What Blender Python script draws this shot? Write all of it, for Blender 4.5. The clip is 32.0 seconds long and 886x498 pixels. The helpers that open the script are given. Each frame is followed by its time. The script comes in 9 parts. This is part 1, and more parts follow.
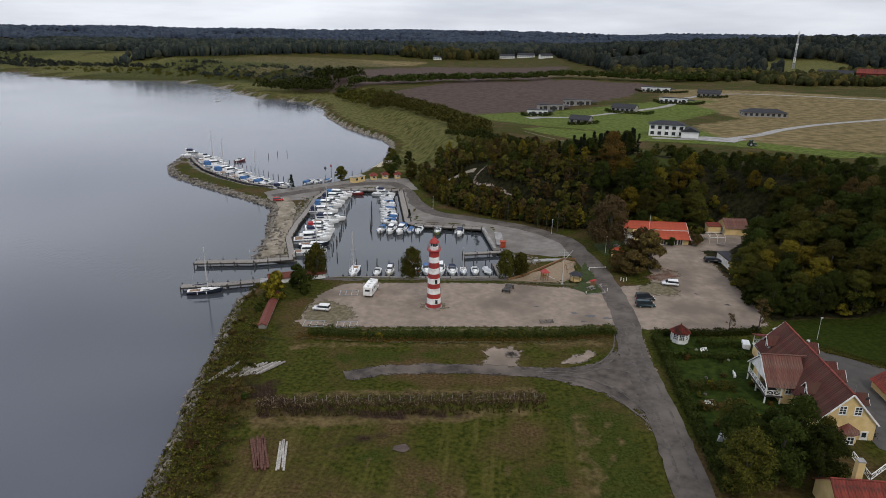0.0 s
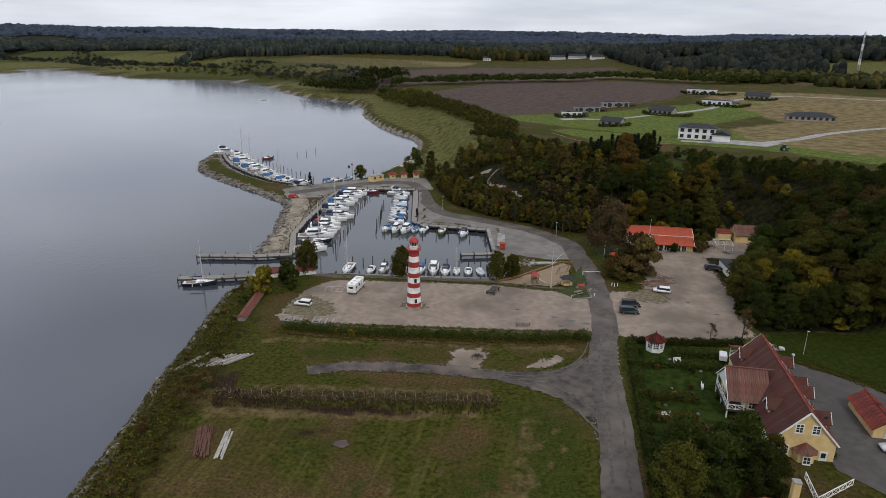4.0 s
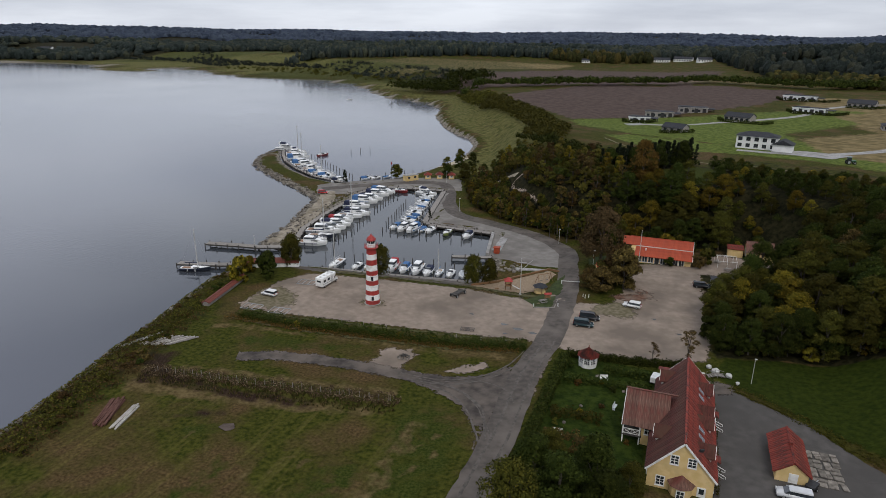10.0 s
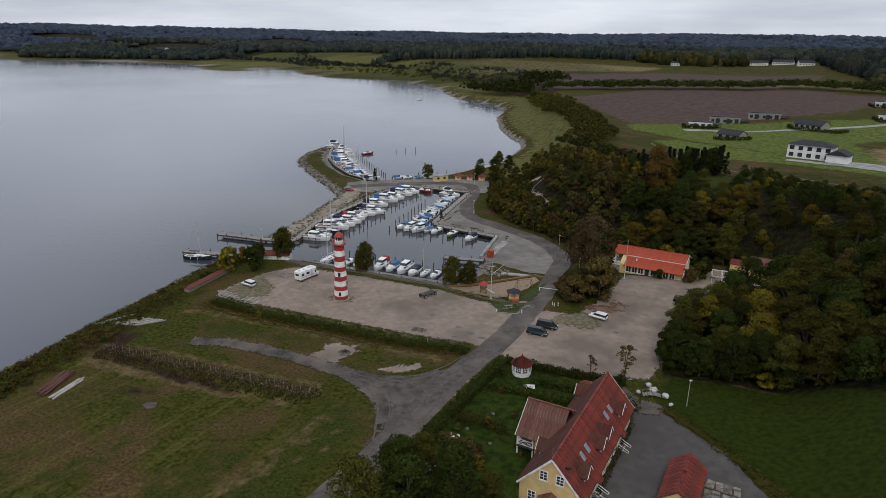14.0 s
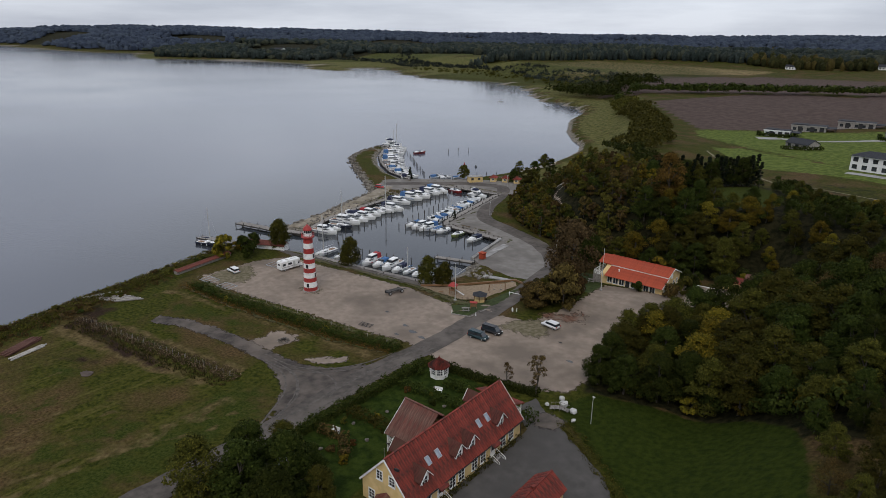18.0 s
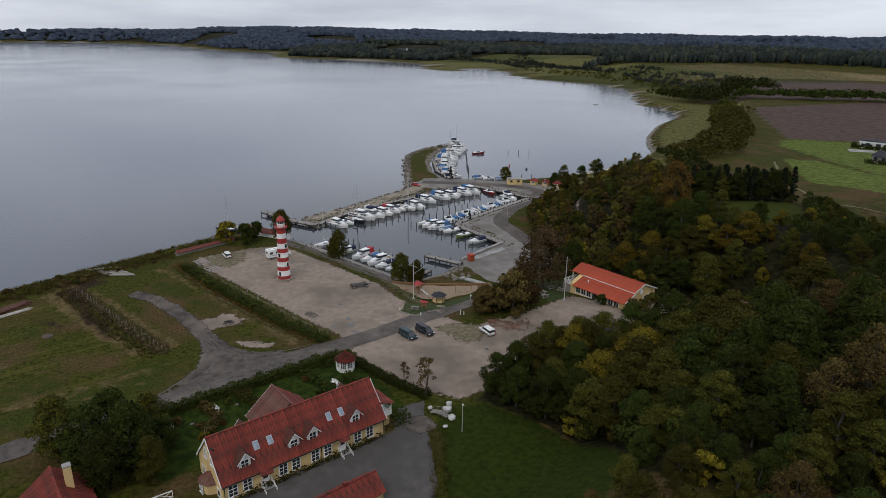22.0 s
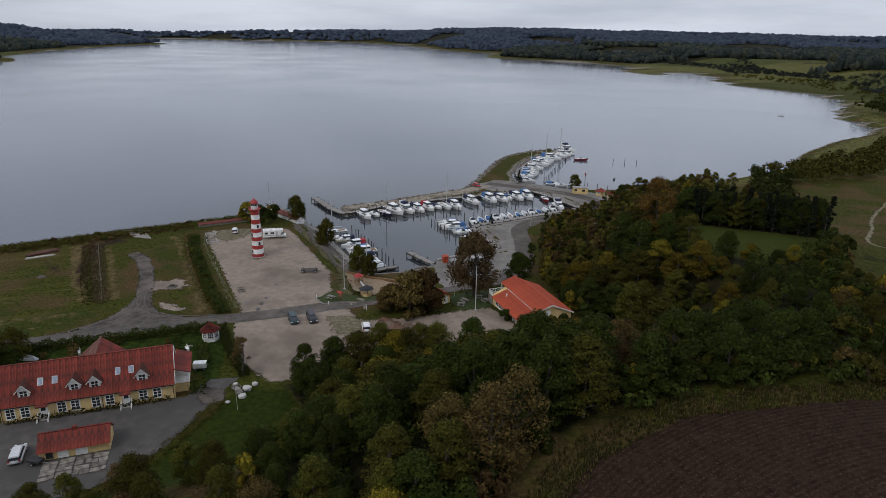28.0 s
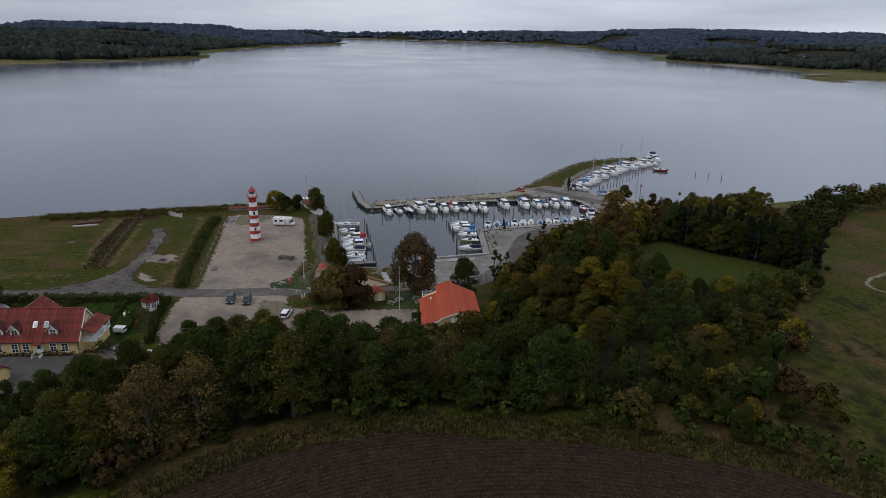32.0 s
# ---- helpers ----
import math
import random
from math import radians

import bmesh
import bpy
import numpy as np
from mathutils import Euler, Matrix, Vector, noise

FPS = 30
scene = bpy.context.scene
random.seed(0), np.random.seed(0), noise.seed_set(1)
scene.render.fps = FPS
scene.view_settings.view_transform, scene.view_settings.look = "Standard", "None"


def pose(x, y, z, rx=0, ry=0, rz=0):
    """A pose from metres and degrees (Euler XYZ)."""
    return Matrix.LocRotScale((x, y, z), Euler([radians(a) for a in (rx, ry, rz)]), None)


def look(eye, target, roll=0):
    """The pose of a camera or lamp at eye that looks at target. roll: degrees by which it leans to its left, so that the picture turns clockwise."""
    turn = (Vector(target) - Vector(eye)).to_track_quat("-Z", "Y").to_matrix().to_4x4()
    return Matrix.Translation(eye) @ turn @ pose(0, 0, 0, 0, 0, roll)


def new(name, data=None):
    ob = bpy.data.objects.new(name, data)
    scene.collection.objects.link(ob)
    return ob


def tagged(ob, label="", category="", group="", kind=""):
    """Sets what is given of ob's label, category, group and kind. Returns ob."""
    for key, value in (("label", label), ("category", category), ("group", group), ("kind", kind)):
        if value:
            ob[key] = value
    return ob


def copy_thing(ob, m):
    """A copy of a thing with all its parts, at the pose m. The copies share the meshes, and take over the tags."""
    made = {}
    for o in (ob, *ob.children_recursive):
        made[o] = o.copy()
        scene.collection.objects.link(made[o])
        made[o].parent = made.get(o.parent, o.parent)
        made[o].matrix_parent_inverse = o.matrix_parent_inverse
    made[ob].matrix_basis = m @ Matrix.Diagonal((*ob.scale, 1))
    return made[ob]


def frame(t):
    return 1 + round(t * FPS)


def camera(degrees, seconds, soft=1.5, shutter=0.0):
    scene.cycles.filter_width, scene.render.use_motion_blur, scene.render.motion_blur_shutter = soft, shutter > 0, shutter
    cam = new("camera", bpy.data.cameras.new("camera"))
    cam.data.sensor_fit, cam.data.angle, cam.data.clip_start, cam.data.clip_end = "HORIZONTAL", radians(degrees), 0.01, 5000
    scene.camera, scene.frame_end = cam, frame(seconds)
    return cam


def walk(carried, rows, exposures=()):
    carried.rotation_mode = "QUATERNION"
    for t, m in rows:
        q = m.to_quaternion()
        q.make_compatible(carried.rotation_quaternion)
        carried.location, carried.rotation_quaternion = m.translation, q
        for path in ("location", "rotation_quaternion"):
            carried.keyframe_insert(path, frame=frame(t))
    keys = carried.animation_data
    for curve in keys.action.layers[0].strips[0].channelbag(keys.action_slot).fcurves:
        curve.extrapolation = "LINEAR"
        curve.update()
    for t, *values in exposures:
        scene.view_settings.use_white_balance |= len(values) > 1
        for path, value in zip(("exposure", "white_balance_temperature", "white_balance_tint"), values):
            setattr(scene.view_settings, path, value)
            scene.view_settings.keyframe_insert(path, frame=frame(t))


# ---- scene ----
# camera and its flight
cam = camera(69.4, 32.0, soft=0.45)
ROWS = [
    (0.0, -0.01, 1.45, 63.88, 71.429, -0.686, 5.680),
    (0.5, 1.83, 1.66, 63.85, 71.428, -0.672, 6.226),
    (1.0, 3.78, 1.85, 63.85, 71.406, -0.649, 6.803),
    (1.5, 5.78, 2.10, 63.88, 71.413, -0.646, 7.391),
    (2.0, 7.86, 2.39, 63.89, 71.410, -0.633, 8.008),
    (2.5, 10.02, 2.69, 63.87, 71.404, -0.620, 8.677),
    (3.0, 12.23, 3.02, 63.85, 71.429, -0.628, 9.325),
    (3.5, 14.49, 3.41, 63.86, 71.432, -0.626, 10.035),
    (5.5, 24.31, 5.35, 63.66, 71.481, -0.627, 12.977),
    (6.0, 26.93, 5.89, 63.69, 71.472, -0.615, 13.749),
    (6.5, 29.66, 6.53, 63.74, 71.482, -0.623, 14.551),
    (7.0, 32.42, 7.26, 63.80, 71.481, -0.621, 15.394),
    (7.5, 35.25, 8.00, 63.86, 71.479, -0.619, 16.257),
    (8.0, 38.17, 8.83, 63.89, 71.477, -0.607, 17.141),
    (8.5, 41.11, 9.73, 63.98, 71.465, -0.615, 18.026),
    (9.0, 44.09, 10.71, 64.04, 71.492, -0.632, 18.941),
    (9.5, 47.19, 11.70, 64.11, 71.488, -0.610, 19.886),
    (10.0, 50.32, 12.81, 64.18, 71.484, -0.597, 20.842),
    (10.5, 53.48, 14.01, 64.25, 71.479, -0.614, 21.829),
    (11.0, 56.78, 15.31, 64.33, 71.502, -0.601, 22.867),
    (11.5, 60.08, 16.69, 64.37, 71.516, -0.597, 23.904),
    (12.0, 63.42, 18.16, 64.40, 71.530, -0.594, 24.963),
    (12.5, 66.78, 19.72, 64.45, 71.522, -0.600, 26.052),
    (13.0, 70.15, 21.33, 64.45, 71.515, -0.615, 27.142),
    (13.5, 73.59, 23.10, 64.45, 71.517, -0.610, 28.282),
    (14.0, 77.08, 24.95, 64.45, 71.519, -0.596, 29.403),
    (14.5, 80.55, 26.92, 64.48, 71.510, -0.620, 30.565),
    (16.5, 94.72, 35.88, 64.44, 71.510, -0.634, 35.468),
    (17.0, 98.25, 38.46, 64.40, 71.518, -0.636, 36.773),
    (17.5, 101.83, 41.14, 64.36, 71.527, -0.638, 38.058),
    (18.0, 105.42, 43.97, 64.35, 71.545, -0.639, 39.384),
    (18.5, 108.96, 46.92, 64.37, 71.532, -0.649, 40.751),
    (19.0, 112.54, 50.02, 64.34, 71.529, -0.649, 42.109),
    (19.5, 116.10, 53.26, 64.33, 71.525, -0.647, 43.517),
    (20.0, 119.59, 56.66, 64.33, 71.511, -0.675, 44.956),
    (20.5, 123.12, 60.18, 64.33, 71.496, -0.672, 46.416),
    (21.0, 126.60, 63.86, 64.39, 71.512, -0.699, 47.867),
    (21.5, 130.03, 67.68, 64.42, 71.497, -0.705, 49.368),
    (22.0, 133.20, 71.38, 64.48, 71.493, -0.712, 50.800),
    (22.5, 136.54, 75.49, 64.57, 71.517, -0.736, 52.353),
    (23.0, 139.79, 79.73, 64.61, 71.492, -0.760, 53.877),
    (23.5, 142.96, 84.11, 64.62, 71.485, -0.773, 55.441),
    (24.0, 146.02, 88.66, 64.60, 71.468, -0.814, 57.047),
    (24.5, 149.10, 93.36, 64.62, 71.470, -0.824, 58.683),
    (25.0, 152.06, 98.28, 64.69, 71.443, -0.834, 60.300),
    (25.5, 154.90, 103.31, 64.79, 71.434, -0.862, 61.978),
    (27.5, 165.14, 125.41, 65.13, 71.334, -0.938, 68.987),
    (28.0, 167.40, 131.30, 65.24, 71.313, -0.939, 70.788),
    (28.5, 169.50, 137.35, 65.43, 71.293, -0.949, 72.590),
    (29.0, 171.39, 143.54, 65.63, 71.280, -0.955, 74.463),
    (29.5, 173.10, 149.82, 65.74, 71.259, -0.971, 76.327),
    (30.0, 174.59, 156.21, 65.83, 71.247, -1.006, 78.193),
    (30.5, 175.88, 162.75, 65.89, 71.235, -1.027, 80.110),
    (31.0, 177.00, 169.47, 65.96, 71.212, -1.037, 82.056),
    (31.5, 177.92, 176.30, 66.16, 71.170, -1.056, 83.984),
    (32.0, 178.59, 183.24, 66.31, 71.136, -1.071, 85.983),
]
walk(cam, [(t, pose(x, y, z, a, b, c)) for t, x, y, z, a, b, c in ROWS],
     [(0.0, 0.12, 6720, 10), (6.0, 0.09, 6670, 10), (13.0, -0.05, 6600, 10), (19.0, -0.13, 6560, 10), (25.0, -0.14, 6520, 10), (32.0, -0.24, 6330, 10)])

# world: an overcast October sky
SUN_AZ, SUN_EL = 150.0, 48.0          # compass-like azimuth from +y towards +x, elevation
world = bpy.data.worlds.new("overcast")
scene.world = world
world.use_nodes = True
wn, wl = world.node_tree.nodes, world.node_tree.links
wn.clear()
w_out, w_bg, w_mix = wn.new("ShaderNodeOutputWorld"), wn.new("ShaderNodeBackground"), wn.new("ShaderNodeMix")
w_sky, w_noise, w_ramp = wn.new("ShaderNodeTexSky"), wn.new("ShaderNodeTexNoise"), wn.new("ShaderNodeValToRGB")
w_co, w_map = wn.new("ShaderNodeTexCoord"), wn.new("ShaderNodeMapping")
w_sky.sky_type, w_sky.sun_disc = "NISHITA", False
w_sky.sun_elevation, w_sky.sun_rotation = radians(SUN_EL), radians(SUN_AZ)
w_map.inputs["Scale"].default_value = (1.0, 1.0, 7.0)
w_noise.inputs["Scale"].default_value, w_noise.inputs["Detail"].default_value = 2.6, 6.0
w_noise.inputs["Roughness"].default_value = 0.55
w_ramp.color_ramp.elements[0].position, w_ramp.color_ramp.elements[0].color = 0.32, (6.8, 7.4, 8.8, 1)
w_ramp.color_ramp.elements[1].position, w_ramp.color_ramp.elements[1].color = 0.66, (10.5, 11.2, 12.6, 1)
w_mix.data_type = "RGBA"
w_mix.inputs["Factor"].default_value = 0.88
wl.new(w_co.outputs["Generated"], w_map.inputs["Vector"])
wl.new(w_map.outputs["Vector"], w_noise.inputs["Vector"])
wl.new(w_noise.outputs["Fac"], w_ramp.inputs["Fac"])
wl.new(w_sky.outputs["Color"], w_mix.inputs["A"])
wl.new(w_ramp.outputs["Color"], w_mix.inputs["B"])
w_dot, w_rng, w_mul = wn.new("ShaderNodeVectorMath"), wn.new("ShaderNodeMapRange"), wn.new("ShaderNodeVectorMath")
w_dot.operation, w_mul.operation = "DOT_PRODUCT", "SCALE"
w_dot.inputs[1].default_value = (-0.57, 0.82, 0.0)    # the cloud thins out towards the north-west
w_rng.inputs["From Min"].default_value, w_rng.inputs["From Max"].default_value = -0.4, 1.0
w_rng.inputs["To Min"].default_value, w_rng.inputs["To Max"].default_value = 0.8, 1.1
wl.new(w_co.outputs["Generated"], w_dot.inputs[0])
wl.new(w_dot.outputs["Value"], w_rng.inputs["Value"])
wl.new(w_mix.outputs["Result"], w_mul.inputs[0])
w_sep, w_up, w_both = wn.new("ShaderNodeSeparateXYZ"), wn.new("ShaderNodeMapRange"), wn.new("ShaderNodeMath")
w_up.inputs["From Min"].default_value, w_up.inputs["From Max"].default_value = 0.0, 0.32    # and is densest at the horizon
w_up.inputs["To Min"].default_value, w_up.inputs["To Max"].default_value = 0.87, 1.24
w_both.operation = "MULTIPLY"
wl.new(w_co.outputs["Generated"], w_sep.inputs["Vector"])
wl.new(w_sep.outputs["Z"], w_up.inputs["Value"])
wl.new(w_rng.outputs["Result"], w_both.inputs[0])
wl.new(w_up.outputs["Result"], w_both.inputs[1])
wl.new(w_both.outputs["Value"], w_mul.inputs["Scale"])
wl.new(w_mul.outputs["Vector"], w_bg.inputs["Color"])
wl.new(w_bg.outputs["Background"], w_out.inputs["Surface"])
w_bg.inputs["Strength"].default_value = 0.082

sun = new("sun", bpy.data.lights.new("sun", "SUN"))
sun.data.energy, sun.data.angle, sun.data.color = 1.0, radians(18), (1.0, 0.94, 0.85)
sun.matrix_world = look((300 * math.sin(radians(SUN_AZ)), 300 * math.cos(radians(SUN_AZ)), 300 * math.tan(radians(SUN_EL))), (0, 0, 0))


# ---- materials ----
def mat(name, a, b, scale=3.0, rough=0.8, metal=0.0, bump=0.0, bscale=None, c=None, scale2=0.3, vary=0.0, spec=0.3, stretch=(1, 1, 1), lo=0.35, hi=0.65):
    """A surface of two colours mixed by fine noise, with a broad third tint and relief."""
    m = bpy.data.materials.new(name)
    m.use_nodes = True
    n, l = m.node_tree.nodes, m.node_tree.links
    bs = n["Principled BSDF"]
    co, mp, no, rp = n.new("ShaderNodeTexCoord"), n.new("ShaderNodeMapping"), n.new("ShaderNodeTexNoise"), n.new("ShaderNodeValToRGB")
    mp.inputs["Scale"].default_value = stretch
    l.new(co.outputs["Object"], mp.inputs["Vector"])
    l.new(mp.outputs["Vector"], no.inputs["Vector"])
    no.inputs["Scale"].default_value, no.inputs["Detail"].default_value = scale, 5.0
    rp.color_ramp.elements[0].position, rp.color_ramp.elements[0].color = lo, (*a, 1)
    rp.color_ramp.elements[1].position, rp.color_ramp.elements[1].color = hi, (*b, 1)
    l.new(no.outputs["Fac"], rp.inputs["Fac"])
    col = rp.outputs["Color"]
    if c:
        n2, r2, mx = n.new("ShaderNodeTexNoise"), n.new("ShaderNodeMapRange"), n.new("ShaderNodeMix")
        n2.inputs["Scale"].default_value, n2.inputs["Detail"].default_value = scale2, 4.0
        l.new(co.outputs["Object"], n2.inputs["Vector"])
        r2.inputs["From Min"].default_value, r2.inputs["From Max"].default_value = 0.45, 0.65
        l.new(n2.outputs["Fac"], r2.inputs["Value"])
        mx.data_type = "RGBA"
        mx.inputs["B"].default_value = (*c, 1)
        l.new(r2.outputs["Result"], mx.inputs["Factor"])
        l.new(col, mx.inputs["A"])
        col = mx.outputs["Result"]
    if vary:
        oi, hs, mr = n.new("ShaderNodeObjectInfo"), n.new("ShaderNodeHueSaturation"), n.new("ShaderNodeMapRange")
        mr.inputs["To Min"].default_value, mr.inputs["To Max"].default_value = 1 - vary, 1 + vary
        l.new(oi.outputs["Random"], mr.inputs["Value"])
        l.new(mr.outputs["Result"], hs.inputs["Value"])
        l.new(col, hs.inputs["Color"])
        col = hs.outputs["Color"]
    l.new(col, bs.inputs["Base Color"])
    bs.inputs["Roughness"].default_value, bs.inputs["Metallic"].default_value = rough, metal
    bs.inputs["Specular IOR Level"].default_value = spec
    if bump:
        nb, bu = n.new("ShaderNodeTexNoise"), n.new("ShaderNodeBump")
        nb.inputs["Scale"].default_value, nb.inputs["Detail"].default_value = bscale or scale * 2, 4.0
        l.new(mp.outputs["Vector"], nb.inputs["Vector"])
        l.new(nb.outputs["Fac"], bu.inputs["Height"])
        bu.inputs["Distance"].default_value, bu.inputs["Strength"].default_value = bump, 0.8
        l.new(bu.outputs["Normal"], bs.inputs["Normal"])
    return m


def frayed(m, reach=1.0):
    """Lets a loose surface thin out in patches towards the edge of its sheet."""
    n, l = m.node_tree.nodes, m.node_tree.links
    at, no, sb, ad, mr, tr, mx = (n.new("ShaderNode" + k) for k in ("Attribute", "TexNoise", "Math", "Math", "MapRange", "BsdfTransparent", "MixShader"))
    at.attribute_name = "rim"
    co = n.new("ShaderNodeTexCoord")
    l.new(co.outputs["Object"], no.inputs["Vector"])
    no.inputs["Scale"].default_value, no.inputs["Detail"].default_value, no.inputs["Roughness"].default_value = 0.9, 6.0, 0.65
    sb.operation, ad.operation = "MULTIPLY_ADD", "ADD"
    sb.inputs[1].default_value, sb.inputs[2].default_value = 4.5 * reach, -2.25 * reach
    l.new(no.outputs["Fac"], sb.inputs[0])
    l.new(at.outputs["Fac"], ad.inputs[0])
    l.new(sb.outputs["Value"], ad.inputs[1])
    mr.inputs["From Min"].default_value, mr.inputs["From Max"].default_value = 0.25 * reach, 0.9 * reach
    l.new(ad.outputs["Value"], mr.inputs["Value"])
    l.new(mr.outputs["Result"], mx.inputs["Fac"])
    l.new(tr.outputs["BSDF"], mx.inputs[1])
    l.new(n["Principled BSDF"].outputs["BSDF"], mx.inputs[2])
    l.new(mx.outputs["Shader"], n["Material Output"].inputs["Surface"])
    return m


GRAVEL = mat("gravel", (0.19, 0.15, 0.117), (0.277, 0.22, 0.174), 0.6, 0.95, bump=0.03, bscale=9, c=(0.145, 0.115, 0.09), scale2=0.11, lo=0.3, hi=0.7)
QUAY = mat("rolled quay gravel", (0.15, 0.137, 0.122), (0.22, 0.203, 0.183), 0.5, 0.93, bump=0.02, bscale=9, c=(0.125, 0.112, 0.1), scale2=0.09, lo=0.3, hi=0.7)
RUBBLE = mat("breakwater gravel", (0.2, 0.168, 0.125), (0.31, 0.268, 0.208), 0.7, 0.95, bump=0.05, bscale=5, c=(0.15, 0.125, 0.085), scale2=0.2)
ASPHALT = mat("worn asphalt", (0.05, 0.042, 0.036), (0.098, 0.083, 0.071), 0.9, 0.9, bump=0.01, bscale=30, c=(0.125, 0.106, 0.09), scale2=0.16, lo=0.3, hi=0.7)
YARD = mat("yard asphalt", (0.06, 0.055, 0.05), (0.09, 0.082, 0.075), 0.5, 0.9, bump=0.01, bscale=30, c=(0.06, 0.055, 0.05), scale2=0.09)
TRACK = mat("dirt track", (0.034, 0.028, 0.024), (0.1, 0.083, 0.07), 0.5, 0.95, bump=0.05, bscale=6, c=(0.135, 0.11, 0.09), scale2=0.14, lo=0.32, hi=0.68)
SAND = mat("sand", (0.2, 0.145, 0.095), (0.28, 0.21, 0.14), 2.0, 0.95, bump=0.03)
BEACH = mat("pale beach sand", (0.34, 0.29, 0.21), (0.45, 0.39, 0.29), 1.2, 0.95, bump=0.02)
VERGE = mat("ragged verge", (0.03, 0.032, 0.008), (0.1, 0.08, 0.035), 1.5, 0.95, bump=0.06, c=(0.05, 0.055, 0.012), scale2=0.3)
LITTER = mat("fallen leaves", (0.085, 0.035, 0.02), (0.16, 0.09, 0.06), 1.2, 0.95, bump=0.03, c=(0.17, 0.13, 0.1), scale2=0.35)
PATHM = mat("trodden path", (0.1, 0.085, 0.045), (0.17, 0.145, 0.085), 0.8, 0.95, bump=0.02)
SOIL = mat("ploughed soil", (0.058, 0.042, 0.035), (0.11, 0.083, 0.07), 1.4, 0.95, bump=0.15, bscale=2.5, c=(0.085, 0.066, 0.055), scale2=0.04)
for m_, reach in ((GRAVEL, 0.9), (TRACK, 0.7), (VERGE, 0.5), (LITTER, 1.3), (PATHM, 0.5)):
    frayed(m_, reach)
STONE = mat("shore stone", (0.085, 0.074, 0.062), (0.22, 0.195, 0.165), 1.2, 0.9, bump=0.05, vary=0.35)
CONCRETE = mat("concrete", (0.25, 0.245, 0.235), (0.36, 0.35, 0.335), 1.5, 0.9, bump=0.01, bscale=12, c=(0.2, 0.19, 0.18), scale2=0.4)
TIMBER = mat("weathered timber", (0.17, 0.155, 0.138), (0.3, 0.275, 0.25), 3.0, 0.9, bump=0.01, vary=0.2, stretch=(1, 6, 1))
DARKWOOD = mat("tarred timber", (0.03, 0.027, 0.024), (0.075, 0.068, 0.06), 3.0, 0.8, bump=0.01)
BARK = mat("bark", (0.04, 0.033, 0.027), (0.1, 0.085, 0.07), 4.0, 0.95, bump=0.05, stretch=(3, 3, 0.6))
WHITE = mat("white paint", (0.78, 0.78, 0.76), (0.85, 0.85, 0.83), 2.0, 0.45, c=(0.62, 0.61, 0.58), scale2=0.7)
RED_BAND = mat("red paint", (0.3, 0.03, 0.028), (0.4, 0.05, 0.042), 2.5, 0.5, bump=0.004, c=(0.26, 0.04, 0.035), scale2=0.6)
YELLOW = mat("yellow render", (0.64, 0.46, 0.2), (0.72, 0.54, 0.27), 1.2, 0.85, bump=0.006, bscale=14, c=(0.58, 0.43, 0.2), scale2=0.5)
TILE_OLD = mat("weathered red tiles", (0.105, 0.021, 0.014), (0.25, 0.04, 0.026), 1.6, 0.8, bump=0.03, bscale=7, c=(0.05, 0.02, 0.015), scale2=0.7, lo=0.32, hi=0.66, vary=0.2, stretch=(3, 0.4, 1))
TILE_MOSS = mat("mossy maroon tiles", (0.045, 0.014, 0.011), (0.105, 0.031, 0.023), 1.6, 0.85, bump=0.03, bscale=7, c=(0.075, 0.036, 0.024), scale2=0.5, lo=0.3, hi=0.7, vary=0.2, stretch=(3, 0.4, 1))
TILE_BROWN = mat("mossy brown roofing", (0.085, 0.04, 0.03), (0.18, 0.1, 0.075), 1.8, 0.85, bump=0.03, c=(0.13, 0.04, 0.03), scale2=0.5, vary=0.18, stretch=(3, 0.4, 1))
TILE_NEW = mat("orange clay tiles", (0.32, 0.05, 0.02), (0.43, 0.08, 0.034), 2.5, 0.75, bump=0.015, c=(0.27, 0.045, 0.02), scale2=0.5, vary=0.08)
SLATE = mat("dark roofing", (0.03, 0.031, 0.036), (0.05, 0.052, 0.058), 2.0, 0.85, bump=0.01, spec=0.12)
DARK = mat("dark trim", (0.02, 0.02, 0.022), (0.04, 0.04, 0.042), 3.0, 0.6)
STEEL = mat("grey steel", (0.35, 0.36, 0.37), (0.5, 0.51, 0.52), 4.0, 0.4, metal=0.8)
GALV = mat("painted pole", (0.42, 0.42, 0.4), (0.55, 0.55, 0.53), 4.0, 0.5)


def glass(name, tint=(0.02, 0.025, 0.03), rough=0.08):
    m = mat(name, tint, tuple(v * 1.6 for v in tint), 1.0, rough, spec=0.8)
    return m


GLASS = glass("window glass")

# water
WATER = bpy.data.materials.new("fjord water")
WATER.use_nodes = True
n, l = WATER.node_tree.nodes, WATER.node_tree.links
bs = n["Principled BSDF"]
bs.inputs["Base Color"].default_value = (0.078, 0.089, 0.116, 1)
bs.inputs["Roughness"].default_value, bs.inputs["IOR"].default_value = 0.07, 1.33
co, mp, n1, n2, b1, b2, n3, rr = (n.new("ShaderNode" + k) for k in ("TexCoord", "Mapping", "TexNoise", "TexNoise", "Bump", "Bump", "TexNoise", "MapRange"))
mp.inputs["Scale"].default_value, mp.inputs["Rotation"].default_value = (1.0, 0.38, 1.0), (0, 0, radians(25))
l.new(co.outputs["Object"], mp.inputs["Vector"])
l.new(mp.outputs["Vector"], n1.inputs["Vector"])
l.new(mp.outputs["Vector"], n2.inputs["Vector"])
n1.inputs["Scale"].default_value, n1.inputs["Detail"].default_value = 0.9, 5.0
n2.inputs["Scale"].default_value, n2.inputs["Detail"].default_value = 0.12, 3.0
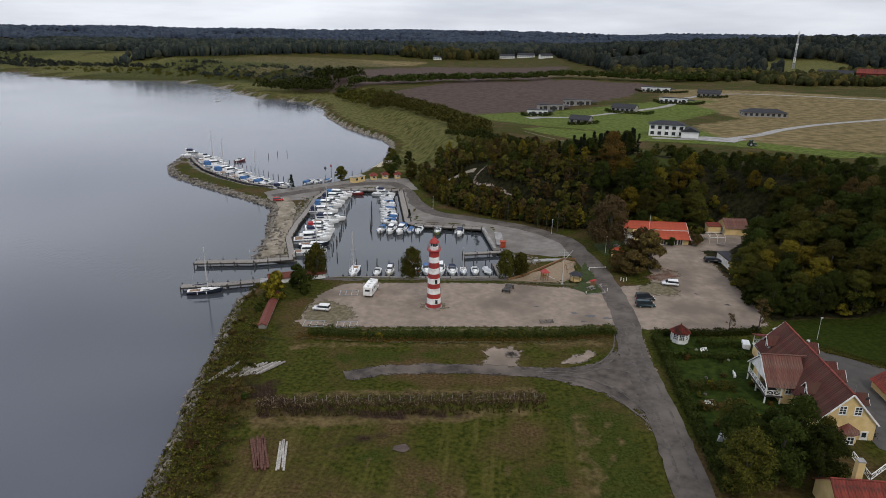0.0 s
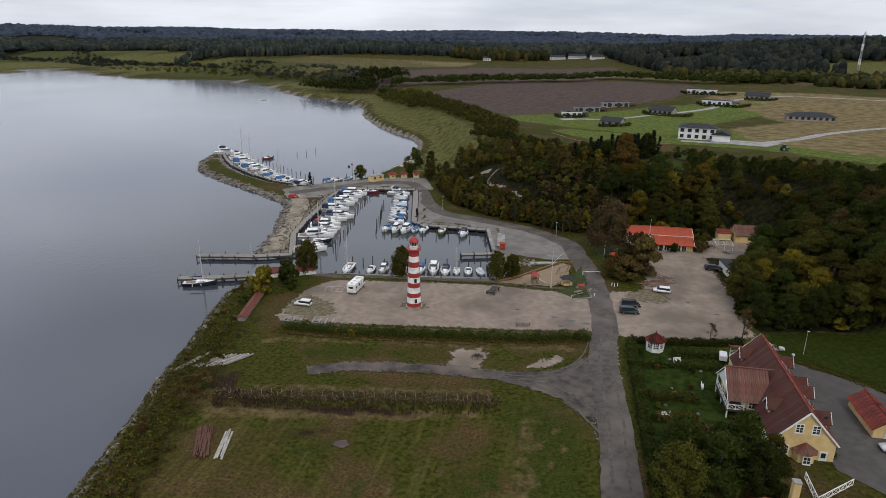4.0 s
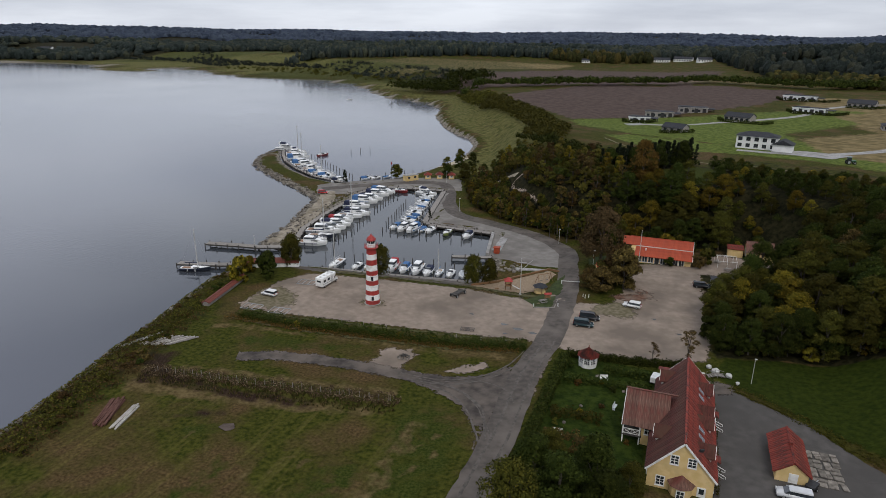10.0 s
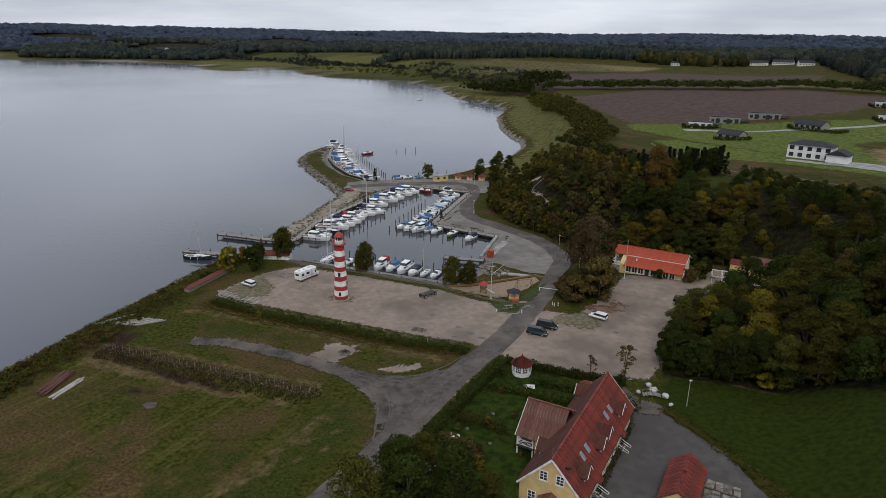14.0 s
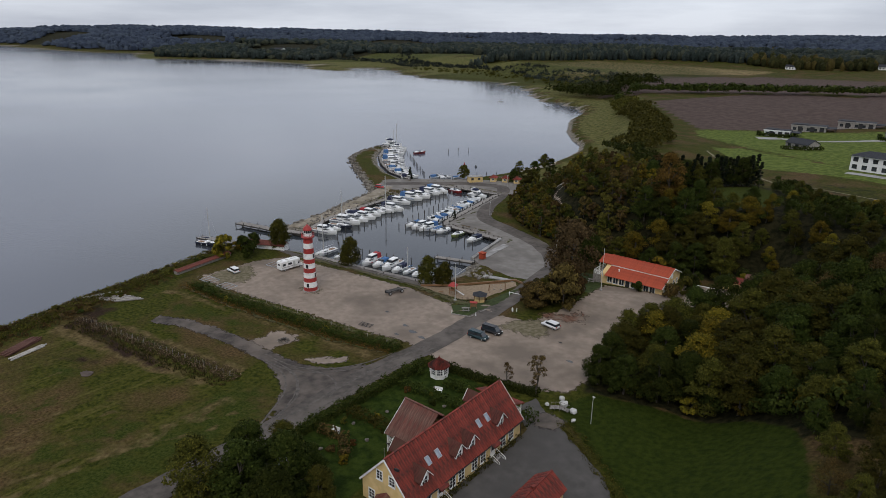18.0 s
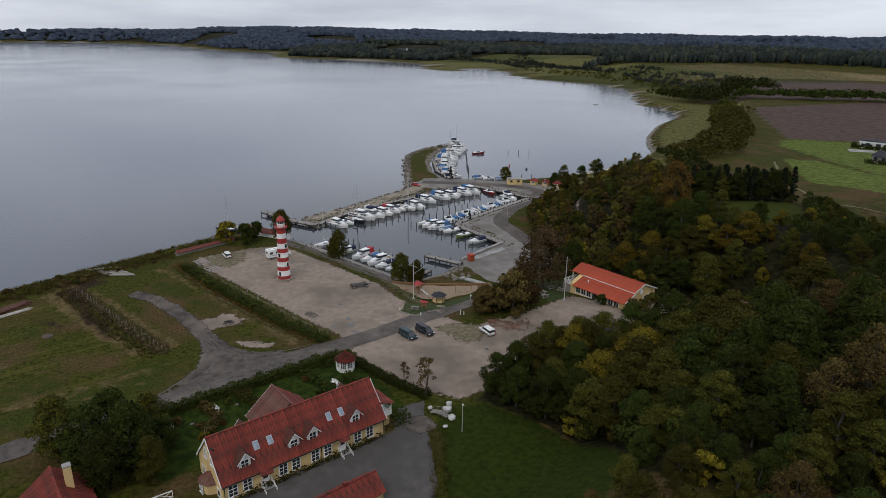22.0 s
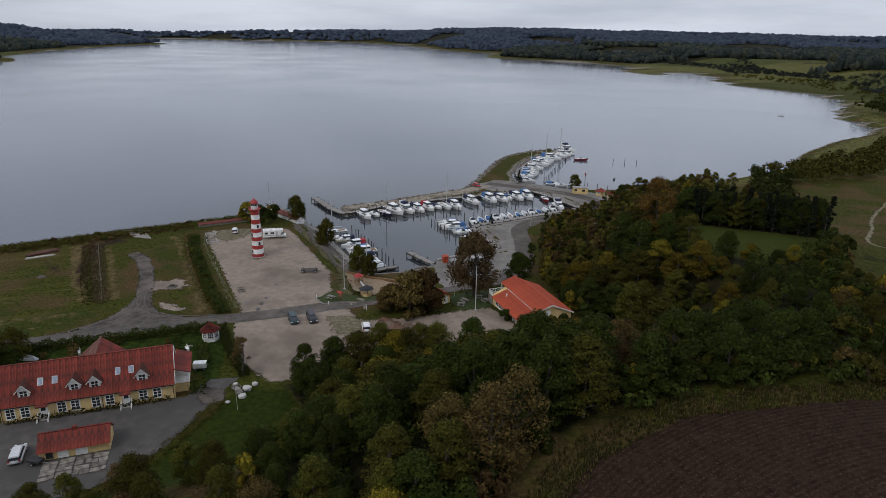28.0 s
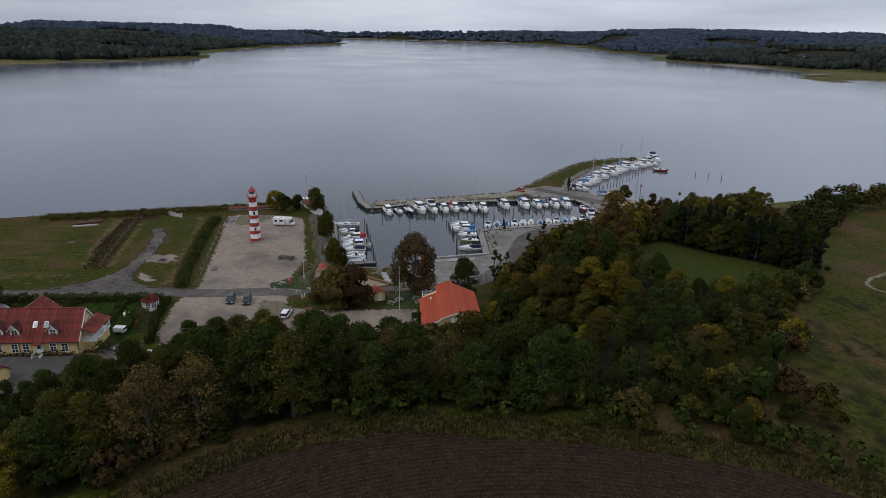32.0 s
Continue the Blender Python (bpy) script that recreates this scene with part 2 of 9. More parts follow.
n3.inputs["Scale"].default_value, n3.inputs["Detail"].default_value = 0.006, 4.0
l.new(co.outputs["Object"], n3.inputs["Vector"])
rr.inputs["To Min"].default_value, rr.inputs["To Max"].default_value = 0.09, 0.15
rr.inputs["From Min"].default_value, rr.inputs["From Max"].default_value = 0.4, 0.62
l.new(n3.outputs["Fac"], rr.inputs["Value"])
l.new(rr.outputs["Result"], b1.inputs["Strength"])
b1.inputs["Distance"].default_value, b2.inputs["Distance"].default_value = 0.25, 0.5
b2.inputs["Strength"].default_value = 0.012
l.new(n1.outputs["Fac"], b1.inputs["Height"])
l.new(n2.outputs["Fac"], b2.inputs["Height"])
l.new(b2.outputs["Normal"], b1.inputs["Normal"])
l.new(b1.outputs["Normal"], bs.inputs["Normal"])
# the sheltered basin lies calmer than the open fjord
vd, vr = n.new("ShaderNodeVectorMath"), n.new("ShaderNodeMapRange")
vd.operation = "DISTANCE"
vd.inputs[1].default_value = (-32, 205, 0)
l.new(co.outputs["Object"], vd.inputs[0])
l.new(vd.outputs["Value"], vr.inputs["Value"])
vr.inputs["From Min"].default_value, vr.inputs["From Max"].default_value = 55, 130
wr, wm, wc = n.new("ShaderNodeMapRange"), n.new("ShaderNodeMix"), n.new("ShaderNodeMix")
wr.inputs["From Min"].default_value, wr.inputs["From Max"].default_value = 0.38, 0.62
wr.inputs["To Min"].default_value, wr.inputs["To Max"].default_value = 0.1, 0.14
l.new(n3.outputs["Fac"], wr.inputs["Value"])
wm.inputs["A"].default_value = 0.05
l.new(vr.outputs["Result"], wm.inputs["Factor"])
l.new(wr.outputs["Result"], wm.inputs["B"])
l.new(wm.outputs["Result"], bs.inputs["Roughness"])
wc.data_type = "RGBA"
wc.inputs["A"].default_value, wc.inputs["B"].default_value = (0.034, 0.039, 0.044, 1), (0.08, 0.086, 0.108, 1)
l.new(vr.outputs["Result"], wc.inputs["Factor"])
l.new(wc.outputs["Result"], bs.inputs["Base Color"])


# ---- plan helpers ----
def dist_poly(pts, X, Y, closed=True):
    """Distance from the points (X, Y) to a polyline; negative inside when it is closed."""
    P = np.array(pts, float)
    A = P
    B = np.roll(P, -1, 0)
    if not closed:
        A, B = P[:-1], P[1:]
    if X.size < 60:
        (ax, ay), (bx, by) = A.T[..., None], B.T[..., None]
        x, y = X.reshape(1, -1), Y.reshape(1, -1)
        dx, dy = bx - ax, by - ay
        k = np.clip(((x - ax) * dx + (y - ay) * dy) / (dx * dx + dy * dy + 1e-12), 0, 1)
        d = np.sqrt(((x - ax - k * dx) ** 2 + (y - ay - k * dy) ** 2).min(0))
        if closed:
            cross = ((ay > y) != (by > y)) & (x < dx * (y - ay) / (dy + 1e-30) + ax)
            d = np.where(cross.sum(0) % 2 == 1, -d, d)
        return d.reshape(X.shape)
    best = np.full(X.shape, 1e12)
    inside = np.zeros(X.shape, bool)
    for (ax, ay), (bx, by) in zip(A, B):
        dx, dy = bx - ax, by - ay
        k = np.clip(((X - ax) * dx + (Y - ay) * dy) / (dx * dx + dy * dy + 1e-12), 0, 1)
        best = np.minimum(best, (X - ax - k * dx) ** 2 + (Y - ay - k * dy) ** 2)
        if closed:
            cross = (ay > Y) != (by > Y)
            with np.errstate(divide="ignore", invalid="ignore"):
                inside ^= cross & (X < (bx - ax) * (Y - ay) / (by - ay + 1e-30) + ax)
    d = np.sqrt(best)
    return np.where(inside, -d, d) if closed else d


def smooth(v):
    v = np.clip(v, 0, 1)
    return v * v * (3 - 2 * v)


# shoreline, going north along the near shore, round the harbour and the bay, and back along the far side
SHORE_A = [(-38, 20), (-46, 55), (-49.6, 72.8), (-52.4, 86.5), (-55.5, 98), (-58, 112), (-61.5, 127), (-64.5, 141), (-63, 153),
           (-57, 154.5), (-42, 159.5), (-5, 165), (1, 168), (2, 177), (0, 187), (-2, 190), (-6.5, 211), (-29, 212.5), (-33, 216), (-43, 262),
           (-53, 262), (-64, 260.5), (-73.5, 257.5), (-74.5, 245), (-72, 228), (-70.5, 210), (-67.5, 192), (-59.5, 174), (-63, 171), (-73, 174)]
SHORE_B = [(-77, 194), (-83, 214), (-88, 230), (-97, 238), (-124, 256.5), (-146.5, 273), (-157, 283.5), (-166, 300), (-169.5, 317), (-163, 319),
           (-155, 306), (-144, 292), (-128, 277), (-110, 265), (-94, 259.5), (-87, 261), (-79, 271), (-72, 284), (-68, 300), (-65, 318)]
SHORE_C = [(-63, 335), (-65.5, 360), (-70, 382), (-81, 407), (-96, 424), (-117, 456), (-147, 516), (-160, 560), (-182, 600), (-218, 630), (-262, 652),
           (-290, 694), (-327, 742), (-372, 790), (-430, 826), (-485, 840), (-575, 842), (-653, 876), (-672, 894), (-740, 918), (-736, 962), (-870, 984), (-866, 930), (-797, 892), (-886, 852)]
SHORE_D = [(-945, 915), (-1000, 968), (-1118, 1022), (-1250, 1022), (-1320, 972), (-1440, 928), (-1590, 872), (-1690, 930), (-1980, 1095), (-2100, 1022), (-2250, 990), (-2450, 985), (-2620, 1035),
           (-3350, 1100), (-3850, 960), (-4020, 700), (-4120, 450), (-4260, 200), (-4480, 40), (-4500, -180), (-3600, -260), (-3200, -150), (-2911, -30), (-2822, -66), (-2584, -160), (-2269, -222),
           (-2020, -271), (-1771, -299), (-1503, -302), (-1440, -262), (-1338, -209), (-1237, -249), (-1121, -297), (-1022, -404), (-949, -457), (-700, -800), (-200, -900), (-20, -200)]
SHORE = SHORE_A + SHORE_B + SHORE_C + SHORE_D
FOOT = [(95, -400), (84, 60), (78, 120), (76, 160), (78, 200), (68, 213), (46, 211), (26, 216), (4, 226), (-12, 237), (-25, 257), (-35, 288), (-46, 325), (-62, 390), (-100, 480), (-155, 620), (-260, 800), (-700, 1100), (-1500, 1300), (-4000, 1600), (-4900, 1700),
        (-4900, 4900), (4900, 4900), (4900, -4900), (95, -4900)]
# the skyline: height of the far ridges by bearing
RIDGE_AZ = [-140, -119, -112, -104, -98, -86, -76, -71, -60, -55, -50, -43, -37, -31, -25, -20, -15, -9, -4, 0, 5, 9, 14, 20, 28, 50]
RIDGE_Z = [42, 42, 40, 36, 34, 56, 74, 78, 80, 74, 70, 64, 70, 70, 66, 62, 60, 64, 58, 52, 54, 56, 62, 66, 68, 66]
HEADLAND = [(-2700, -190), (-2250, -270), (-1760, -345), (-1480, -350), (-1180, -360), (-1000, -470), (-760, -800), (-900, -1900), (-3400, -1500), (-3300, -420)]


def height(X, Y):
    X, Y = np.asarray(X, float), np.asarray(Y, float)
    d = dist_poly(SHORE, X, Y)                       # inland positive
    R = np.hypot(X, Y - 150)
    low = 1.25 + 1.75 * np.maximum(smooth((167 - Y) / 14), smooth((X - 16) / 18) * smooth((235 - Y) / 25)) + 0.8 * smooth((X - 8) / 30) * smooth((200 - Y) / 40 + 0.4) + 1.5 * smooth((X - 28) / 25) * smooth((Y - 150) / 45) * smooth((230 - Y) / 25) + 0.012 * np.clip(Y - 300, 0, 150)
    s = -dist_poly(FOOT, X, Y)
    top = 13.5 + 3.0 * smooth((X - 15) / 60) + 5.0 * np.exp(-((X - 125) ** 2 + (Y - 185) ** 2) / 58.0 ** 2) + 2.4 * np.exp(-((X - 96) ** 2 + (Y - 232) ** 2) / 22.0 ** 2) + 2.6 * np.exp(-((X - 45) ** 2 + (Y - 256) ** 2) / 34.0 ** 2) + 2.2 * smooth((Y - 430) / 200) - 1.5 * smooth((Y - 360) / 80)
    near = low + (top - low) * smooth(s / (30.0 - 10.0 * smooth((Y - 203) / 12)))
    waves = 9 * np.sin(X / 310 + 1.3) * np.sin(Y / 270 + 0.4) + 5 * np.sin(X / 130 + Y / 190) + 12 * np.sin(X / 720 + 2) * np.cos(Y / 640)
    az = np.degrees(np.arctan2(X - 60, Y - 60))
    ridge = np.interp(az, RIDGE_AZ, RIDGE_Z) - top
    fold = np.sin(R / 260 + az / 7.0 + 1.4 * np.sin(az / 11.0))
    far = smooth((R - 480) / 500) * (waves * 0.3 + 4) + smooth((R - 1300) / 2700) * (ridge - 6 + 5 * fold + waves * 0.25)
    far += smooth((R - 600) / 500) * 32 * np.exp(-((X - 620) / 520) ** 2 - ((Y - 1250) / 330) ** 2)
    far += 20 * np.exp(-((X + 400) / 300) ** 2 - ((Y - 1240) / 130) ** 2)
    # the wooded headland across the fjord
    far += 27 * smooth(-dist_poly(HEADLAND, X, Y) / 330.0) * (1 + 0.25 * np.sin(X / 190.0 + Y / 240.0))
    land = near + far * smooth(d / 220)
    land = np.where(d < 12, np.minimum(land, land * smooth((d + 1.5) / 5.0)), land)
    return np.where(d > 0, land, np.maximum(-3.0, d * 1.2) - 0.25 + 0 * land) * 1.0


def H(x, y):
    return float(height(np.array([x]), np.array([y]))[0])


# ---- mesh helpers ----
def mesh_of(name, bm, material=None):
    me = bpy.data.meshes.new(name)
    bm.normal_update()
    bm.to_mesh(me)
    bm.free()
    for m in (material if isinstance(material, (list, tuple)) else [material]):
        if m:
            me.materials.append(m)
    return me


def part(name, bm, material, parent=None, label="", at=None, soft=False):
    """One mesh object, under a thing or under a part."""
    me = mesh_of(name, bm, material)
    if soft:
        for f in me.polygons:
            f.use_smooth = True
    ob = new(name, me)
    if parent:
        ob.parent = parent
    if at is not None:
        ob.matrix_basis = at
    if label:
        ob["label"] = label
    return ob


def thing(name, label, category, at=None, group="", kind=""):
    ob = new(name)
    ob.empty_display_size = 0.5
    if at is not None:
        ob.matrix_basis = at
    return tagged(ob, label, category, group, kind)


def box(bm, x0, x1, y0, y1, z0, z1, m=None, bevel=0.0):
    v = [bm.verts.new(c) for c in ((x0, y0, z0), (x1, y0, z0), (x1, y1, z0), (x0, y1, z0), (x0, y0, z1), (x1, y0, z1), (x1, y1, z1), (x0, y1, z1))]
    fs = [bm.faces.new([v[i] for i in q]) for q in ((3, 2, 1, 0), (4, 5, 6, 7), (0, 1, 5, 4), (1, 2, 6, 5), (2, 3, 7, 6), (3, 0, 4, 7))]
    if bevel:
        es = list({e for f in fs for e in f.edges})
        r = bmesh.ops.bevel(bm, geom=es, offset=bevel, segments=1, affect="EDGES")
        v = list({w for f in r["faces"] for w in f.verts} | {w for w in v if w.is_valid})
    if m is not None:
        bmesh.ops.transform(bm, matrix=m, verts=[w for w in v if w.is_valid])
    return v


def boxed(*a, **k):
    bm = bmesh.new()
    box(bm, *a, **k)
    return bm


def tube(bm, a, b, r0, r1=None, n=8, caps=True):
    a, b = Vector(a), Vector(b)
    r1 = r0 if r1 is None else r1
    q = (b - a).to_track_quat("Z", "Y")
    rings = []
    for c, r in ((a, r0), (b, r1)):
        rings.append([bm.verts.new(c + q @ Vector((r * math.cos(2 * math.pi * i / n), r * math.sin(2 * math.pi * i / n), 0))) for i in range(n)])
    for i in range(n):
        j = (i + 1) % n
        bm.faces.new((rings[0][i], rings[0][j], rings[1][j], rings[1][i]))
    if caps:
        bm.faces.new(rings[1])
        bm.faces.new(rings[0][::-1])
    return rings


def tubed(*a, **k):
    bm = bmesh.new()
    tube(bm, *a, **k)
    return bm


def lathe(bm, prof, n=24, at=(0, 0, 0)):
    rings = [[bm.verts.new((at[0] + r * math.cos(2 * math.pi * i / n), at[1] + r * math.sin(2 * math.pi * i / n), at[2] + z)) for i in range(n)] for r, z in prof]
    for a, b in zip(rings, rings[1:]):
        for i in range(n):
            j = (i + 1) % n
            bm.faces.new((a[i], a[j], b[j], b[i]))
    bm.faces.new(rings[-1])
    bm.faces.new(rings[0][::-1])


def lathed(prof, n=24, at=(0, 0, 0)):
    bm = bmesh.new()
    lathe(bm, prof, n, at)
    return bm


def prism(bm, pts, vec):
    """A flat polygon pushed along vec."""
    a = [bm.verts.new(p) for p in pts]
    b = [bm.verts.new(Vector(p) + Vector(vec)) for p in pts]
    k = len(pts)
    bm.faces.new(a[::-1])
    bm.faces.new(b)
    for i in range(k):
        j = (i + 1) % k
        bm.faces.new((a[i], a[j], b[j], b[i]))


def prismed(pts, vec):
    bm = bmesh.new()
    prism(bm, pts, vec)
    bmesh.ops.recalc_face_normals(bm, faces=bm.faces)
    return bm


def rim(me, metres):
    """Keeps each point's distance from the edge of a sheet, along which loose material frays out."""
    me.attributes.new("rim", "FLOAT", "POINT").data.foreach_set("value", np.array(metres, np.float32))


def drape(name, poly, dz, material, label, category, step=2.5, rough=0.35, res=1.2, parent=None):
    """A sheet laid over the ground inside an outline, with a ragged edge."""
    rnd = random.Random(name)
    pts = []
    for (ax, ay), (bx, by) in zip(poly, poly[1:] + poly[:1]):
        k = max(1, int(math.hypot(bx - ax, by - ay) / res))
        for i in range(k):
            pts.append((ax + (bx - ax) * i / k + rnd.uniform(-rough, rough), ay + (by - ay) * i / k + rnd.uniform(-rough, rough)))
    bm = bmesh.new()
    bm.faces.new([bm.verts.new((x, y, 0)) for x, y in pts])
    bmesh.ops.triangulate(bm, faces=bm.faces)
    xs, ys = [p[0] for p in pts], [p[1] for p in pts]
    for lo, hi, ax in ((min(xs), max(xs), 0), (min(ys), max(ys), 1)):
        v = lo + step
        while v < hi:
            co, no = [0, 0, 0], [0, 0, 0]
            co[ax], no[ax] = v, 1
            bmesh.ops.bisect_plane(bm, geom=bm.verts[:] + bm.edges[:] + bm.faces[:], plane_co=co, plane_no=no)
            v += step
    vs = list(bm.verts)
    z = height(np.array([v.co.x for v in vs]), np.array([v.co.y for v in vs]))
    for v, h in zip(vs, z):
        v.co.z = max(h, 0.9 if "quay" in name else -1) + dz
    bm.normal_update()
    bmesh.ops.reverse_faces(bm, faces=[f for f in bm.faces if f.normal.z < 0])
    ob = part(name, bm, material, parent)
    rim(ob.data, [max(0.0, -q) for q in dist_poly(poly, np.array([v.co.x for v in ob.data.vertices]), np.array([v.co.y for v in ob.data.vertices]))])
    return tagged(ob, label, category, kind="structure")


def ribbon(name, pts, width, dz, material, label, category, step=2.0, rough=0.2):
    """A strip of even width along a line, laid over the ground."""
    P = [Vector((*p, 0)) for p in pts]
    rnd = random.Random(name)
    line = []
    for i in range(len(P) - 1):
        p0, p1, p2, p3 = P[max(i - 1, 0)], P[i], P[i + 1], P[min(i + 2, len(P) - 1)]
        k = max(2, int((p2 - p1).length / step))
        for j in range(k):
            t = j / k
            line.append(0.5 * ((2 * p1) + (p2 - p0) * t + (2 * p0 - 5 * p1 + 4 * p2 - p3) * t * t + (3 * p1 - p0 - 3 * p2 + p3) * t ** 3))
    line.append(P[-1])
    bm = bmesh.new()
    rows = []
    for i, p in enumerate(line):
        d = (line[min(i + 1, len(line) - 1)] - line[max(i - 1, 0)]).normalized()
        s = Vector((d.y, -d.x, 0))
        w0, w1 = width / 2 + rnd.uniform(-rough, rough), width / 2 + rnd.uniform(-rough, rough)
        row = [p + s * (-w0 + (w0 + w1) * k / 4) for k in range(5)]
        rows.append([bm.verts.new((q.x, q.y, H(q.x, q.y) + dz)) for q in row])
    for a, b in zip(rows, rows[1:]):
        for k in range(4):
            bm.faces.new((a[k], a[k + 1], b[k + 1], b[k]))
    ob = part(name, bm, material)
    rim(ob.data, [width / 4 * (2 - abs(i % 5 - 2)) for i in range(len(ob.data.vertices))])
    return tagged(ob, label, category, kind="structure")


# ---- ground: one sheet to the horizon ----
def axis(lo, hi, a, b, step):
    core = list(np.arange(a, b + 0.1, step))
    up, v, s = [], b, step
    while v < hi:
        s = min(s * 1.07, 90)
        v += s
        up.append(min(v, hi))
    dn, v, s = [], a, step
    while v > lo:
        s = min(s * 1.07, 90)
        v -= s
        dn.append(max(v, lo))
    return np.array(dn[::-1] + core + up)


GX, GY = axis(-4950, 4950, -100, 130, 1.6), axis(-3000, 4950, 62, 330, 1.6)
XX, YY = np.meshgrid(GX, GY)
ZZ = height(XX.ravel(), YY.ravel())
nx, ny = len(GX), len(GY)
quad = (np.arange(ny - 1)[:, None] * nx + np.arange(nx - 1)[None, :]).ravel()
faces = np.stack([quad, quad + 1, quad + nx + 1, quad + nx], 1)
gm = bpy.data.meshes.new("ground")
gm.from_pydata(np.stack([XX.ravel(), YY.ravel(), ZZ], 1).tolist(), [], faces.tolist())
gm.polygons.foreach_set("use_smooth", [True] * len(gm.polygons))

LAWN_E = [(60, 131.5), (64, 128), (69, 124.5), (78, 118), (87, 109), (97, 97), (104, 96), (101, 112), (98, 127), (95, 135), (88, 140.5), (75, 142.5), (63, 139)]
GARDEN = [(33, 128.5), (33.5, 88), (50, 88), (50, 122), (57, 127), (42, 129)]
MEADOW = [(25, 251), (40, 258), (53, 270.5), (60, 266), (67, 252), (66, 241), (57, 236), (44, 236), (33, 241)]
GLADE = [(1, 262), (6, 268), (13, 266), (14, 257), (9, 252), (3, 255)]
FIELD_SE = [(128, 150), (117.2, 166.7), (113.6, 182.3), (116.8, 206), (121.9, 227), (135, 250), (230, 260), (260, 180), (220, 130)]
FIELD_N = [(-108, 578), (-22, 446), (15, 470), (60, 500), (100, 560), (150, 690), (40, 760), (-60, 720)]
FIELD_N2 = [(-330, 800), (-150, 640), (-60, 740), (60, 790), (90, 980), (-120, 990)]
DRY_E = [(100, 330), (130, 300), (330, 300), (420, 520), (230, 640), (150, 640), (120, 540), (150, 430), (105, 380)]
GREEN_V = [(-25, 445), (-15, 415), (20, 385), (60, 345), (100, 310), (140, 280), (170, 290), (110, 330), (100, 400), (150, 470), (130, 540), (60, 480), (10, 465)]
PASTURE = [(338, 850), (382, 840), (455, 930), (445, 1010), (345, 990)]
WOOD = [(62, 132), (60, 165), (58, 185), (66, 210), (42, 206), (26, 212), (-5, 228), (-20, 239), (-32, 262), (-38, 284), (-30, 304), (-8, 300), (12, 290), (28, 280), (44, 274), (56, 272), (66, 264), (82, 246), (97, 231), (110, 214), (108, 190), (108, 178), (112, 162), (122, 148), (108, 130)]


def mask(poly, soft):
    return smooth(0.5 - dist_poly(poly, XX.ravel(), YY.ravel()) / soft)


def band(pts, wide):
    return smooth(1.0 - dist_poly(pts, XX.ravel(), YY.ravel(), closed=False) / wide)


SWATHES = [[(1.5, 62), (-1.3, 75.9), (-0.3, 81.3), (2, 88)], [(3.6, 64), (1.9, 76.8), (2.5, 80.3), (4, 86)], [(9.5, 62), (11.2, 74.4), (13.1, 83.4), (17.2, 91.2), (22.2, 100.9)], [(12, 62), (14.2, 75.9), (19, 87.1), (22, 95)], [(-1, 62), (-3.8, 75.3), (-5, 82)], [(-9, 60), (-15.6, 73.2), (-20, 84)], [(-6, 60), (-10, 72), (-14, 80)], [(-24, 62), (-30, 76), (-34, 88)]]
shore_d = dist_poly(SHORE, XX.ravel(), YY.ravel())
RAD = np.hypot(XX.ravel(), YY.ravel() - 150)
patch = np.sin(XX.ravel() / 210 + 0.7 * np.sin(YY.ravel() / 330)) * np.sin(YY.ravel() / 170 + 0.9 * np.sin(XX.ravel() / 260))
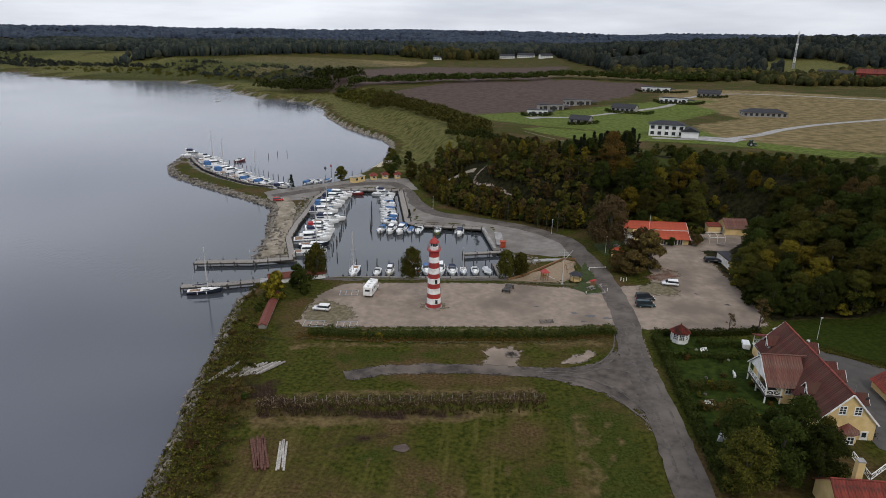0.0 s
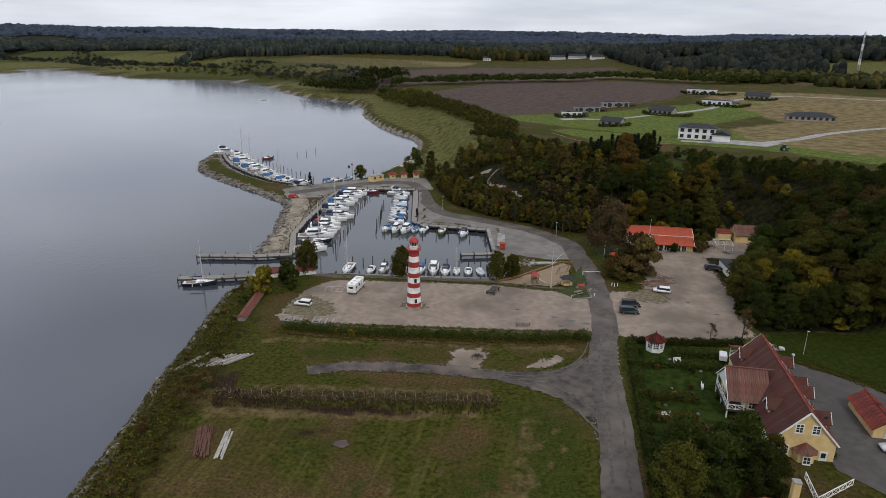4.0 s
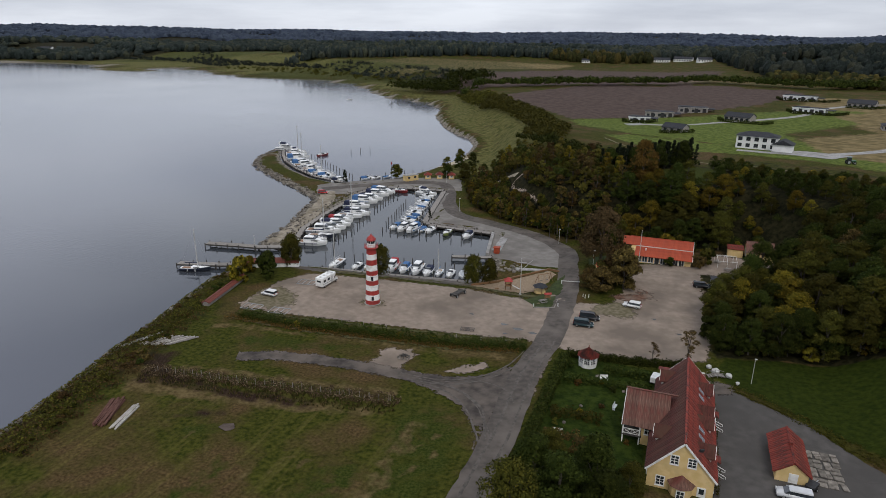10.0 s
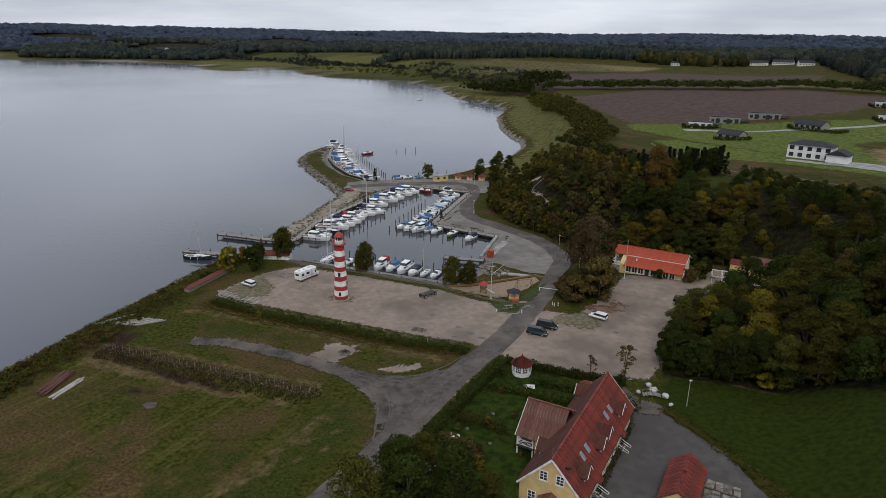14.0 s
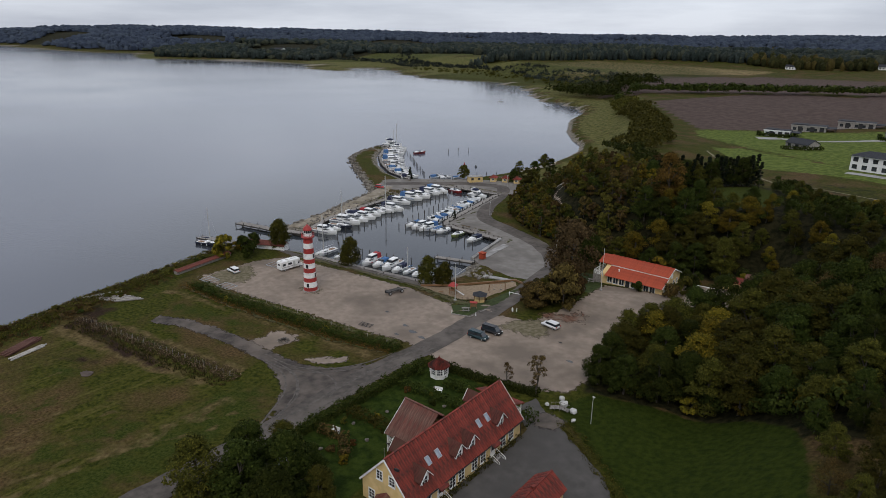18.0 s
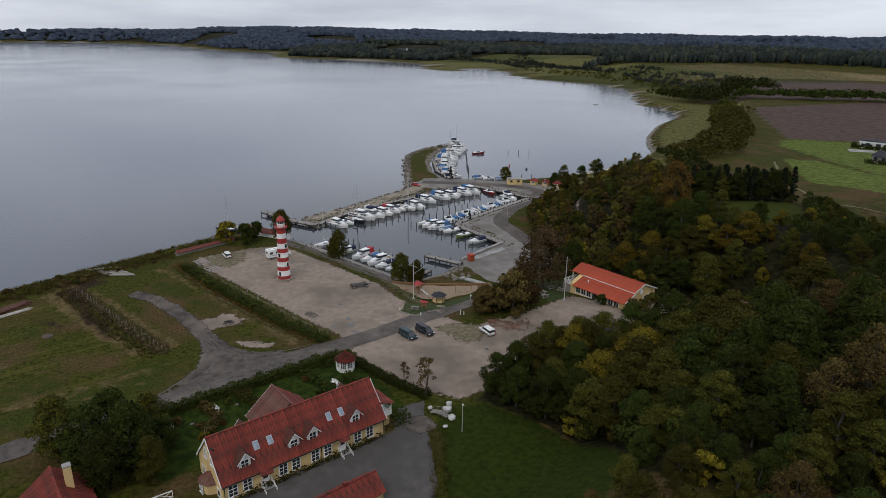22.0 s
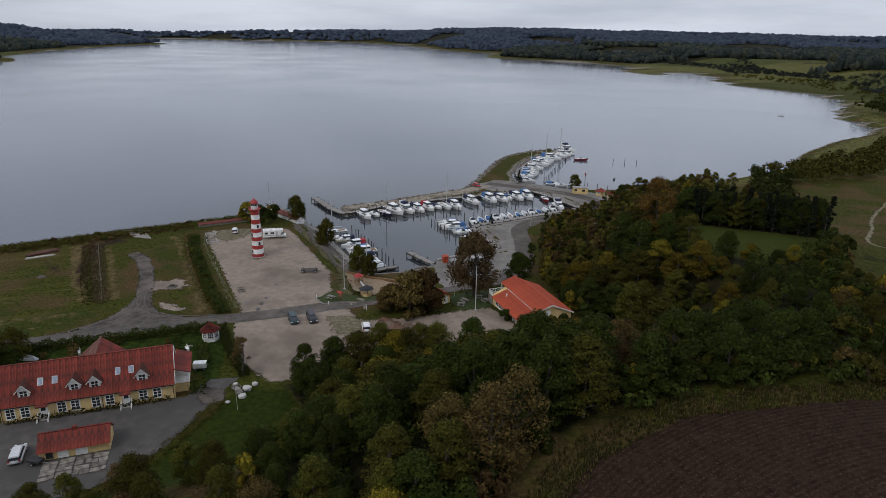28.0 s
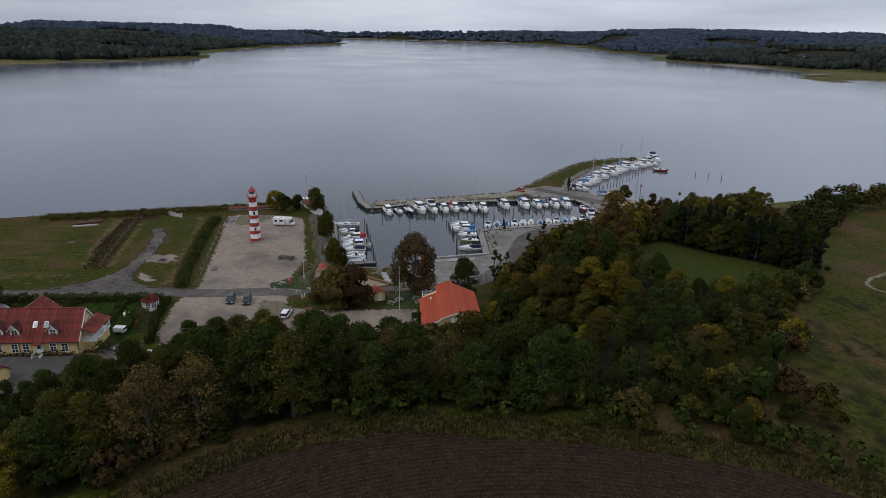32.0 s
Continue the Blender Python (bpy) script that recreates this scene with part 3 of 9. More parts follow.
fields = {
    "garden": mask(GARDEN, 3),
    "mown": 1.0 * mask([(-44, 58), (24, 58), (24, 98), (10, 103), (-8, 99), (-40, 94)], 6),
    "fresh": np.maximum.reduce([mask(MEADOW, 4), mask(GLADE, 4), 0.55 * mask([(4, 82), (10.5, 88), (13.5, 79), (9, 66), (3, 66)], 6), 0.55 * mask([(-23, 82), (-16.5, 86), (-13, 82.5), (-19, 79)], 5), 0.5 * mask([(-14, 62), (-4, 62), (-5, 80), (-12, 80)], 8), 0.6 * mask([(14, 60), (24.8, 60), (24, 98), (17, 104), (8, 101), (12, 88)], 7), 0.55 * mask([(-30, 108), (-12, 113), (2, 121), (-20, 117), (-36, 114)], 5), 0.55 * mask([(-28, 101), (6, 106), (18, 103), (4, 103), (-26, 99)], 3)]),
    "lawn": np.maximum.reduce([0.75 * mask(GREEN_V, 14), 0.9 * mask([(10, 410), (30, 398), (60, 408), (100, 440), (150, 520), (172, 540), (150, 545), (110, 500), (70, 470), (30, 440)], 10), 0.9 * mask([(40, 322), (70, 316), (120, 306), (150, 292), (158, 298), (120, 316), (90, 326), (60, 345), (20, 380), (8, 372)], 6)]),
    "lush": np.maximum.reduce([mask(LAWN_E, 3), 0.5 * smooth((RAD - 520) / 200) * smooth(patch * 3 - 0.9)]),
    "straw": np.maximum.reduce([0.5 * np.maximum.reduce([band(q, 1.5) for q in SWATHES]), 0.58 * mask([(11.5, 60), (14.5, 60), (16.5, 98), (13, 99)], 4), 0.55 * mask([(-44, 110), (-41, 118), (-5, 121.5), (22, 126.5), (22, 122), (-8, 118.5), (-38, 115)], 3), 0.6 * mask([(-38, 99), (8, 106), (8, 103), (-38, 96)], 2.5), 0.6 * mask([(-42, 92), (8, 99), (9, 96), (-6, 92), (-40, 86)], 4)]),
    "dry": np.maximum.reduce([0.75 * mask([(-560, 930), (-330, 850), (-150, 1000), (-120, 1110), (-420, 1110)], 30),mask(DRY_E, 25), 0.6 * smooth((RAD - 520) / 200) * smooth((1700 - RAD) / 400) * smooth(-patch * 3 - 0.9), 0.35 * smooth((shore_d - 4) / 6) * smooth((28 - shore_d) / 10) * (YY.ravel() > 320)]),
    "pasture": np.maximum.reduce([0.62 * smooth((shore_d - 3) / 6) * smooth((70 - shore_d) / 30) * (YY.ravel() > 300) * (RAD < 900), 0.7 * smooth((shore_d - 8) / 10) * smooth((230 - shore_d) / 60) * smooth((RAD - 700) / 200) * (XX.ravel() > -1150), mask(PASTURE, 15), 0.8 * smooth((RAD - 900) / 300) * smooth(patch * 4 - 1.4)]),
    "soil": np.maximum.reduce([0.6 * mask([(-46, 100), (-39, 104), (-38, 97), (-22, 95), (-4, 97.5), (-4, 93.5), (-22, 91), (-40, 90)], 3), 0.5 * mask([(-27, 84), (-20, 90), (-15, 88), (-20, 82)], 4),mask(FIELD_SE, 2.5), 0 * RAD]),
    "plough": np.maximum(mask(FIELD_N, 6), 0.8 * mask(FIELD_N2, 10)),
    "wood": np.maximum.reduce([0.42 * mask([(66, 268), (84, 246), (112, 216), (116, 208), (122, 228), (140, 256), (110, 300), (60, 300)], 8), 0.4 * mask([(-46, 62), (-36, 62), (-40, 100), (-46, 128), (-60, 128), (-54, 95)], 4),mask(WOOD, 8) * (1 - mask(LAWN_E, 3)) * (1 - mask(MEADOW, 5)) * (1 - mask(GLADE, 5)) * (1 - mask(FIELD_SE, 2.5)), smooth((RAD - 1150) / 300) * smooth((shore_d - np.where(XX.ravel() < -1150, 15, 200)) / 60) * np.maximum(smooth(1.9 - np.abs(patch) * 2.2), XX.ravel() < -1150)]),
    "shingle": smooth((5.0 - shore_d) / 4.0),
}
for key, val in fields.items():
    at = gm.attributes.new(key, "FLOAT", "POINT")
    at.data.foreach_set("value", val.astype(np.float32))

GROUND = bpy.data.materials.new("ground cover")
GROUND.use_nodes = True
n, l = GROUND.node_tree.nodes, GROUND.node_tree.links
bs = n["Principled BSDF"]
co = n.new("ShaderNodeTexCoord")


def noise_ramp(scale, a, b, lo=0.38, hi=0.62, detail=6.0, stretch=None, turn=0.0):
    no, rp = n.new("ShaderNodeTexNoise"), n.new("ShaderNodeValToRGB")
    no.inputs["Scale"].default_value, no.inputs["Detail"].default_value = scale, detail
    src = co.outputs["Object"]
    if stretch:
        mp = n.new("ShaderNodeMapping")
        mp.inputs["Scale"].default_value, mp.inputs["Rotation"].default_value = stretch, (0, 0, radians(turn))
        l.new(src, mp.inputs["Vector"])
        src = mp.outputs["Vector"]
    l.new(src, no.inputs["Vector"])
    rp.color_ramp.elements[0].position, rp.color_ramp.elements[0].color = lo, (*a, 1)
    rp.color_ramp.elements[1].position, rp.color_ramp.elements[1].color = hi, (*b, 1)
    l.new(no.outputs["Fac"], rp.inputs["Fac"])
    return rp.outputs["Color"], no.outputs["Fac"]


def blend(fac, a, b):
    mx = n.new("ShaderNodeMix")
    mx.data_type = "RGBA"
    if isinstance(fac, float):
        mx.inputs["Factor"].default_value = fac
    else:
        l.new(fac, mx.inputs["Factor"])
    l.new(a, mx.inputs["A"])
    l.new(b, mx.inputs["B"])
    return mx.outputs["Result"]


def edge(key, frac=0.35):
    """A mask with an edge broken up by noise."""
    at = n.new("ShaderNodeAttribute")
    at.attribute_name = key
    no, ad, mr = n.new("ShaderNodeTexNoise"), n.new("ShaderNodeMath"), n.new("ShaderNodeMapRange")
    no.inputs["Scale"].default_value, no.inputs["Detail"].default_value = 0.35, 5.0
    l.new(co.outputs["Object"], no.inputs["Vector"])
    ad.operation = "ADD"
    l.new(at.outputs["Fac"], ad.inputs[0])
    l.new(no.outputs["Fac"], ad.inputs[1])
    mr.inputs["From Min"].default_value, mr.inputs["From Max"].default_value = 0.88, 1.12
    l.new(ad.outputs["Value"], mr.inputs["Value"])
    return mr.outputs["Result"]


g_fine, g_fac = noise_ramp(1.4, (0.018, 0.0235, 0.003), (0.06, 0.061, 0.0105), lo=0.34, hi=0.66, detail=9.0)
g_brown, _ = noise_ramp(2.0, (0.04, 0.025, 0.0105), (0.104, 0.069, 0.03), lo=0.34, hi=0.66, detail=9.0)
_, g_patch = noise_ramp(0.09, (0, 0, 0), (1, 1, 1), detail=6.0)
pr = n.new("ShaderNodeMapRange")
pr.inputs["From Min"].default_value, pr.inputs["From Max"].default_value = 0.46, 0.64
l.new(g_patch, pr.inputs["Value"])
base = blend(pr.outputs["Result"], g_fine, g_brown)
stripe, s_fac = noise_ramp(0.8, (0, 0, 0), (1, 1, 1), detail=3.0, stretch=(1.0, 0.07, 1.0), turn=-14)
s_light, _ = noise_ramp(2.0, (0.085, 0.073, 0.018), (0.13, 0.108, 0.033))
sr = n.new("ShaderNodeMapRange")
sr.inputs["From Min"].default_value, sr.inputs["From Max"].default_value, sr.inputs["To Max"].default_value = 0.53, 0.7, 0.4
l.new(s_fac, sr.inputs["Value"])
mw, mm = n.new("ShaderNodeAttribute"), n.new("ShaderNodeMath")
mw.attribute_name, mm.operation = "mown", "MULTIPLY"
l.new(sr.outputs["Result"], mm.inputs[0])
l.new(mw.outputs["Fac"], mm.inputs[1])
base = blend(mm.outputs["Value"], base, s_light)
c_lush, _ = noise_ramp(1.1, (0.013, 0.021, 0.0028), (0.028, 0.038, 0.0052), lo=0.34, hi=0.66, detail=10.0)
c_dry, _ = noise_ramp(0.2, (0.1, 0.079, 0.033), (0.205, 0.155, 0.078), lo=0.34, hi=0.66, detail=10.0)
c_soilA, f_soil = noise_ramp(1.1, (0.0155, 0.0085, 0.0055), (0.037, 0.0215, 0.0145), lo=0.3, hi=0.7, detail=12.0)
rows = n.new("ShaderNodeTexWave")
rows.wave_type, rows.rings_direction = "RINGS", "Z"
rmap = n.new("ShaderNodeMapping")
rmap.inputs["Location"].default_value = (-186, -196, 0)
l.new(co.outputs["Object"], rmap.inputs["Vector"])
l.new(rmap.outputs["Vector"], rows.inputs["Vector"])
rows.inputs["Scale"].default_value, rows.inputs["Distortion"].default_value, rows.inputs["Detail"].default_value, rows.inputs["Detail Scale"].default_value = 0.46, 1.8, 3.0, 0.4
straw, _ = noise_ramp(4.0, (0.016, 0.01, 0.007), (0.1, 0.072, 0.048), lo=0.42, hi=0.78, detail=12.0)
rr2 = n.new("ShaderNodeMapRange")
rr2.inputs["From Min"].default_value, rr2.inputs["From Max"].default_value, rr2.inputs["To Max"].default_value = 0.35, 0.95, 0.7
l.new(rows.outputs["Fac"], rr2.inputs["Value"])
c_soil = blend(rr2.outputs["Result"], c_soilA, straw)
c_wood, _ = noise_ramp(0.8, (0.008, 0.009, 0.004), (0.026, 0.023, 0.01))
c_past, _ = noise_ramp(0.35, (0.052, 0.058, 0.014), (0.125, 0.115, 0.04), lo=0.34, hi=0.66, detail=10.0)
c_lawn, _ = noise_ramp(0.5, (0.055, 0.078, 0.014), (0.11, 0.135, 0.03), detail=9.0)
c_straw, _ = noise_ramp(1.2, (0.065, 0.045, 0.018), (0.135, 0.1, 0.045), lo=0.34, hi=0.66, detail=10.0)
c_fresh, _ = noise_ramp(2.4, (0.02, 0.029, 0.0042), (0.045, 0.053, 0.01), detail=9.0)
c_shin, _ = noise_ramp(0.9, (0.1, 0.088, 0.07), (0.24, 0.215, 0.18))
c_gard, _ = noise_ramp(0.9, (0.012, 0.022, 0.0034), (0.03, 0.045, 0.007), detail=9.0)
c_plough, _ = noise_ramp(0.25, (0.062, 0.043, 0.036), (0.088, 0.063, 0.053), detail=9.0)
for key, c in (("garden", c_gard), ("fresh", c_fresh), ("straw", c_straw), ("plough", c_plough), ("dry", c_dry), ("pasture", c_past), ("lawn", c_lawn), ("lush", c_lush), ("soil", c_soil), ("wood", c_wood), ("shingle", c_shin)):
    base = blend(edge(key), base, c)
l.new(base, bs.inputs["Base Color"])
bs.inputs["Roughness"].default_value, bs.inputs["Specular IOR Level"].default_value = 0.95, 0.05
bu, nb = n.new("ShaderNodeBump"), n.new("ShaderNodeTexNoise")
nb.inputs["Scale"].default_value, nb.inputs["Detail"].default_value = 3.2, 8.0
l.new(co.outputs["Object"], nb.inputs["Vector"])
l.new(nb.outputs["Fac"], bu.inputs["Height"])
bu.inputs["Distance"].default_value, bu.inputs["Strength"].default_value = 0.22, 0.9
l.new(bu.outputs["Normal"], bs.inputs["Normal"])
gm.materials.append(GROUND)
ground = tagged(new("ground", gm), "rough autumn grassland, woods and fields rolling to the horizon", "ground", kind="structure")

bm = bmesh.new()
bmesh.ops.create_grid(bm, x_segments=40, y_segments=40, size=4950)
water = tagged(part("water", bm, WATER), "calm grey fjord water with faint ripples", "water", kind="structure")

# ---- paved and bare surfaces ----
drape("car_park", [(-45, 125), (-30, 125.5), (0, 129.5), (24, 132.5), (27, 130), (30.4, 130), (30.4, 157), (27, 170), (24, 170), (20, 155), (2, 157.5), (-40, 151.5), (-44.5, 143)], 0.06, GRAVEL, "worn grey gravel car park with damp patches", "car park", rough=0.3)
drape("car_park", [(28.2, 131), (36, 130.2), (51, 131.5), (60, 136), (61, 150), (59.5, 166), (58.5, 184), (66, 184), (78, 200), (76, 204), (62, 204), (57, 200), (56.5, 190), (41, 188.5), (40.5, 172), (38, 158), (28.2, 156.5)], 0.066, GRAVEL, "worn grey gravel drive before the restaurant", "car park", rough=0.3)
drape("car_park", [(25.2, 118), (25.6, 110), (30.8, 110), (30.8, 131), (26.8, 131)], 0.056, GRAVEL, "gravel shoulders of the road", "car park", rough=0.2)
ribbon("road", [(28, -40), (28, 40), (28.2, 78), (28.3, 92), (27.9, 106), (27.3, 120), (28.5, 135), (28, 150), (26.5, 168), (23.5, 184), (20, 200), (8, 213), (-10, 221.5), (-25, 228), (-34, 243), (-41, 262), (-50, 274), (-66, 268), (-80, 256), (-92, 244)], 5.6, 0.1, ASPHALT, "narrow grey patched asphalt road to the harbour", "road")
ribbon("track", [(-28, 105), (-20, 108.3), (-8, 110.2), (8, 110.8)], 4.6, 0.09, TRACK, "muddy grey dirt track across grass", "track")
drape("track", [(6, 113), (14, 113.5), (20, 116), (25.4, 124), (26, 112), (26.4, 90), (23.5, 98), (19, 104), (12, 107.6), (6, 108.6)], 0.075, TRACK, "muddy turning area scored by tyres", "track", rough=0.22, res=0.9)
drape("bare_patch", [(-2, 111.5), (2, 111.6), (6, 111.8), (4.6, 114), (5, 117), (5.6, 119.4), (3, 121), (0.6, 120.2), (-1.6, 120.6), (-3, 118.4), (-2.2, 116), (-3.2, 113.6)], 0.07, GRAVEL, "bare gravel patch in the grass", "gravel", rough=0.22, res=0.8, step=0.9)
drape("bare_patch", [(12, 114.5), (15, 114.2), (18, 115.5), (20.5, 119), (19, 122), (17, 119.5), (14.5, 118)], 0.07, GRAVEL, "bare gravel patch in the grass", "gravel", rough=0.22, res=0.8, step=0.9)
drape("yard", [(59.5, 92), (66, 86), (92, 86), (88, 100), (82, 110), (75, 119), (66, 124.5), (60, 128), (56, 131), (55, 126), (60, 122)], 0.06, YARD, "grey asphalt yard beside the yellow house", "yard", rough=0.15)
drape("harbour_quay", [(-6, 211), (-2, 190), (3, 187), (14, 184), (24, 184), (24, 196), (12, 211), (-10, 223), (-24, 230), (-33, 246), (-39, 258), (-42, 261), (-33, 217), (-29, 213)], 0.05, QUAY, "grey rolled gravel quay beside the basin", "quay")
drape("harbour_quay", [(-43, 262), (-36, 264), (-44, 286), (-58, 284), (-75, 274), (-90, 262), (-98, 250), (-90, 236), (-78, 240), (-75, 256), (-64, 261)], 0.05, QUAY, "grey rolled gravel quay beside the basin", "quay")
drape("harbour_quay", [(-58, 153), (-40, 152.5), (-15, 157.5), (5, 160.5), (5, 166), (-5, 165), (-42, 159.5), (-58, 155)], 0.05, ASPHALT, "grey asphalt promenade behind the boats", "quay")
ribbon("quay_path", [(-67.5, 175), (-72, 194), (-77, 214), (-81, 229), (-88, 241)], 6.4, 0.08, RUBBLE, "gravel track along the stone breakwater", "track")
drape("beach", [(-66.5, 308), (-64, 320), (-62.5, 334), (-60, 341), (-57, 334), (-57.5, 320), (-61, 308)], 0.12, BEACH, "small pale sandy beach by the bay", "beach", rough=0.5)
ribbon("wood_path", [(5, 236), (-1, 241.5), (-8, 249.5), (-11.3, 254), (-12, 257), (-10, 259), (-7, 262), (-5, 270), (-8, 284), (-14, 296)], 1.7, 0.12, GRAVEL, "pale gravel path through the young trees", "path", rough=0.3)
ribbon("wood_path", [(-26, 273), (-21, 270.5), (-17, 267), (-12, 262)], 1.9, 0.13, RUBBLE, "pale gravel path through the young trees", "path", rough=0.4)
ribbon("field_path", [(10, 360), (22, 338), (34, 317), (48, 298), (60, 282), (70, 284), (90, 280)], 1.6, 0.1, PATHM, "worn path along the field slope", "path", rough=0.3)
drape("sandpit", [(2.5, 161.3), (8, 160.5), (16, 161), (19.5, 165), (21.5, 178), (19, 181), (8, 168)], 0.08, SAND, "raked sand of a playground", "sand")

# tyre marks, ruts and puddles
RUT = mat("wet rut", (0.055, 0.047, 0.04), (0.105, 0.09, 0.076), 1.5, 0.75, bump=0.03)
PUDDLE = mat("puddle", (0.05, 0.048, 0.045), (0.065, 0.062, 0.058), 0.5, 0.06)
for q, wid in (([(5, 109.6), (13, 109.8), (19, 112.5), (24, 119), (26, 127)], 0.34), ([(5, 111), (13, 111.4), (18.5, 114), (23, 120), (25, 128)], 0.3), ([(8, 109), (15, 108), (21, 103), (25.6, 95)], 0.34), ([(9, 110.4), (16, 109.6), (22, 105), (27, 97)], 0.3),
               ([(12, 110), (18, 108.6), (23.4, 104), (26.4, 96)], 0.4), ([(14, 111), (20, 113), (25, 112), (28, 108)], 0.36), ([(26.9, 80), (27.2, 100), (26.6, 118), (28, 134)], 0.5), ([(29.4, 80), (29.6, 100), (29, 118), (29.8, 134)], 0.45)):
    ribbon("tyre_mark", q, wid, 0.125, RUT, "dark tyre rut pressed into gravel", "tyre mark", step=1.2, rough=0.12)
for i, (x, y, r) in enumerate(((21, 137.5, 1.1), (17.5, 139, 0.8), (19, 134.5, 0.6), (24.5, 136.5, 0.9), (54, 147, 0.7), (48.5, 153, 0.5), (9, 142, 0.6))):
    drape("puddle", [(x + r * math.cos(a) * (1 + 0.3 * math.sin(3 * a + i)), y + 0.55 * r * math.sin(a)) for a in [k * math.pi / 8 for k in range(16)]], 0.075, PUDDLE, "shallow puddle in the gravel", "puddle", rough=0.05)
PATCH = mat("grassy gravel", (0.085, 0.075, 0.035), (0.17, 0.14, 0.095), 1.2, 0.95, bump=0.04)
frayed(PATCH, 1.4)
drape("verge", [(33, 149.5), (38, 150.5), (44, 150.5), (46, 154), (42, 160), (38, 160.5), (34, 155)], 0.085, PATCH, "thin grass growing through gravel", "verge", step=1.0)
drape("verge", [(-44, 128), (-36, 126), (-31, 131), (-34, 137), (-42, 141), (-45, 136)], 0.085, PATCH, "thin grass growing through gravel", "verge", step=1.0)
drape("verge", [(-18.5, 137.5), (-15, 136), (-11.5, 138), (-11.5, 141), (-15, 142.5), (-18.5, 141)], 0.085, PATCH, "thin grass growing through gravel", "verge", step=1.0)
drape("verge", [(36.5, 161.5), (43, 161), (48.5, 163.5), (47.5, 168), (43.5, 170), (42.5, 166), (37.5, 164.5)], 0.09, LITTER, "red brown fallen leaves on gravel", "leaves", rough=0.7, res=0.7)
drape("gravel_path", [(57.5, 124.5), (61, 123), (64.5, 124.5), (63.5, 128.5), (59, 129)], 0.1, TRACK, "bare earth at the end of the house", "gravel", rough=0.5)
drape("verge", [(-40, 152.6), (2, 158.6), (20, 156.3), (24, 168), (22.5, 170), (19.5, 160), (2, 161.2), (-40, 155.0)], 0.1, VERGE, "narrow grass strip beside the promenade", "verge", rough=0.3)
for q in ([(-41, 124.6), (-28, 124.9), (-4, 128.2), (12, 130.4), (22, 131.8)], [(-41, 119.6), (-25, 119.8), (-5, 122), (10, 124), (23, 126.6)]):
    ribbon("verge", q, 1.5, 0.08, VERGE, "ragged grass at the foot of the hedge", "verge", rough=0.5, step=1.0)

# ---- buildings ----
def place(x, y, z, turn=0.0):
    return pose(x, y, z, 0, 0, turn)


def window(parent, at, w, h, cols=2, rows=3, sill=True, frame_mat=None, bar=0.075):
    """A framed window; local y points out of the wall, the origin is its centre."""
    t = 0.13
    bm = bmesh.new()
    rings = [[bm.verts.new((sx * (w / 2 + k), y, sz * (h / 2 + k))) for sx, sz in ((-1, -1), (1, -1), (1, 1), (-1, 1))] for k, y in ((t, -0.05), (t, 0.07), (0, 0.07), (0, -0.05))]
    for p, q in zip(rings, rings[1:] + rings[:1]):
        for i in range(4):
            bm.faces.new((p[i], p[(i + 1) % 4], q[(i + 1) % 4], q[i]))
    bmesh.ops.recalc_face_normals(bm, faces=bm.faces)
    ob = part("window", bm, frame_mat or WHITE, parent, at=at)
    part("pane", boxed(-w / 2, w / 2, -0.04, 0.02, -h / 2, h / 2), GLASS, ob, "dark reflecting glass")
    for i in range(1, cols):
        c = -w / 2 + w * i / cols
        part("glazing_bar", boxed(c - bar / 2, c + bar / 2, -0.02, 0.05, -h / 2, h / 2), frame_mat or WHITE, ob)
    for i in range(1, rows):
        c = -h / 2 + h * i / rows
        part("glazing_bar", boxed(-w / 2, w / 2, -0.02, 0.045, c - bar / 2, c + bar / 2), frame_mat or WHITE, ob)
    if sill:
        part("sill", boxed(-w / 2 - 0.14, w / 2 + 0.14, 0.0, 0.16, -h / 2 - 0.17, -h / 2 - 0.1), frame_mat or WHITE, ob)
    return ob


def door(parent, at, w, h, material, label="", glazed=True):
    bm = bmesh.new()
    for x0, x1, z0, z1 in ((-w / 2 - 0.1, -w / 2, 0, h + 0.1), (w / 2, w / 2 + 0.1, 0, h + 0.1), (-w / 2, w / 2, h, h + 0.1)):
        box(bm, x0, x1, -0.05, 0.08, z0, z1)
    ob = part("door", bm, WHITE, parent, label, at=at)
    part("door_leaf", boxed(-w / 2, w / 2, -0.04, 0.04, 0, h), material, ob)
    if glazed:
        part("pane", boxed(-w / 2 + 0.15, w / 2 - 0.15, 0.035, 0.055, h * 0.5, h - 0.15), GLASS, ob)
    part("handle", boxed(w / 2 - 0.16, w / 2 - 0.1, 0.04, 0.1, h * 0.45, h * 0.52), STEEL, ob)
    return ob


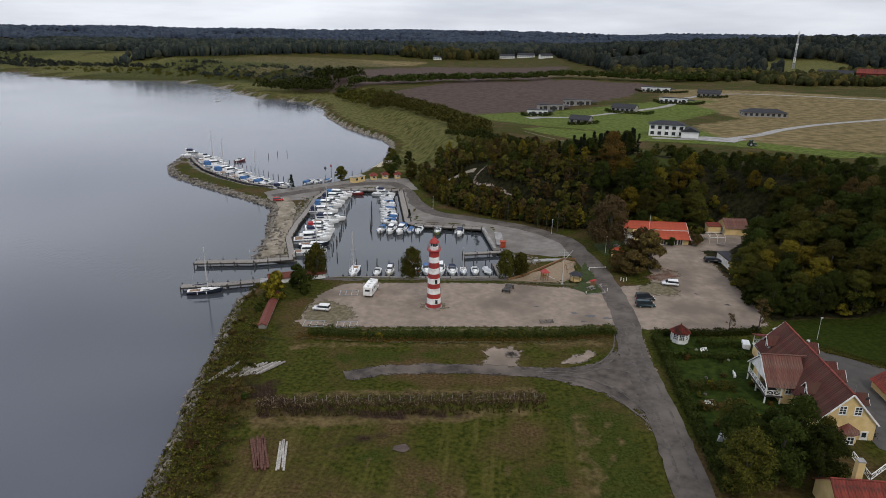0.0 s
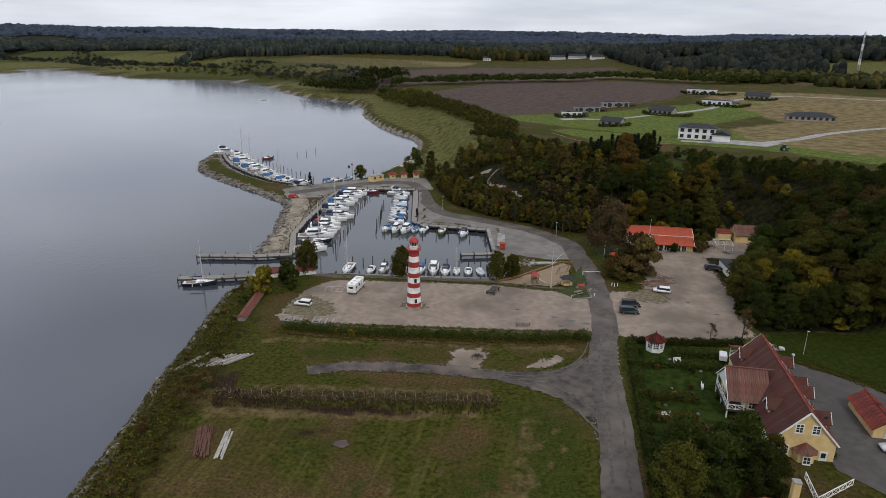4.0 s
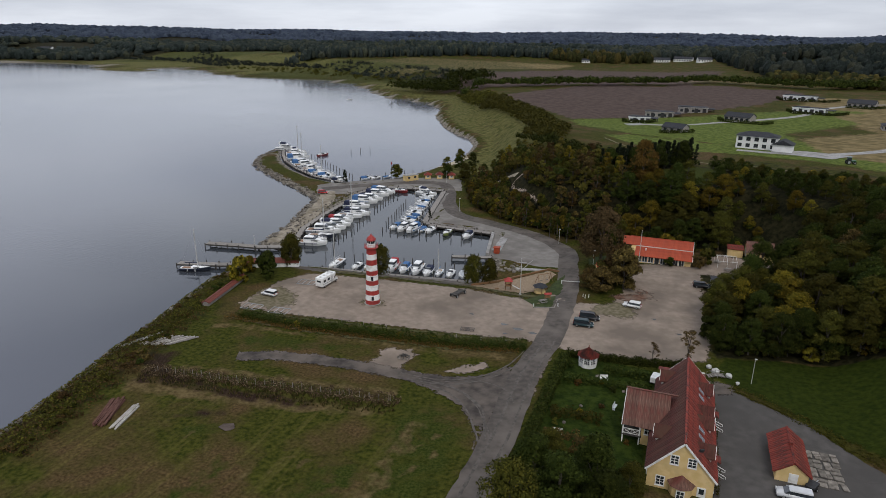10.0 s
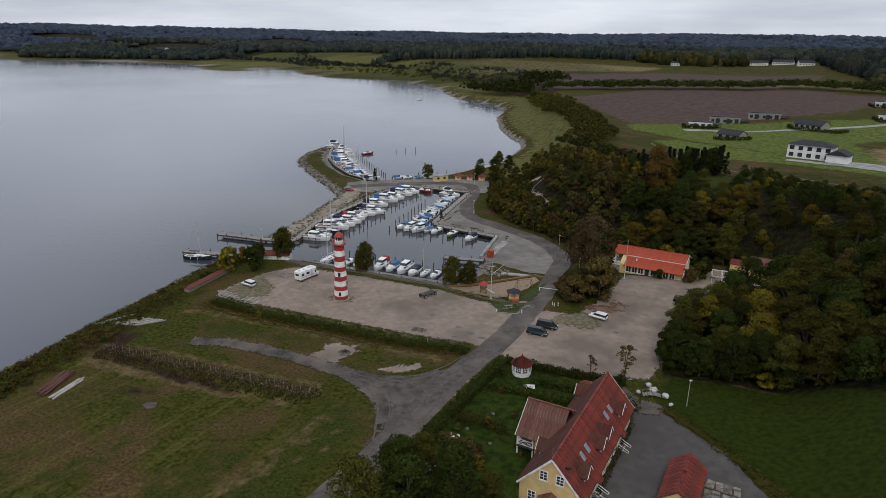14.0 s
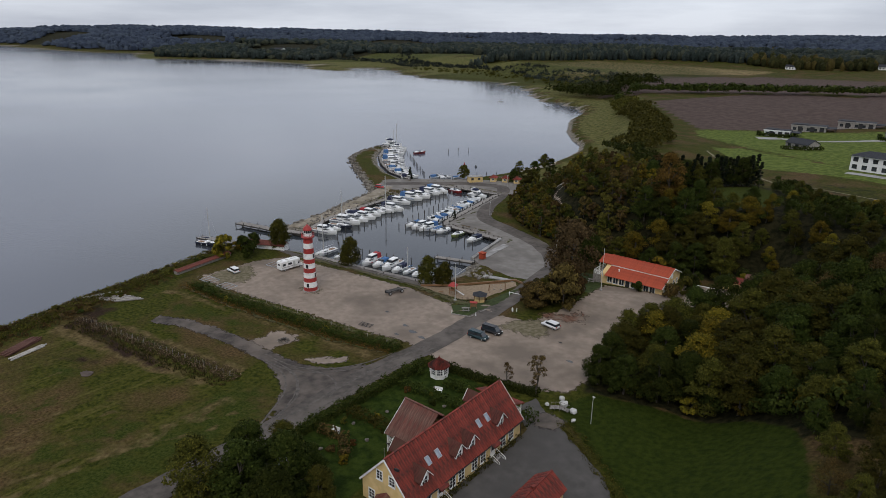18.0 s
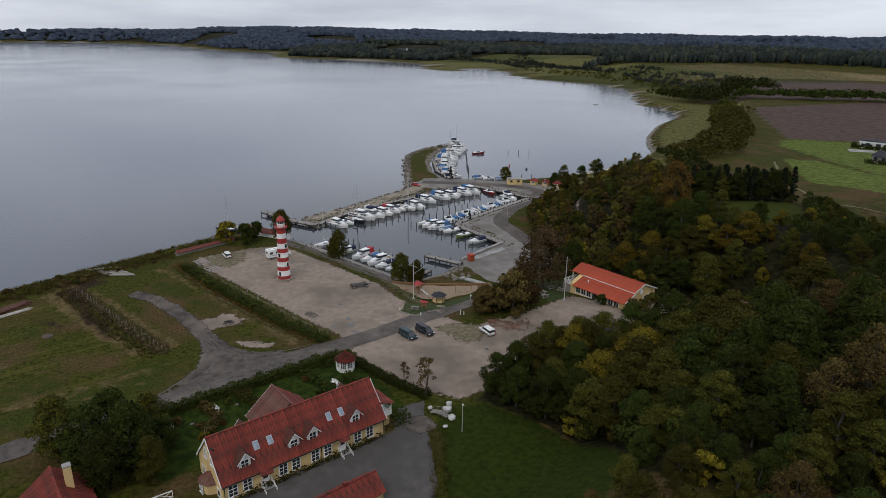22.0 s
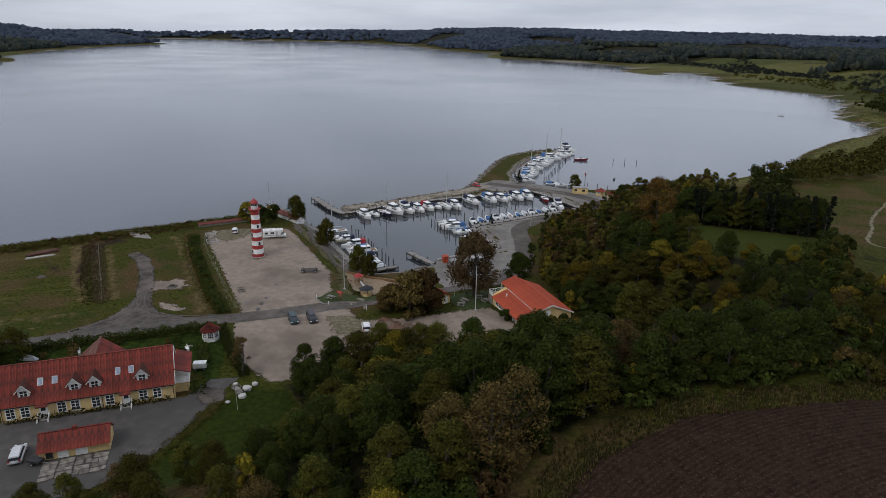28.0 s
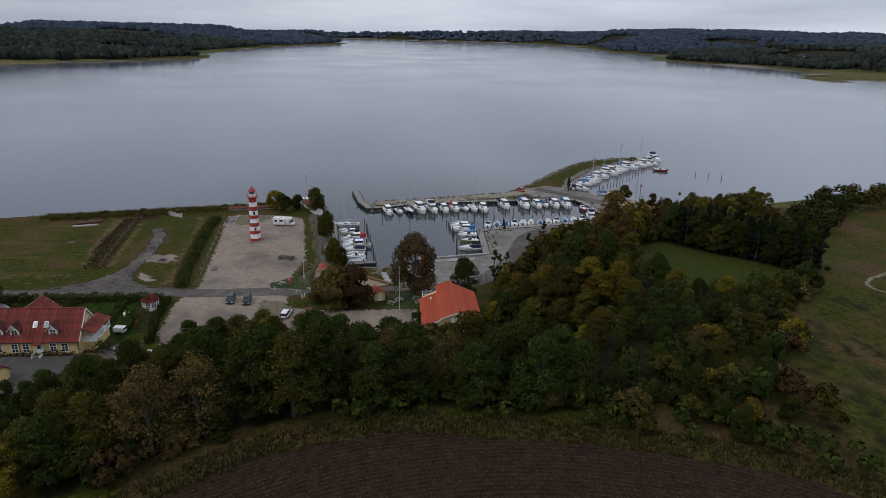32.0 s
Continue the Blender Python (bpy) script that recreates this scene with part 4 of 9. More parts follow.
def slope(parent, a, b, top, material, sheet=0.9, thick=0.12, cap=None, seed=1, vary_lift=0.03):
    """One side of a roof: a deck with its long sheets. a, b: the two eave corners; top: the ridge corner above a. Local to the parent."""
    a, b, top = Vector(a), Vector(b), Vector(top)
    u, v = b - a, top - a
    L, S = u.length, v.length
    ux, vx = u.normalized(), v.normalized()
    nz = ux.cross(vx).normalized()
    if nz.z < 0:
        nz = -nz
    m = Matrix((ux, vx, nz)).transposed().to_4x4()
    m.translation = a
    deck = part("roof", boxed(0, L, 0, S, -thick, 0), material, parent, at=m)
    k = max(1, round(L / sheet))
    w = L / k
    bm = bmesh.new()
    pts = [(0, 0.0), (w * 0.12, 0.06), (w * 0.3, 0.015), (w * 0.62, 0.05), (w * 0.82, 0.015), (w * 0.985, 0.03)]
    rows = [[bm.verts.new((x, y, z + 0.012)) for x, z in pts] for y in (-0.06, S)]
    low = [[bm.verts.new((x, y, 0.0)) for x, z in pts] for y in (-0.06, S)]
    for i in range(len(pts) - 1):
        bm.faces.new((rows[0][i], rows[0][i + 1], rows[1][i + 1], rows[1][i]))
        bm.faces.new((low[0][i + 1], low[0][i], rows[0][i], rows[0][i + 1])[::-1])
    bmesh.ops.recalc_face_normals(bm, faces=bm.faces)
    bm.normal_update()
    if sum(f.normal.z for f in bm.faces) < 0:
        bmesh.ops.reverse_faces(bm, faces=bm.faces)
    me = mesh_of("roof_sheet", bm, material)
    rnd = random.Random(seed)
    for i in range(k):
        o = new("roof_sheet", me)
        o.parent = deck
        o.matrix_basis = pose(i * w, rnd.uniform(-0.04, 0.04), rnd.uniform(0.0, vary_lift))
    return deck


def beam(parent, name, a, b, w, h, material, label=""):
    """A squared beam from a to b."""
    a, b = Vector(a), Vector(b)
    d = b - a
    m = d.to_track_quat("X", "Z").to_matrix().to_4x4()
    m.translation = a
    return part(name, boxed(0, d.length, -w / 2, w / 2, -h / 2, h / 2), material, parent, label, at=m)


def beams(bm, a, b, w, h):
    a, b = Vector(a), Vector(b)
    d = b - a
    m = d.to_track_quat("X", "Z").to_matrix().to_4x4()
    m.translation = a
    box(bm, 0, d.length, -w / 2, w / 2, -h / 2, h / 2, m=m)


def gabled(root, x0, x1, y0, y1, ze, zr, along, wall, roof, over=0.4, sheet=0.9, verge=None, roof2=None, seed=1, name="wall", z0=-0.5, ridge_at=0.5):
    """A solid with a gable roof; the ridge runs along x or y. Local to root, whose base is z 0."""
    if along == "y":
        xr = x0 + (x1 - x0) * ridge_at
        prof = [(x0, y0, z0), (x1, y0, z0), (x1, y0, ze), (xr, y0, zr), (x0, y0, ze)]
        part(name, prismed(prof, (0, y1 - y0, 0)), wall, root)
        for xe, xs in ((x0, -1), (x1, 1)):
            k = over / abs(xe - xr)
            za = ze - (zr - ze) * k
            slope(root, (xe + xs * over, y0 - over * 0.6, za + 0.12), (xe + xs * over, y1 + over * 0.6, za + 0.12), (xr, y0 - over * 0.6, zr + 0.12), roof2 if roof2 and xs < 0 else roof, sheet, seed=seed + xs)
            if verge:
                for yy in (y0 - over * 0.6 - 0.04, y1 + over * 0.6 + 0.04):
                    beam(root, "bargeboard", (xe + xs * over, yy, za), (xr, yy, zr), 0.07, 0.26, verge)
        beam(root, "ridge_cap", (xr, y0 - over * 0.6, zr + 0.16), (xr, y1 + over * 0.6, zr + 0.16), 0.3, 0.12, roof)
    else:
        yr = y0 + (y1 - y0) * ridge_at
        prof = [(x0, y0, z0), (x0, y1, z0), (x0, y1, ze), (x0, yr, zr), (x0, y0, ze)]
        part(name, prismed(prof, (x1 - x0, 0, 0)), wall, root)
        for ye, ys in ((y0, -1), (y1, 1)):
            k = over / abs(ye - yr)
            za = ze - (zr - ze) * k
            slope(root, (x0 - over * 0.6, ye + ys * over, za + 0.12), (x1 + over * 0.6, ye + ys * over, za + 0.12), (x0 - over * 0.6, yr, zr + 0.12), roof, sheet, seed=seed + ys)
            if verge:
                for xx in (x0 - over * 0.6 - 0.04, x1 + over * 0.6 + 0.04):
                    beam(root, "bargeboard", (xx, ye + ys * over, za), (xx, yr, zr), 0.07, 0.26, verge)
        beam(root, "ridge_cap", (x0 - over * 0.6, yr, zr + 0.16), (x1 + over * 0.6, yr, zr + 0.16), 0.3, 0.12, roof)


# the long yellow house
house = thing("yellow_house", "long yellow house with weathered red roof and white dormers", "house", place(55.3, 107.1, 3.2))
HX0, HX1, HY0, HY1, HE, HR = -4.4, 4.4, -13.1, 13.1, 3.75, 8.6
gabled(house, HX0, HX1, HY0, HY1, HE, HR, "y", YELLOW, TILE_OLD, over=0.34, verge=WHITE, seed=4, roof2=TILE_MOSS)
part("plinth", boxed(HX0 - 0.06, HX1 + 0.06, HY0 - 0.06, HY1 + 0.06, -0.6, 0.35), CONCRETE, house, "dark grey plinth")
for wy in (95.4, 97.5, 102.8, 104.8, 107.9, 110.0, 115.2, 117.4):
    window(house, pose(HX1, wy - 107.1, 2.1, 0, 0, -90), 1.15, 1.65, 2, 3)
for wy in (96.5, 99.0, 101.5, 116.0, 118.5):
    window(house, pose(HX0, wy - 107.1, 1.95, 0, 0, 90), 1.0, 1.4, 2, 3)
for wx in (-1.05, 1.25):
    window(house, pose(wx, HY0, 5.7, 0, 0, 180), 0.95, 1.3, 2, 3)
    window(house, pose(wx, HY1, 5.7, 0, 0, 0), 0.95, 1.3, 2, 3)
window(house, pose(-2.6, HY0, 1.9, 0, 0, 180), 1.0, 1.4, 2, 3)


def steps(parent, at, n=5, w=1.6, material=None):
    """A straight flight going out along local y, with white rails."""
    fl = part("steps", boxed(-w / 2, w / 2, -0.02, 0.5, -0.3, 0.18 * n - 0.06), CONCRETE, parent, at=at)
    for i in range(n):
        part("step", boxed(-w / 2, w / 2, 0, 0.28 * (n - i) + 0.5, 0.18 * i - 0.05, 0.18 * (i + 1)), CONCRETE, fl)
    for sx in (-w / 2, w / 2):
        bm = bmesh.new()
        beams(bm, (sx, 0.1, 0.18 * n + 0.95), (sx, 0.28 * n + 0.5, 1.0), 0.06, 0.09)
        beams(bm, (sx, 0.1, 0.18 * n + 0.5), (sx, 0.28 * n + 0.5, 0.55), 0.05, 0.07)
        for q in (0.15, 0.28 * n + 0.45):
            beams(bm, (sx, q, 0.0), (sx, q, 1.05 + (0.18 * n if q < 1 else 0)), 0.09, 0.09)
        part("handrail", bm, WHITE, fl, "white painted wooden handrail")


for wy in (100.1, 112.5):
    door(house, pose(HX1, wy - 107.1, 0.9, 0, 0, -90), 1.0, 2.0, WHITE)
    bm = bmesh.new()
    prism(bm, [(HX1 - 0.1, wy - 107.1 - 0.95, 3.55), (HX1 - 0.1, wy - 107.1 + 0.95, 3.55), (HX1 + 1.0, wy - 107.1 + 0.85, 3.0), (HX1 + 1.0, wy - 107.1 - 0.85, 3.0)], (0, 0, 0.14))
    bmesh.ops.recalc_face_normals(bm, faces=bm.faces)
    part("door_canopy", bm, TILE_OLD, house)
    steps(house, pose(HX1, wy - 107.1, 0, 0, 0, -90))


def dormer(parent, y, side):
    """A small gabled dormer; side +1 looks east, -1 west."""
    s = side
    xf, xb = s * 3.75, s * 0.9
    zb, zw, zt = 4.2, 5.75, 6.75
    d = part("dormer", prismed([(xf, y - 0.85, zb), (xf, y + 0.85, zb), (xf, y + 0.85, zw), (xf, y, zt), (xf, y - 0.85, zw)], (xb - xf, 0, 0)), WHITE, parent, "white dormer with a red tiled roof")
    for q in (-1, 1):
        bm = bmesh.new()
        prism(bm, [(xf + s * 0.4, y + q * 1.3, zw - 0.42), (xf + s * 0.4, y, zt + 0.12), (xb, y, zt + 0.12), (xb, y + q * 1.3, zw - 0.42)], (0, 0, 0.16))
        bmesh.ops.recalc_face_normals(bm, faces=bm.faces)
        part("dormer_roof", bm, TILE_MOSS, d, "dark red tiled dormer roof")
        beam(d, "bargeboard", (xf + s * 0.5, y + q * 1.22, zw - 0.3), (xf + s * 0.5, y, zt + 0.14), 0.06, 0.09, WHITE)
    window(parent, pose(xf, y, 5.1, 0, 0, -90 * s), 1.0, 1.05, 2, 2, sill=False)


for wy in (97.6, 105.0, 108.0, 115.3):
    dormer(house, wy - 107.1, 1)
for wy in (100.2, 117.4):
    dormer(house, wy - 107.1, -1)


def skylight(parent, y, lit):
    t = math.atan2(HR - HE, HX1)
    m = Matrix.Translation((2.35, y, HR - (HR - HE) * 2.35 / HX1 + 0.2)) @ Matrix.Rotation(t, 4, "Y")
    o = part("skylight", boxed(-0.65, 0.65, -0.42, 0.42, -0.05, 0.1, bevel=0.02), STEEL, parent, at=m)
    part("pane", boxed(-0.55, 0.55, -0.33, 0.33, 0.06, 0.115), SKY_TINT_GLASS, o, "roof glass with a pale sky reflection in its colour")


# a pale sky reflection is painted into the base colour of these panes
SKY_TINT_GLASS = glass("sky tinted glass", (0.2, 0.23, 0.27), 0.04)
for wy in (99.9, 102.0, 111.5, 113.6):
    skylight(house, wy - 107.1, True)
# the balcony wing on the garden side
part("wing_wall", prismed([(-6.0, -3.5, -0.6), (-6.0, 4.5, -0.6), (-6.0, 4.5, 4.4), (-6.0, 0.5, 7.6), (-6.0, -3.5, 4.4)], (2.6, 0, 0)), YELLOW, house)
part("wing_wall", boxed(-8.0, -6.0, 1.2, 4.4, -0.6, 4.4), YELLOW, house)
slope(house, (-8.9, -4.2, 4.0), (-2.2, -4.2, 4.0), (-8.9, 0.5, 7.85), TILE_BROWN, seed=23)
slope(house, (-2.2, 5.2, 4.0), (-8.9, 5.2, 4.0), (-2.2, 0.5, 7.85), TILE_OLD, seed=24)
beam(house, "ridge_cap", (-9.0, 0.5, 7.95), (-1.2, 0.5, 7.95), 0.34, 0.14, TILE_BROWN)
for ya, yb in ((-4.2, 0.5), (5.2, 0.5)):
    beam(house, "bargeboard", (-8.95, ya, 3.9), (-8.95, yb, 7.75), 0.08, 0.16, WHITE)
part("gable_board", prismed([(-8.7, -3.6, 4.3), (-8.7, 4.6, 4.3), (-8.7, 0.5, 7.6)], (0.08, 0, 0)), WHITE, house, "white boarded gable")
part("balcony_floor", boxed(-8.9, -5.9, -3.9, 4.8, 1.95, 2.15), DARKWOOD, house)
for px, py in ((-8.7, -3.7), (-8.7, 0.5), (-8.7, 4.6), (-6.2, -3.7)):
    beam(house, "post", (px, py, -0.4), (px, py, 4.3), 0.2, 0.2, WHITE, "white painted timber post")


def cross_rail(parent, a, b, h=0.95, bays=3):
    a, b = Vector(a), Vector(b)
    up, foot = Vector((0, 0, h)), Vector((0, 0, 0.12))

    def bar(name, p, q, w, d):
        bm = bmesh.new()
        beams(bm, p, q, w, d)
        part(name, bm, WHITE, parent)

    bar("handrail", a + up, b + up, 0.09, 0.1)
    bar("bottom_rail", a + foot, b + foot, 0.07, 0.08)
    for i in range(bays):
        p, q = a.lerp(b, i / bays), a.lerp(b, (i + 1) / bays)
        bar("post", p, p + up, 0.08, 0.08)
        bar("brace", p + foot, q + up, 0.05, 0.06)
        bar("brace", q + foot, p + up, 0.05, 0.06)
    bar("post", b, b + up, 0.08, 0.08)


cross_rail(house, (-8.7, -3.7, 2.15), (-8.7, 0.5, 2.15))
cross_rail(house, (-8.7, 0.5, 2.15), (-8.7, 4.6, 2.15))
cross_rail(house, (-8.7, -3.7, 2.15), (-6.2, -3.7, 2.15), bays=2)
window(house, pose(-6.0, -1.5, 3.2, 0, 0, 90), 1.0, 1.5, 2, 3)
window(house, pose(-5.0, -3.5, 3.2, 0, 0, 180), 0.9, 1.2, 2, 2)
# the north-end porch with its white gallery, and the bay at the south gable
part("porch_wall", boxed(-4.2, 2.6, 13.1, 15.3, -0.5, 2.5), YELLOW, house)
part("porch_floor", boxed(-4.3, 2.9, 13.1, 15.6, 2.5, 2.7), WHITE, house)
cross_rail(house, (2.8, 13.2, 2.7), (2.8, 15.5, 2.7), bays=2)
cross_rail(house, (-4.2, 15.5, 2.7), (2.8, 15.5, 2.7), bays=5)
for px in (-4.2, -0.8, 2.8):
    beam(house, "post", (px, 15.5, 2.6), (px, 15.5, 4.7), 0.14, 0.14, WHITE)
slope(house, (3.2, 15.9, 4.6), (-4.6, 15.9, 4.6), (3.2, 13.0, 5.6), TILE_OLD, seed=31)
bm = bmesh.new()
bay = [(1.6 * math.cos(a) + 0.2, -1.5 * abs(math.sin(a)) - 13.1, 0) for a in (0, math.pi / 4, math.pi / 2, 3 * math.pi / 4, math.pi)]
part("bay_wall", prismed(bay, (0, 0, 2.3)), YELLOW, house)
bm = bmesh.new()
ring = [bm.verts.new((x * 1.2 - 0.04, -13.1 + (y + 13.1) * 1.25, 2.25)) for x, y, _ in bay]
tip = bm.verts.new((0.2, -13.1, 3.5))
for p, q in zip(ring, ring[1:]):
    bm.faces.new((p, q, tip))
bm.faces.new(ring[::-1])
bmesh.ops.recalc_face_normals(bm, faces=bm.faces)
part("bay_roof", bm, TILE_BROWN, house)
window(house, pose(0.2, -14.6, 1.3, 0, 0, 180), 0.9, 1.1, 2, 2)
door(house, pose(2.9, -13.1, 0.1, 0, 0, 180), 0.95, 2.0, WHITE, "white half-glazed door")
part("satellite_dish", lathed([(0.02, 0), (0.2, 0.04), (0.36, 0.12), (0.4, 0.2), (0.37, 0.2), (0.2, 0.08), (0.02, 0.04)], 14), DARK, house, "dark satellite dish", at=pose(2.2, -13.3, 8.0, 70, 0, 200))
beam(house, "antenna", (0, -13.2, 8.6), (0, -13.2, 10.4), 0.04, 0.04, STEEL)
for xs in (-1, 1):
    beam(house, "gutter", (xs * 4.8, HY0 - 0.2, HE - 0.42), (xs * 4.8, HY1 + 0.2, HE - 0.42), 0.13, 0.12, DARK)
for yy in (-12.9, -4.2, 1.8, 12.9):
    beam(house, "downpipe", (HX1 + 0.12, yy, 0.1), (HX1 + 0.12, yy, HE - 0.5), 0.09, 0.09, DARK)

# the yard shed
shed = thing("shed", "low yellow rendered shed with a red tiled roof and white doors", "shed", place(70.3, 106.7, 3.4))
gabled(shed, -2.1, 2.1, -4.7, 4.7, 2.1, 3.7, "y", YELLOW, TILE_OLD, over=0.4, seed=12)
door(shed, pose(2.1, -1.6, 0.0, 0, 0, -90), 1.2, 1.9, WHITE, glazed=False)
door(shed, pose(2.1, 0.9, 0.0, 0, 0, -90), 1.4, 1.9, WHITE, glazed=False)
window(shed, pose(2.1, -3.4, 1.2, 0, 0, -90), 0.7, 0.7, 1, 1, frame_mat=DARK)
door(shed, pose(0.2, -4.7, 0.0, 0, 0, 180), 1.0, 1.9, WHITE, glazed=False)
part("chimney", boxed(-0.25, 0.25, -0.3, 0.3, 3.3, 4.3, bevel=0.02), TILE_OLD, shed)

# the restaurant by the woods
rest = thing("restaurant", "yellow harbour restaurant with a stepped bright orange tiled roof", "building", place(47.6, 194.4, 4.7))
for nm, prof in (("wall", [(-8.0, -5.0, -1), (-8.0, 6.6, -1), (-8.0, 6.6, 3.0), (-8.0, 1.6, 4.95), (-8.0, -1.6, 3.8), (-8.0, -5.0, 2.25)]),):
    part(nm, prismed(prof, (16.0, 0, 0)), YELLOW, rest)
slope(rest, (-8.6, -2.0, 3.95), (8.3, -2.0, 3.95), (-8.6, 1.7, 5.3), TILE_NEW, 0.6, seed=41)
slope(rest, (8.3, 7.1, 3.0), (-8.6, 7.1, 3.0), (8.3, 1.7, 5.3), TILE_NEW, 0.6, seed=42)
slope(rest, (-6.8, -5.9, 2.1), (8.3, -5.9, 2.1), (-6.8, -1.8, 3.7), TILE_NEW, 0.6, seed=43)
beam(rest, "ridge_cap", (-8.6, 1.7, 5.37), (8.3, 1.7, 5.37), 0.3, 0.12, TILE_NEW)
part("clerestory", boxed(-6.8, 8.2, -2.0, -1.8, 3.6, 3.92), WHITE, rest, "white strip between the two roofs")
for a, b in (((8.35, -5.9, 2.05), (8.35, -1.8, 3.65)), ((8.35, -2.0, 3.9), (8.35, 1.7, 5.25)), ((8.35, 1.7, 5.25), (8.35, 7.1, 2.95))):
    beam(rest, "bargeboard", a, b, 0.08, 0.26, WHITE)
ring = part("round_window", lathed([(0.62, 0), (0.62, 0.1), (0.48, 0.1), (0.48, 0.06)], 20), WHITE, rest, "round white-framed gable window", at=pose(8.0, 0.9, 3.5, 0, 90, 0))
part("pane", lathed([(0.5, 0), (0.5, 0.05)], 20), GLASS, ring)
for wy in (-3.6, -2.2, 2.5, 4.6):
    window(rest, pose(8.0, wy, 1.5, 0, 0, -90), 0.9, 1.2, 2, 2)
for i, wx in enumerate((-5.6, -4.0, -2.4, -0.8, 0.8, 2.4, 4.0, 5.6)):
    if i in (3, 5):
        door(rest, pose(wx, -5.0, 0, 0, 0, 180), 1.1, 2.0, DARK)
    else:
        window(rest, pose(wx, -5.0, 1.15, 0, 0, 180), 1.2, 1.7, 2, 1)
part("terrace_deck", boxed(-10.2, -8.0, -5.2, 1.5, -0.5, 1.7), TIMBER, rest)
for a, b in (((-10.1, -5.1, 1.7), (-10.1, 1.4, 1.7)), ((-10.1, -5.1, 1.7), (-8.0, -5.1, 1.7))):
    cross_rail(rest, a, b, 1.0, 4)
for q in (-1.9, 1.4):
    beam(rest, "post", (-10.0, q, 1.7), (-10.0, q, 3.9), 0.16, 0.16, WHITE)
slope(rest, (-10.5, -2.0, 3.95), (-8.6, -2.0, 3.95), (-10.5, 1.7, 5.3), TILE_NEW, 0.6, seed=44)
part("roof_vent", lathed([(0.14, 0), (0.14, 0.5), (0.22, 0.52), (0.22, 0.62)], 10), WHITE, rest, at=pose(-4.0, -3.4, 3.05))

# outbuildings behind the restaurant
out1 = thing("storehouse", "small flat-roofed ochre storehouse", "shed", place(67.4, 206.0, H(67.4, 206.0) - 0.1))
part("wall", boxed(-2.0, 2.0, -1.6, 1.6, -0.6, 2.5), YELLOW, out1)
slope(out1, (-2.2, -1.9, 2.5), (2.2, -1.9, 2.5), (-2.2, 1.9, 2.8), TILE_OLD, seed=51)
part("board", boxed(-1.9, 1.9, -1.68, -1.6, 0.0, 2.3), YELLOW, out1)
out2 = thing("outbuilding", "ochre outbuilding with a dark red tiled roof", "building", place(73.6, 206.0, H(73.6, 206) - 0.1))
gabled(out2, -3.4, 3.4, -3.6, 4.2, 2.6, 4.6, "x", YELLOW, TILE_BROWN, over=0.4, seed=52)
window(out2, pose(-3.4, -1.0, 1.5, 0, 0, 90), 0.9, 1.0)
window(out2, pose(-3.4, 1.6, 1.5, 0, 0, 90), 0.9, 1.0)
low = thing("changing_hut", "long low white and yellow hut with a flat dark roof", "hut", place(62.2, 174.2, H(62.2, 174.2), 6))
part("wall", boxed(-1.3, 1.3, -4.2, 4.2, -0.6, 2.3), YELLOW, low)
part("roof", boxed(-1.6, 1.6, -4.5, 4.5, 2.3, 2.5, bevel=0.03), SLATE, low, "flat dark roofing")
for i in range(5):
    part("panel", boxed(-1.36, -1.3, -3.9 + i * 1.62, -2.5 + i * 1.62, 0.1, 2.0), WHITE, low)
window(low, pose(-0.2, -4.2, 1.3, 0, 0, 180), 1.0, 1.0)

# garden pavilion
gaz = thing("garden_pavilion", "white eight-sided garden pavilion with a dark red tent roof", "pavilion", place(37.8, 126.2, H(37.8, 126.2)))
R8 = [(1.75 * math.cos(math.pi / 8 + i * math.pi / 4), 1.75 * math.sin(math.pi / 8 + i * math.pi / 4)) for i in range(8)]
part("wall", prismed([(x, y, -0.3) for x, y in R8], (0, 0, 1.0)), WHITE, gaz)
for i in range(8):
    x, y = R8[i]
    x2, y2 = R8[(i + 1) % 8]
    beam(gaz, "post", (x, y, 0.6), (x, y, 2.3), 0.14, 0.14, WHITE)
    ang = math.degrees(math.atan2((y + y2) / 2, (x + x2) / 2)) - 90
    window(gaz, pose((x + x2) / 2 * 0.97, (y + y2) / 2 * 0.97, 1.45, 0, 0, ang), 0.95, 1.2, 3, 3, sill=False)
part("header", prismed([(x * 1.04, y * 1.04, 2.15) for x, y in R8], (0, 0, 0.2)), WHITE, gaz)
for i in range(8):
    bm = bmesh.new()
    a, b = R8[i], R8[(i + 1) % 8]
    v = [bm.verts.new((p[0] * k, p[1] * k, z)) for p, k, z in ((a, 1.25, 2.25), (b, 1.25, 2.25), (b, 0.08, 3.75), (a, 0.08, 3.75))]
    bm.faces.new(v)
    bmesh.ops.solidify(bm, geom=bm.faces[:], thickness=-0.06)
    bmesh.ops.recalc_face_normals(bm, faces=bm.faces)
    part("roof_panel", bm, TILE_OLD, gaz)
part("finial", lathed([(0.14, 0), (0.16, 0.15), (0.05, 0.3), (0.09, 0.42), (0.01, 0.55)], 10), TILE_OLD, gaz, at=pose(0, 0, 3.7))

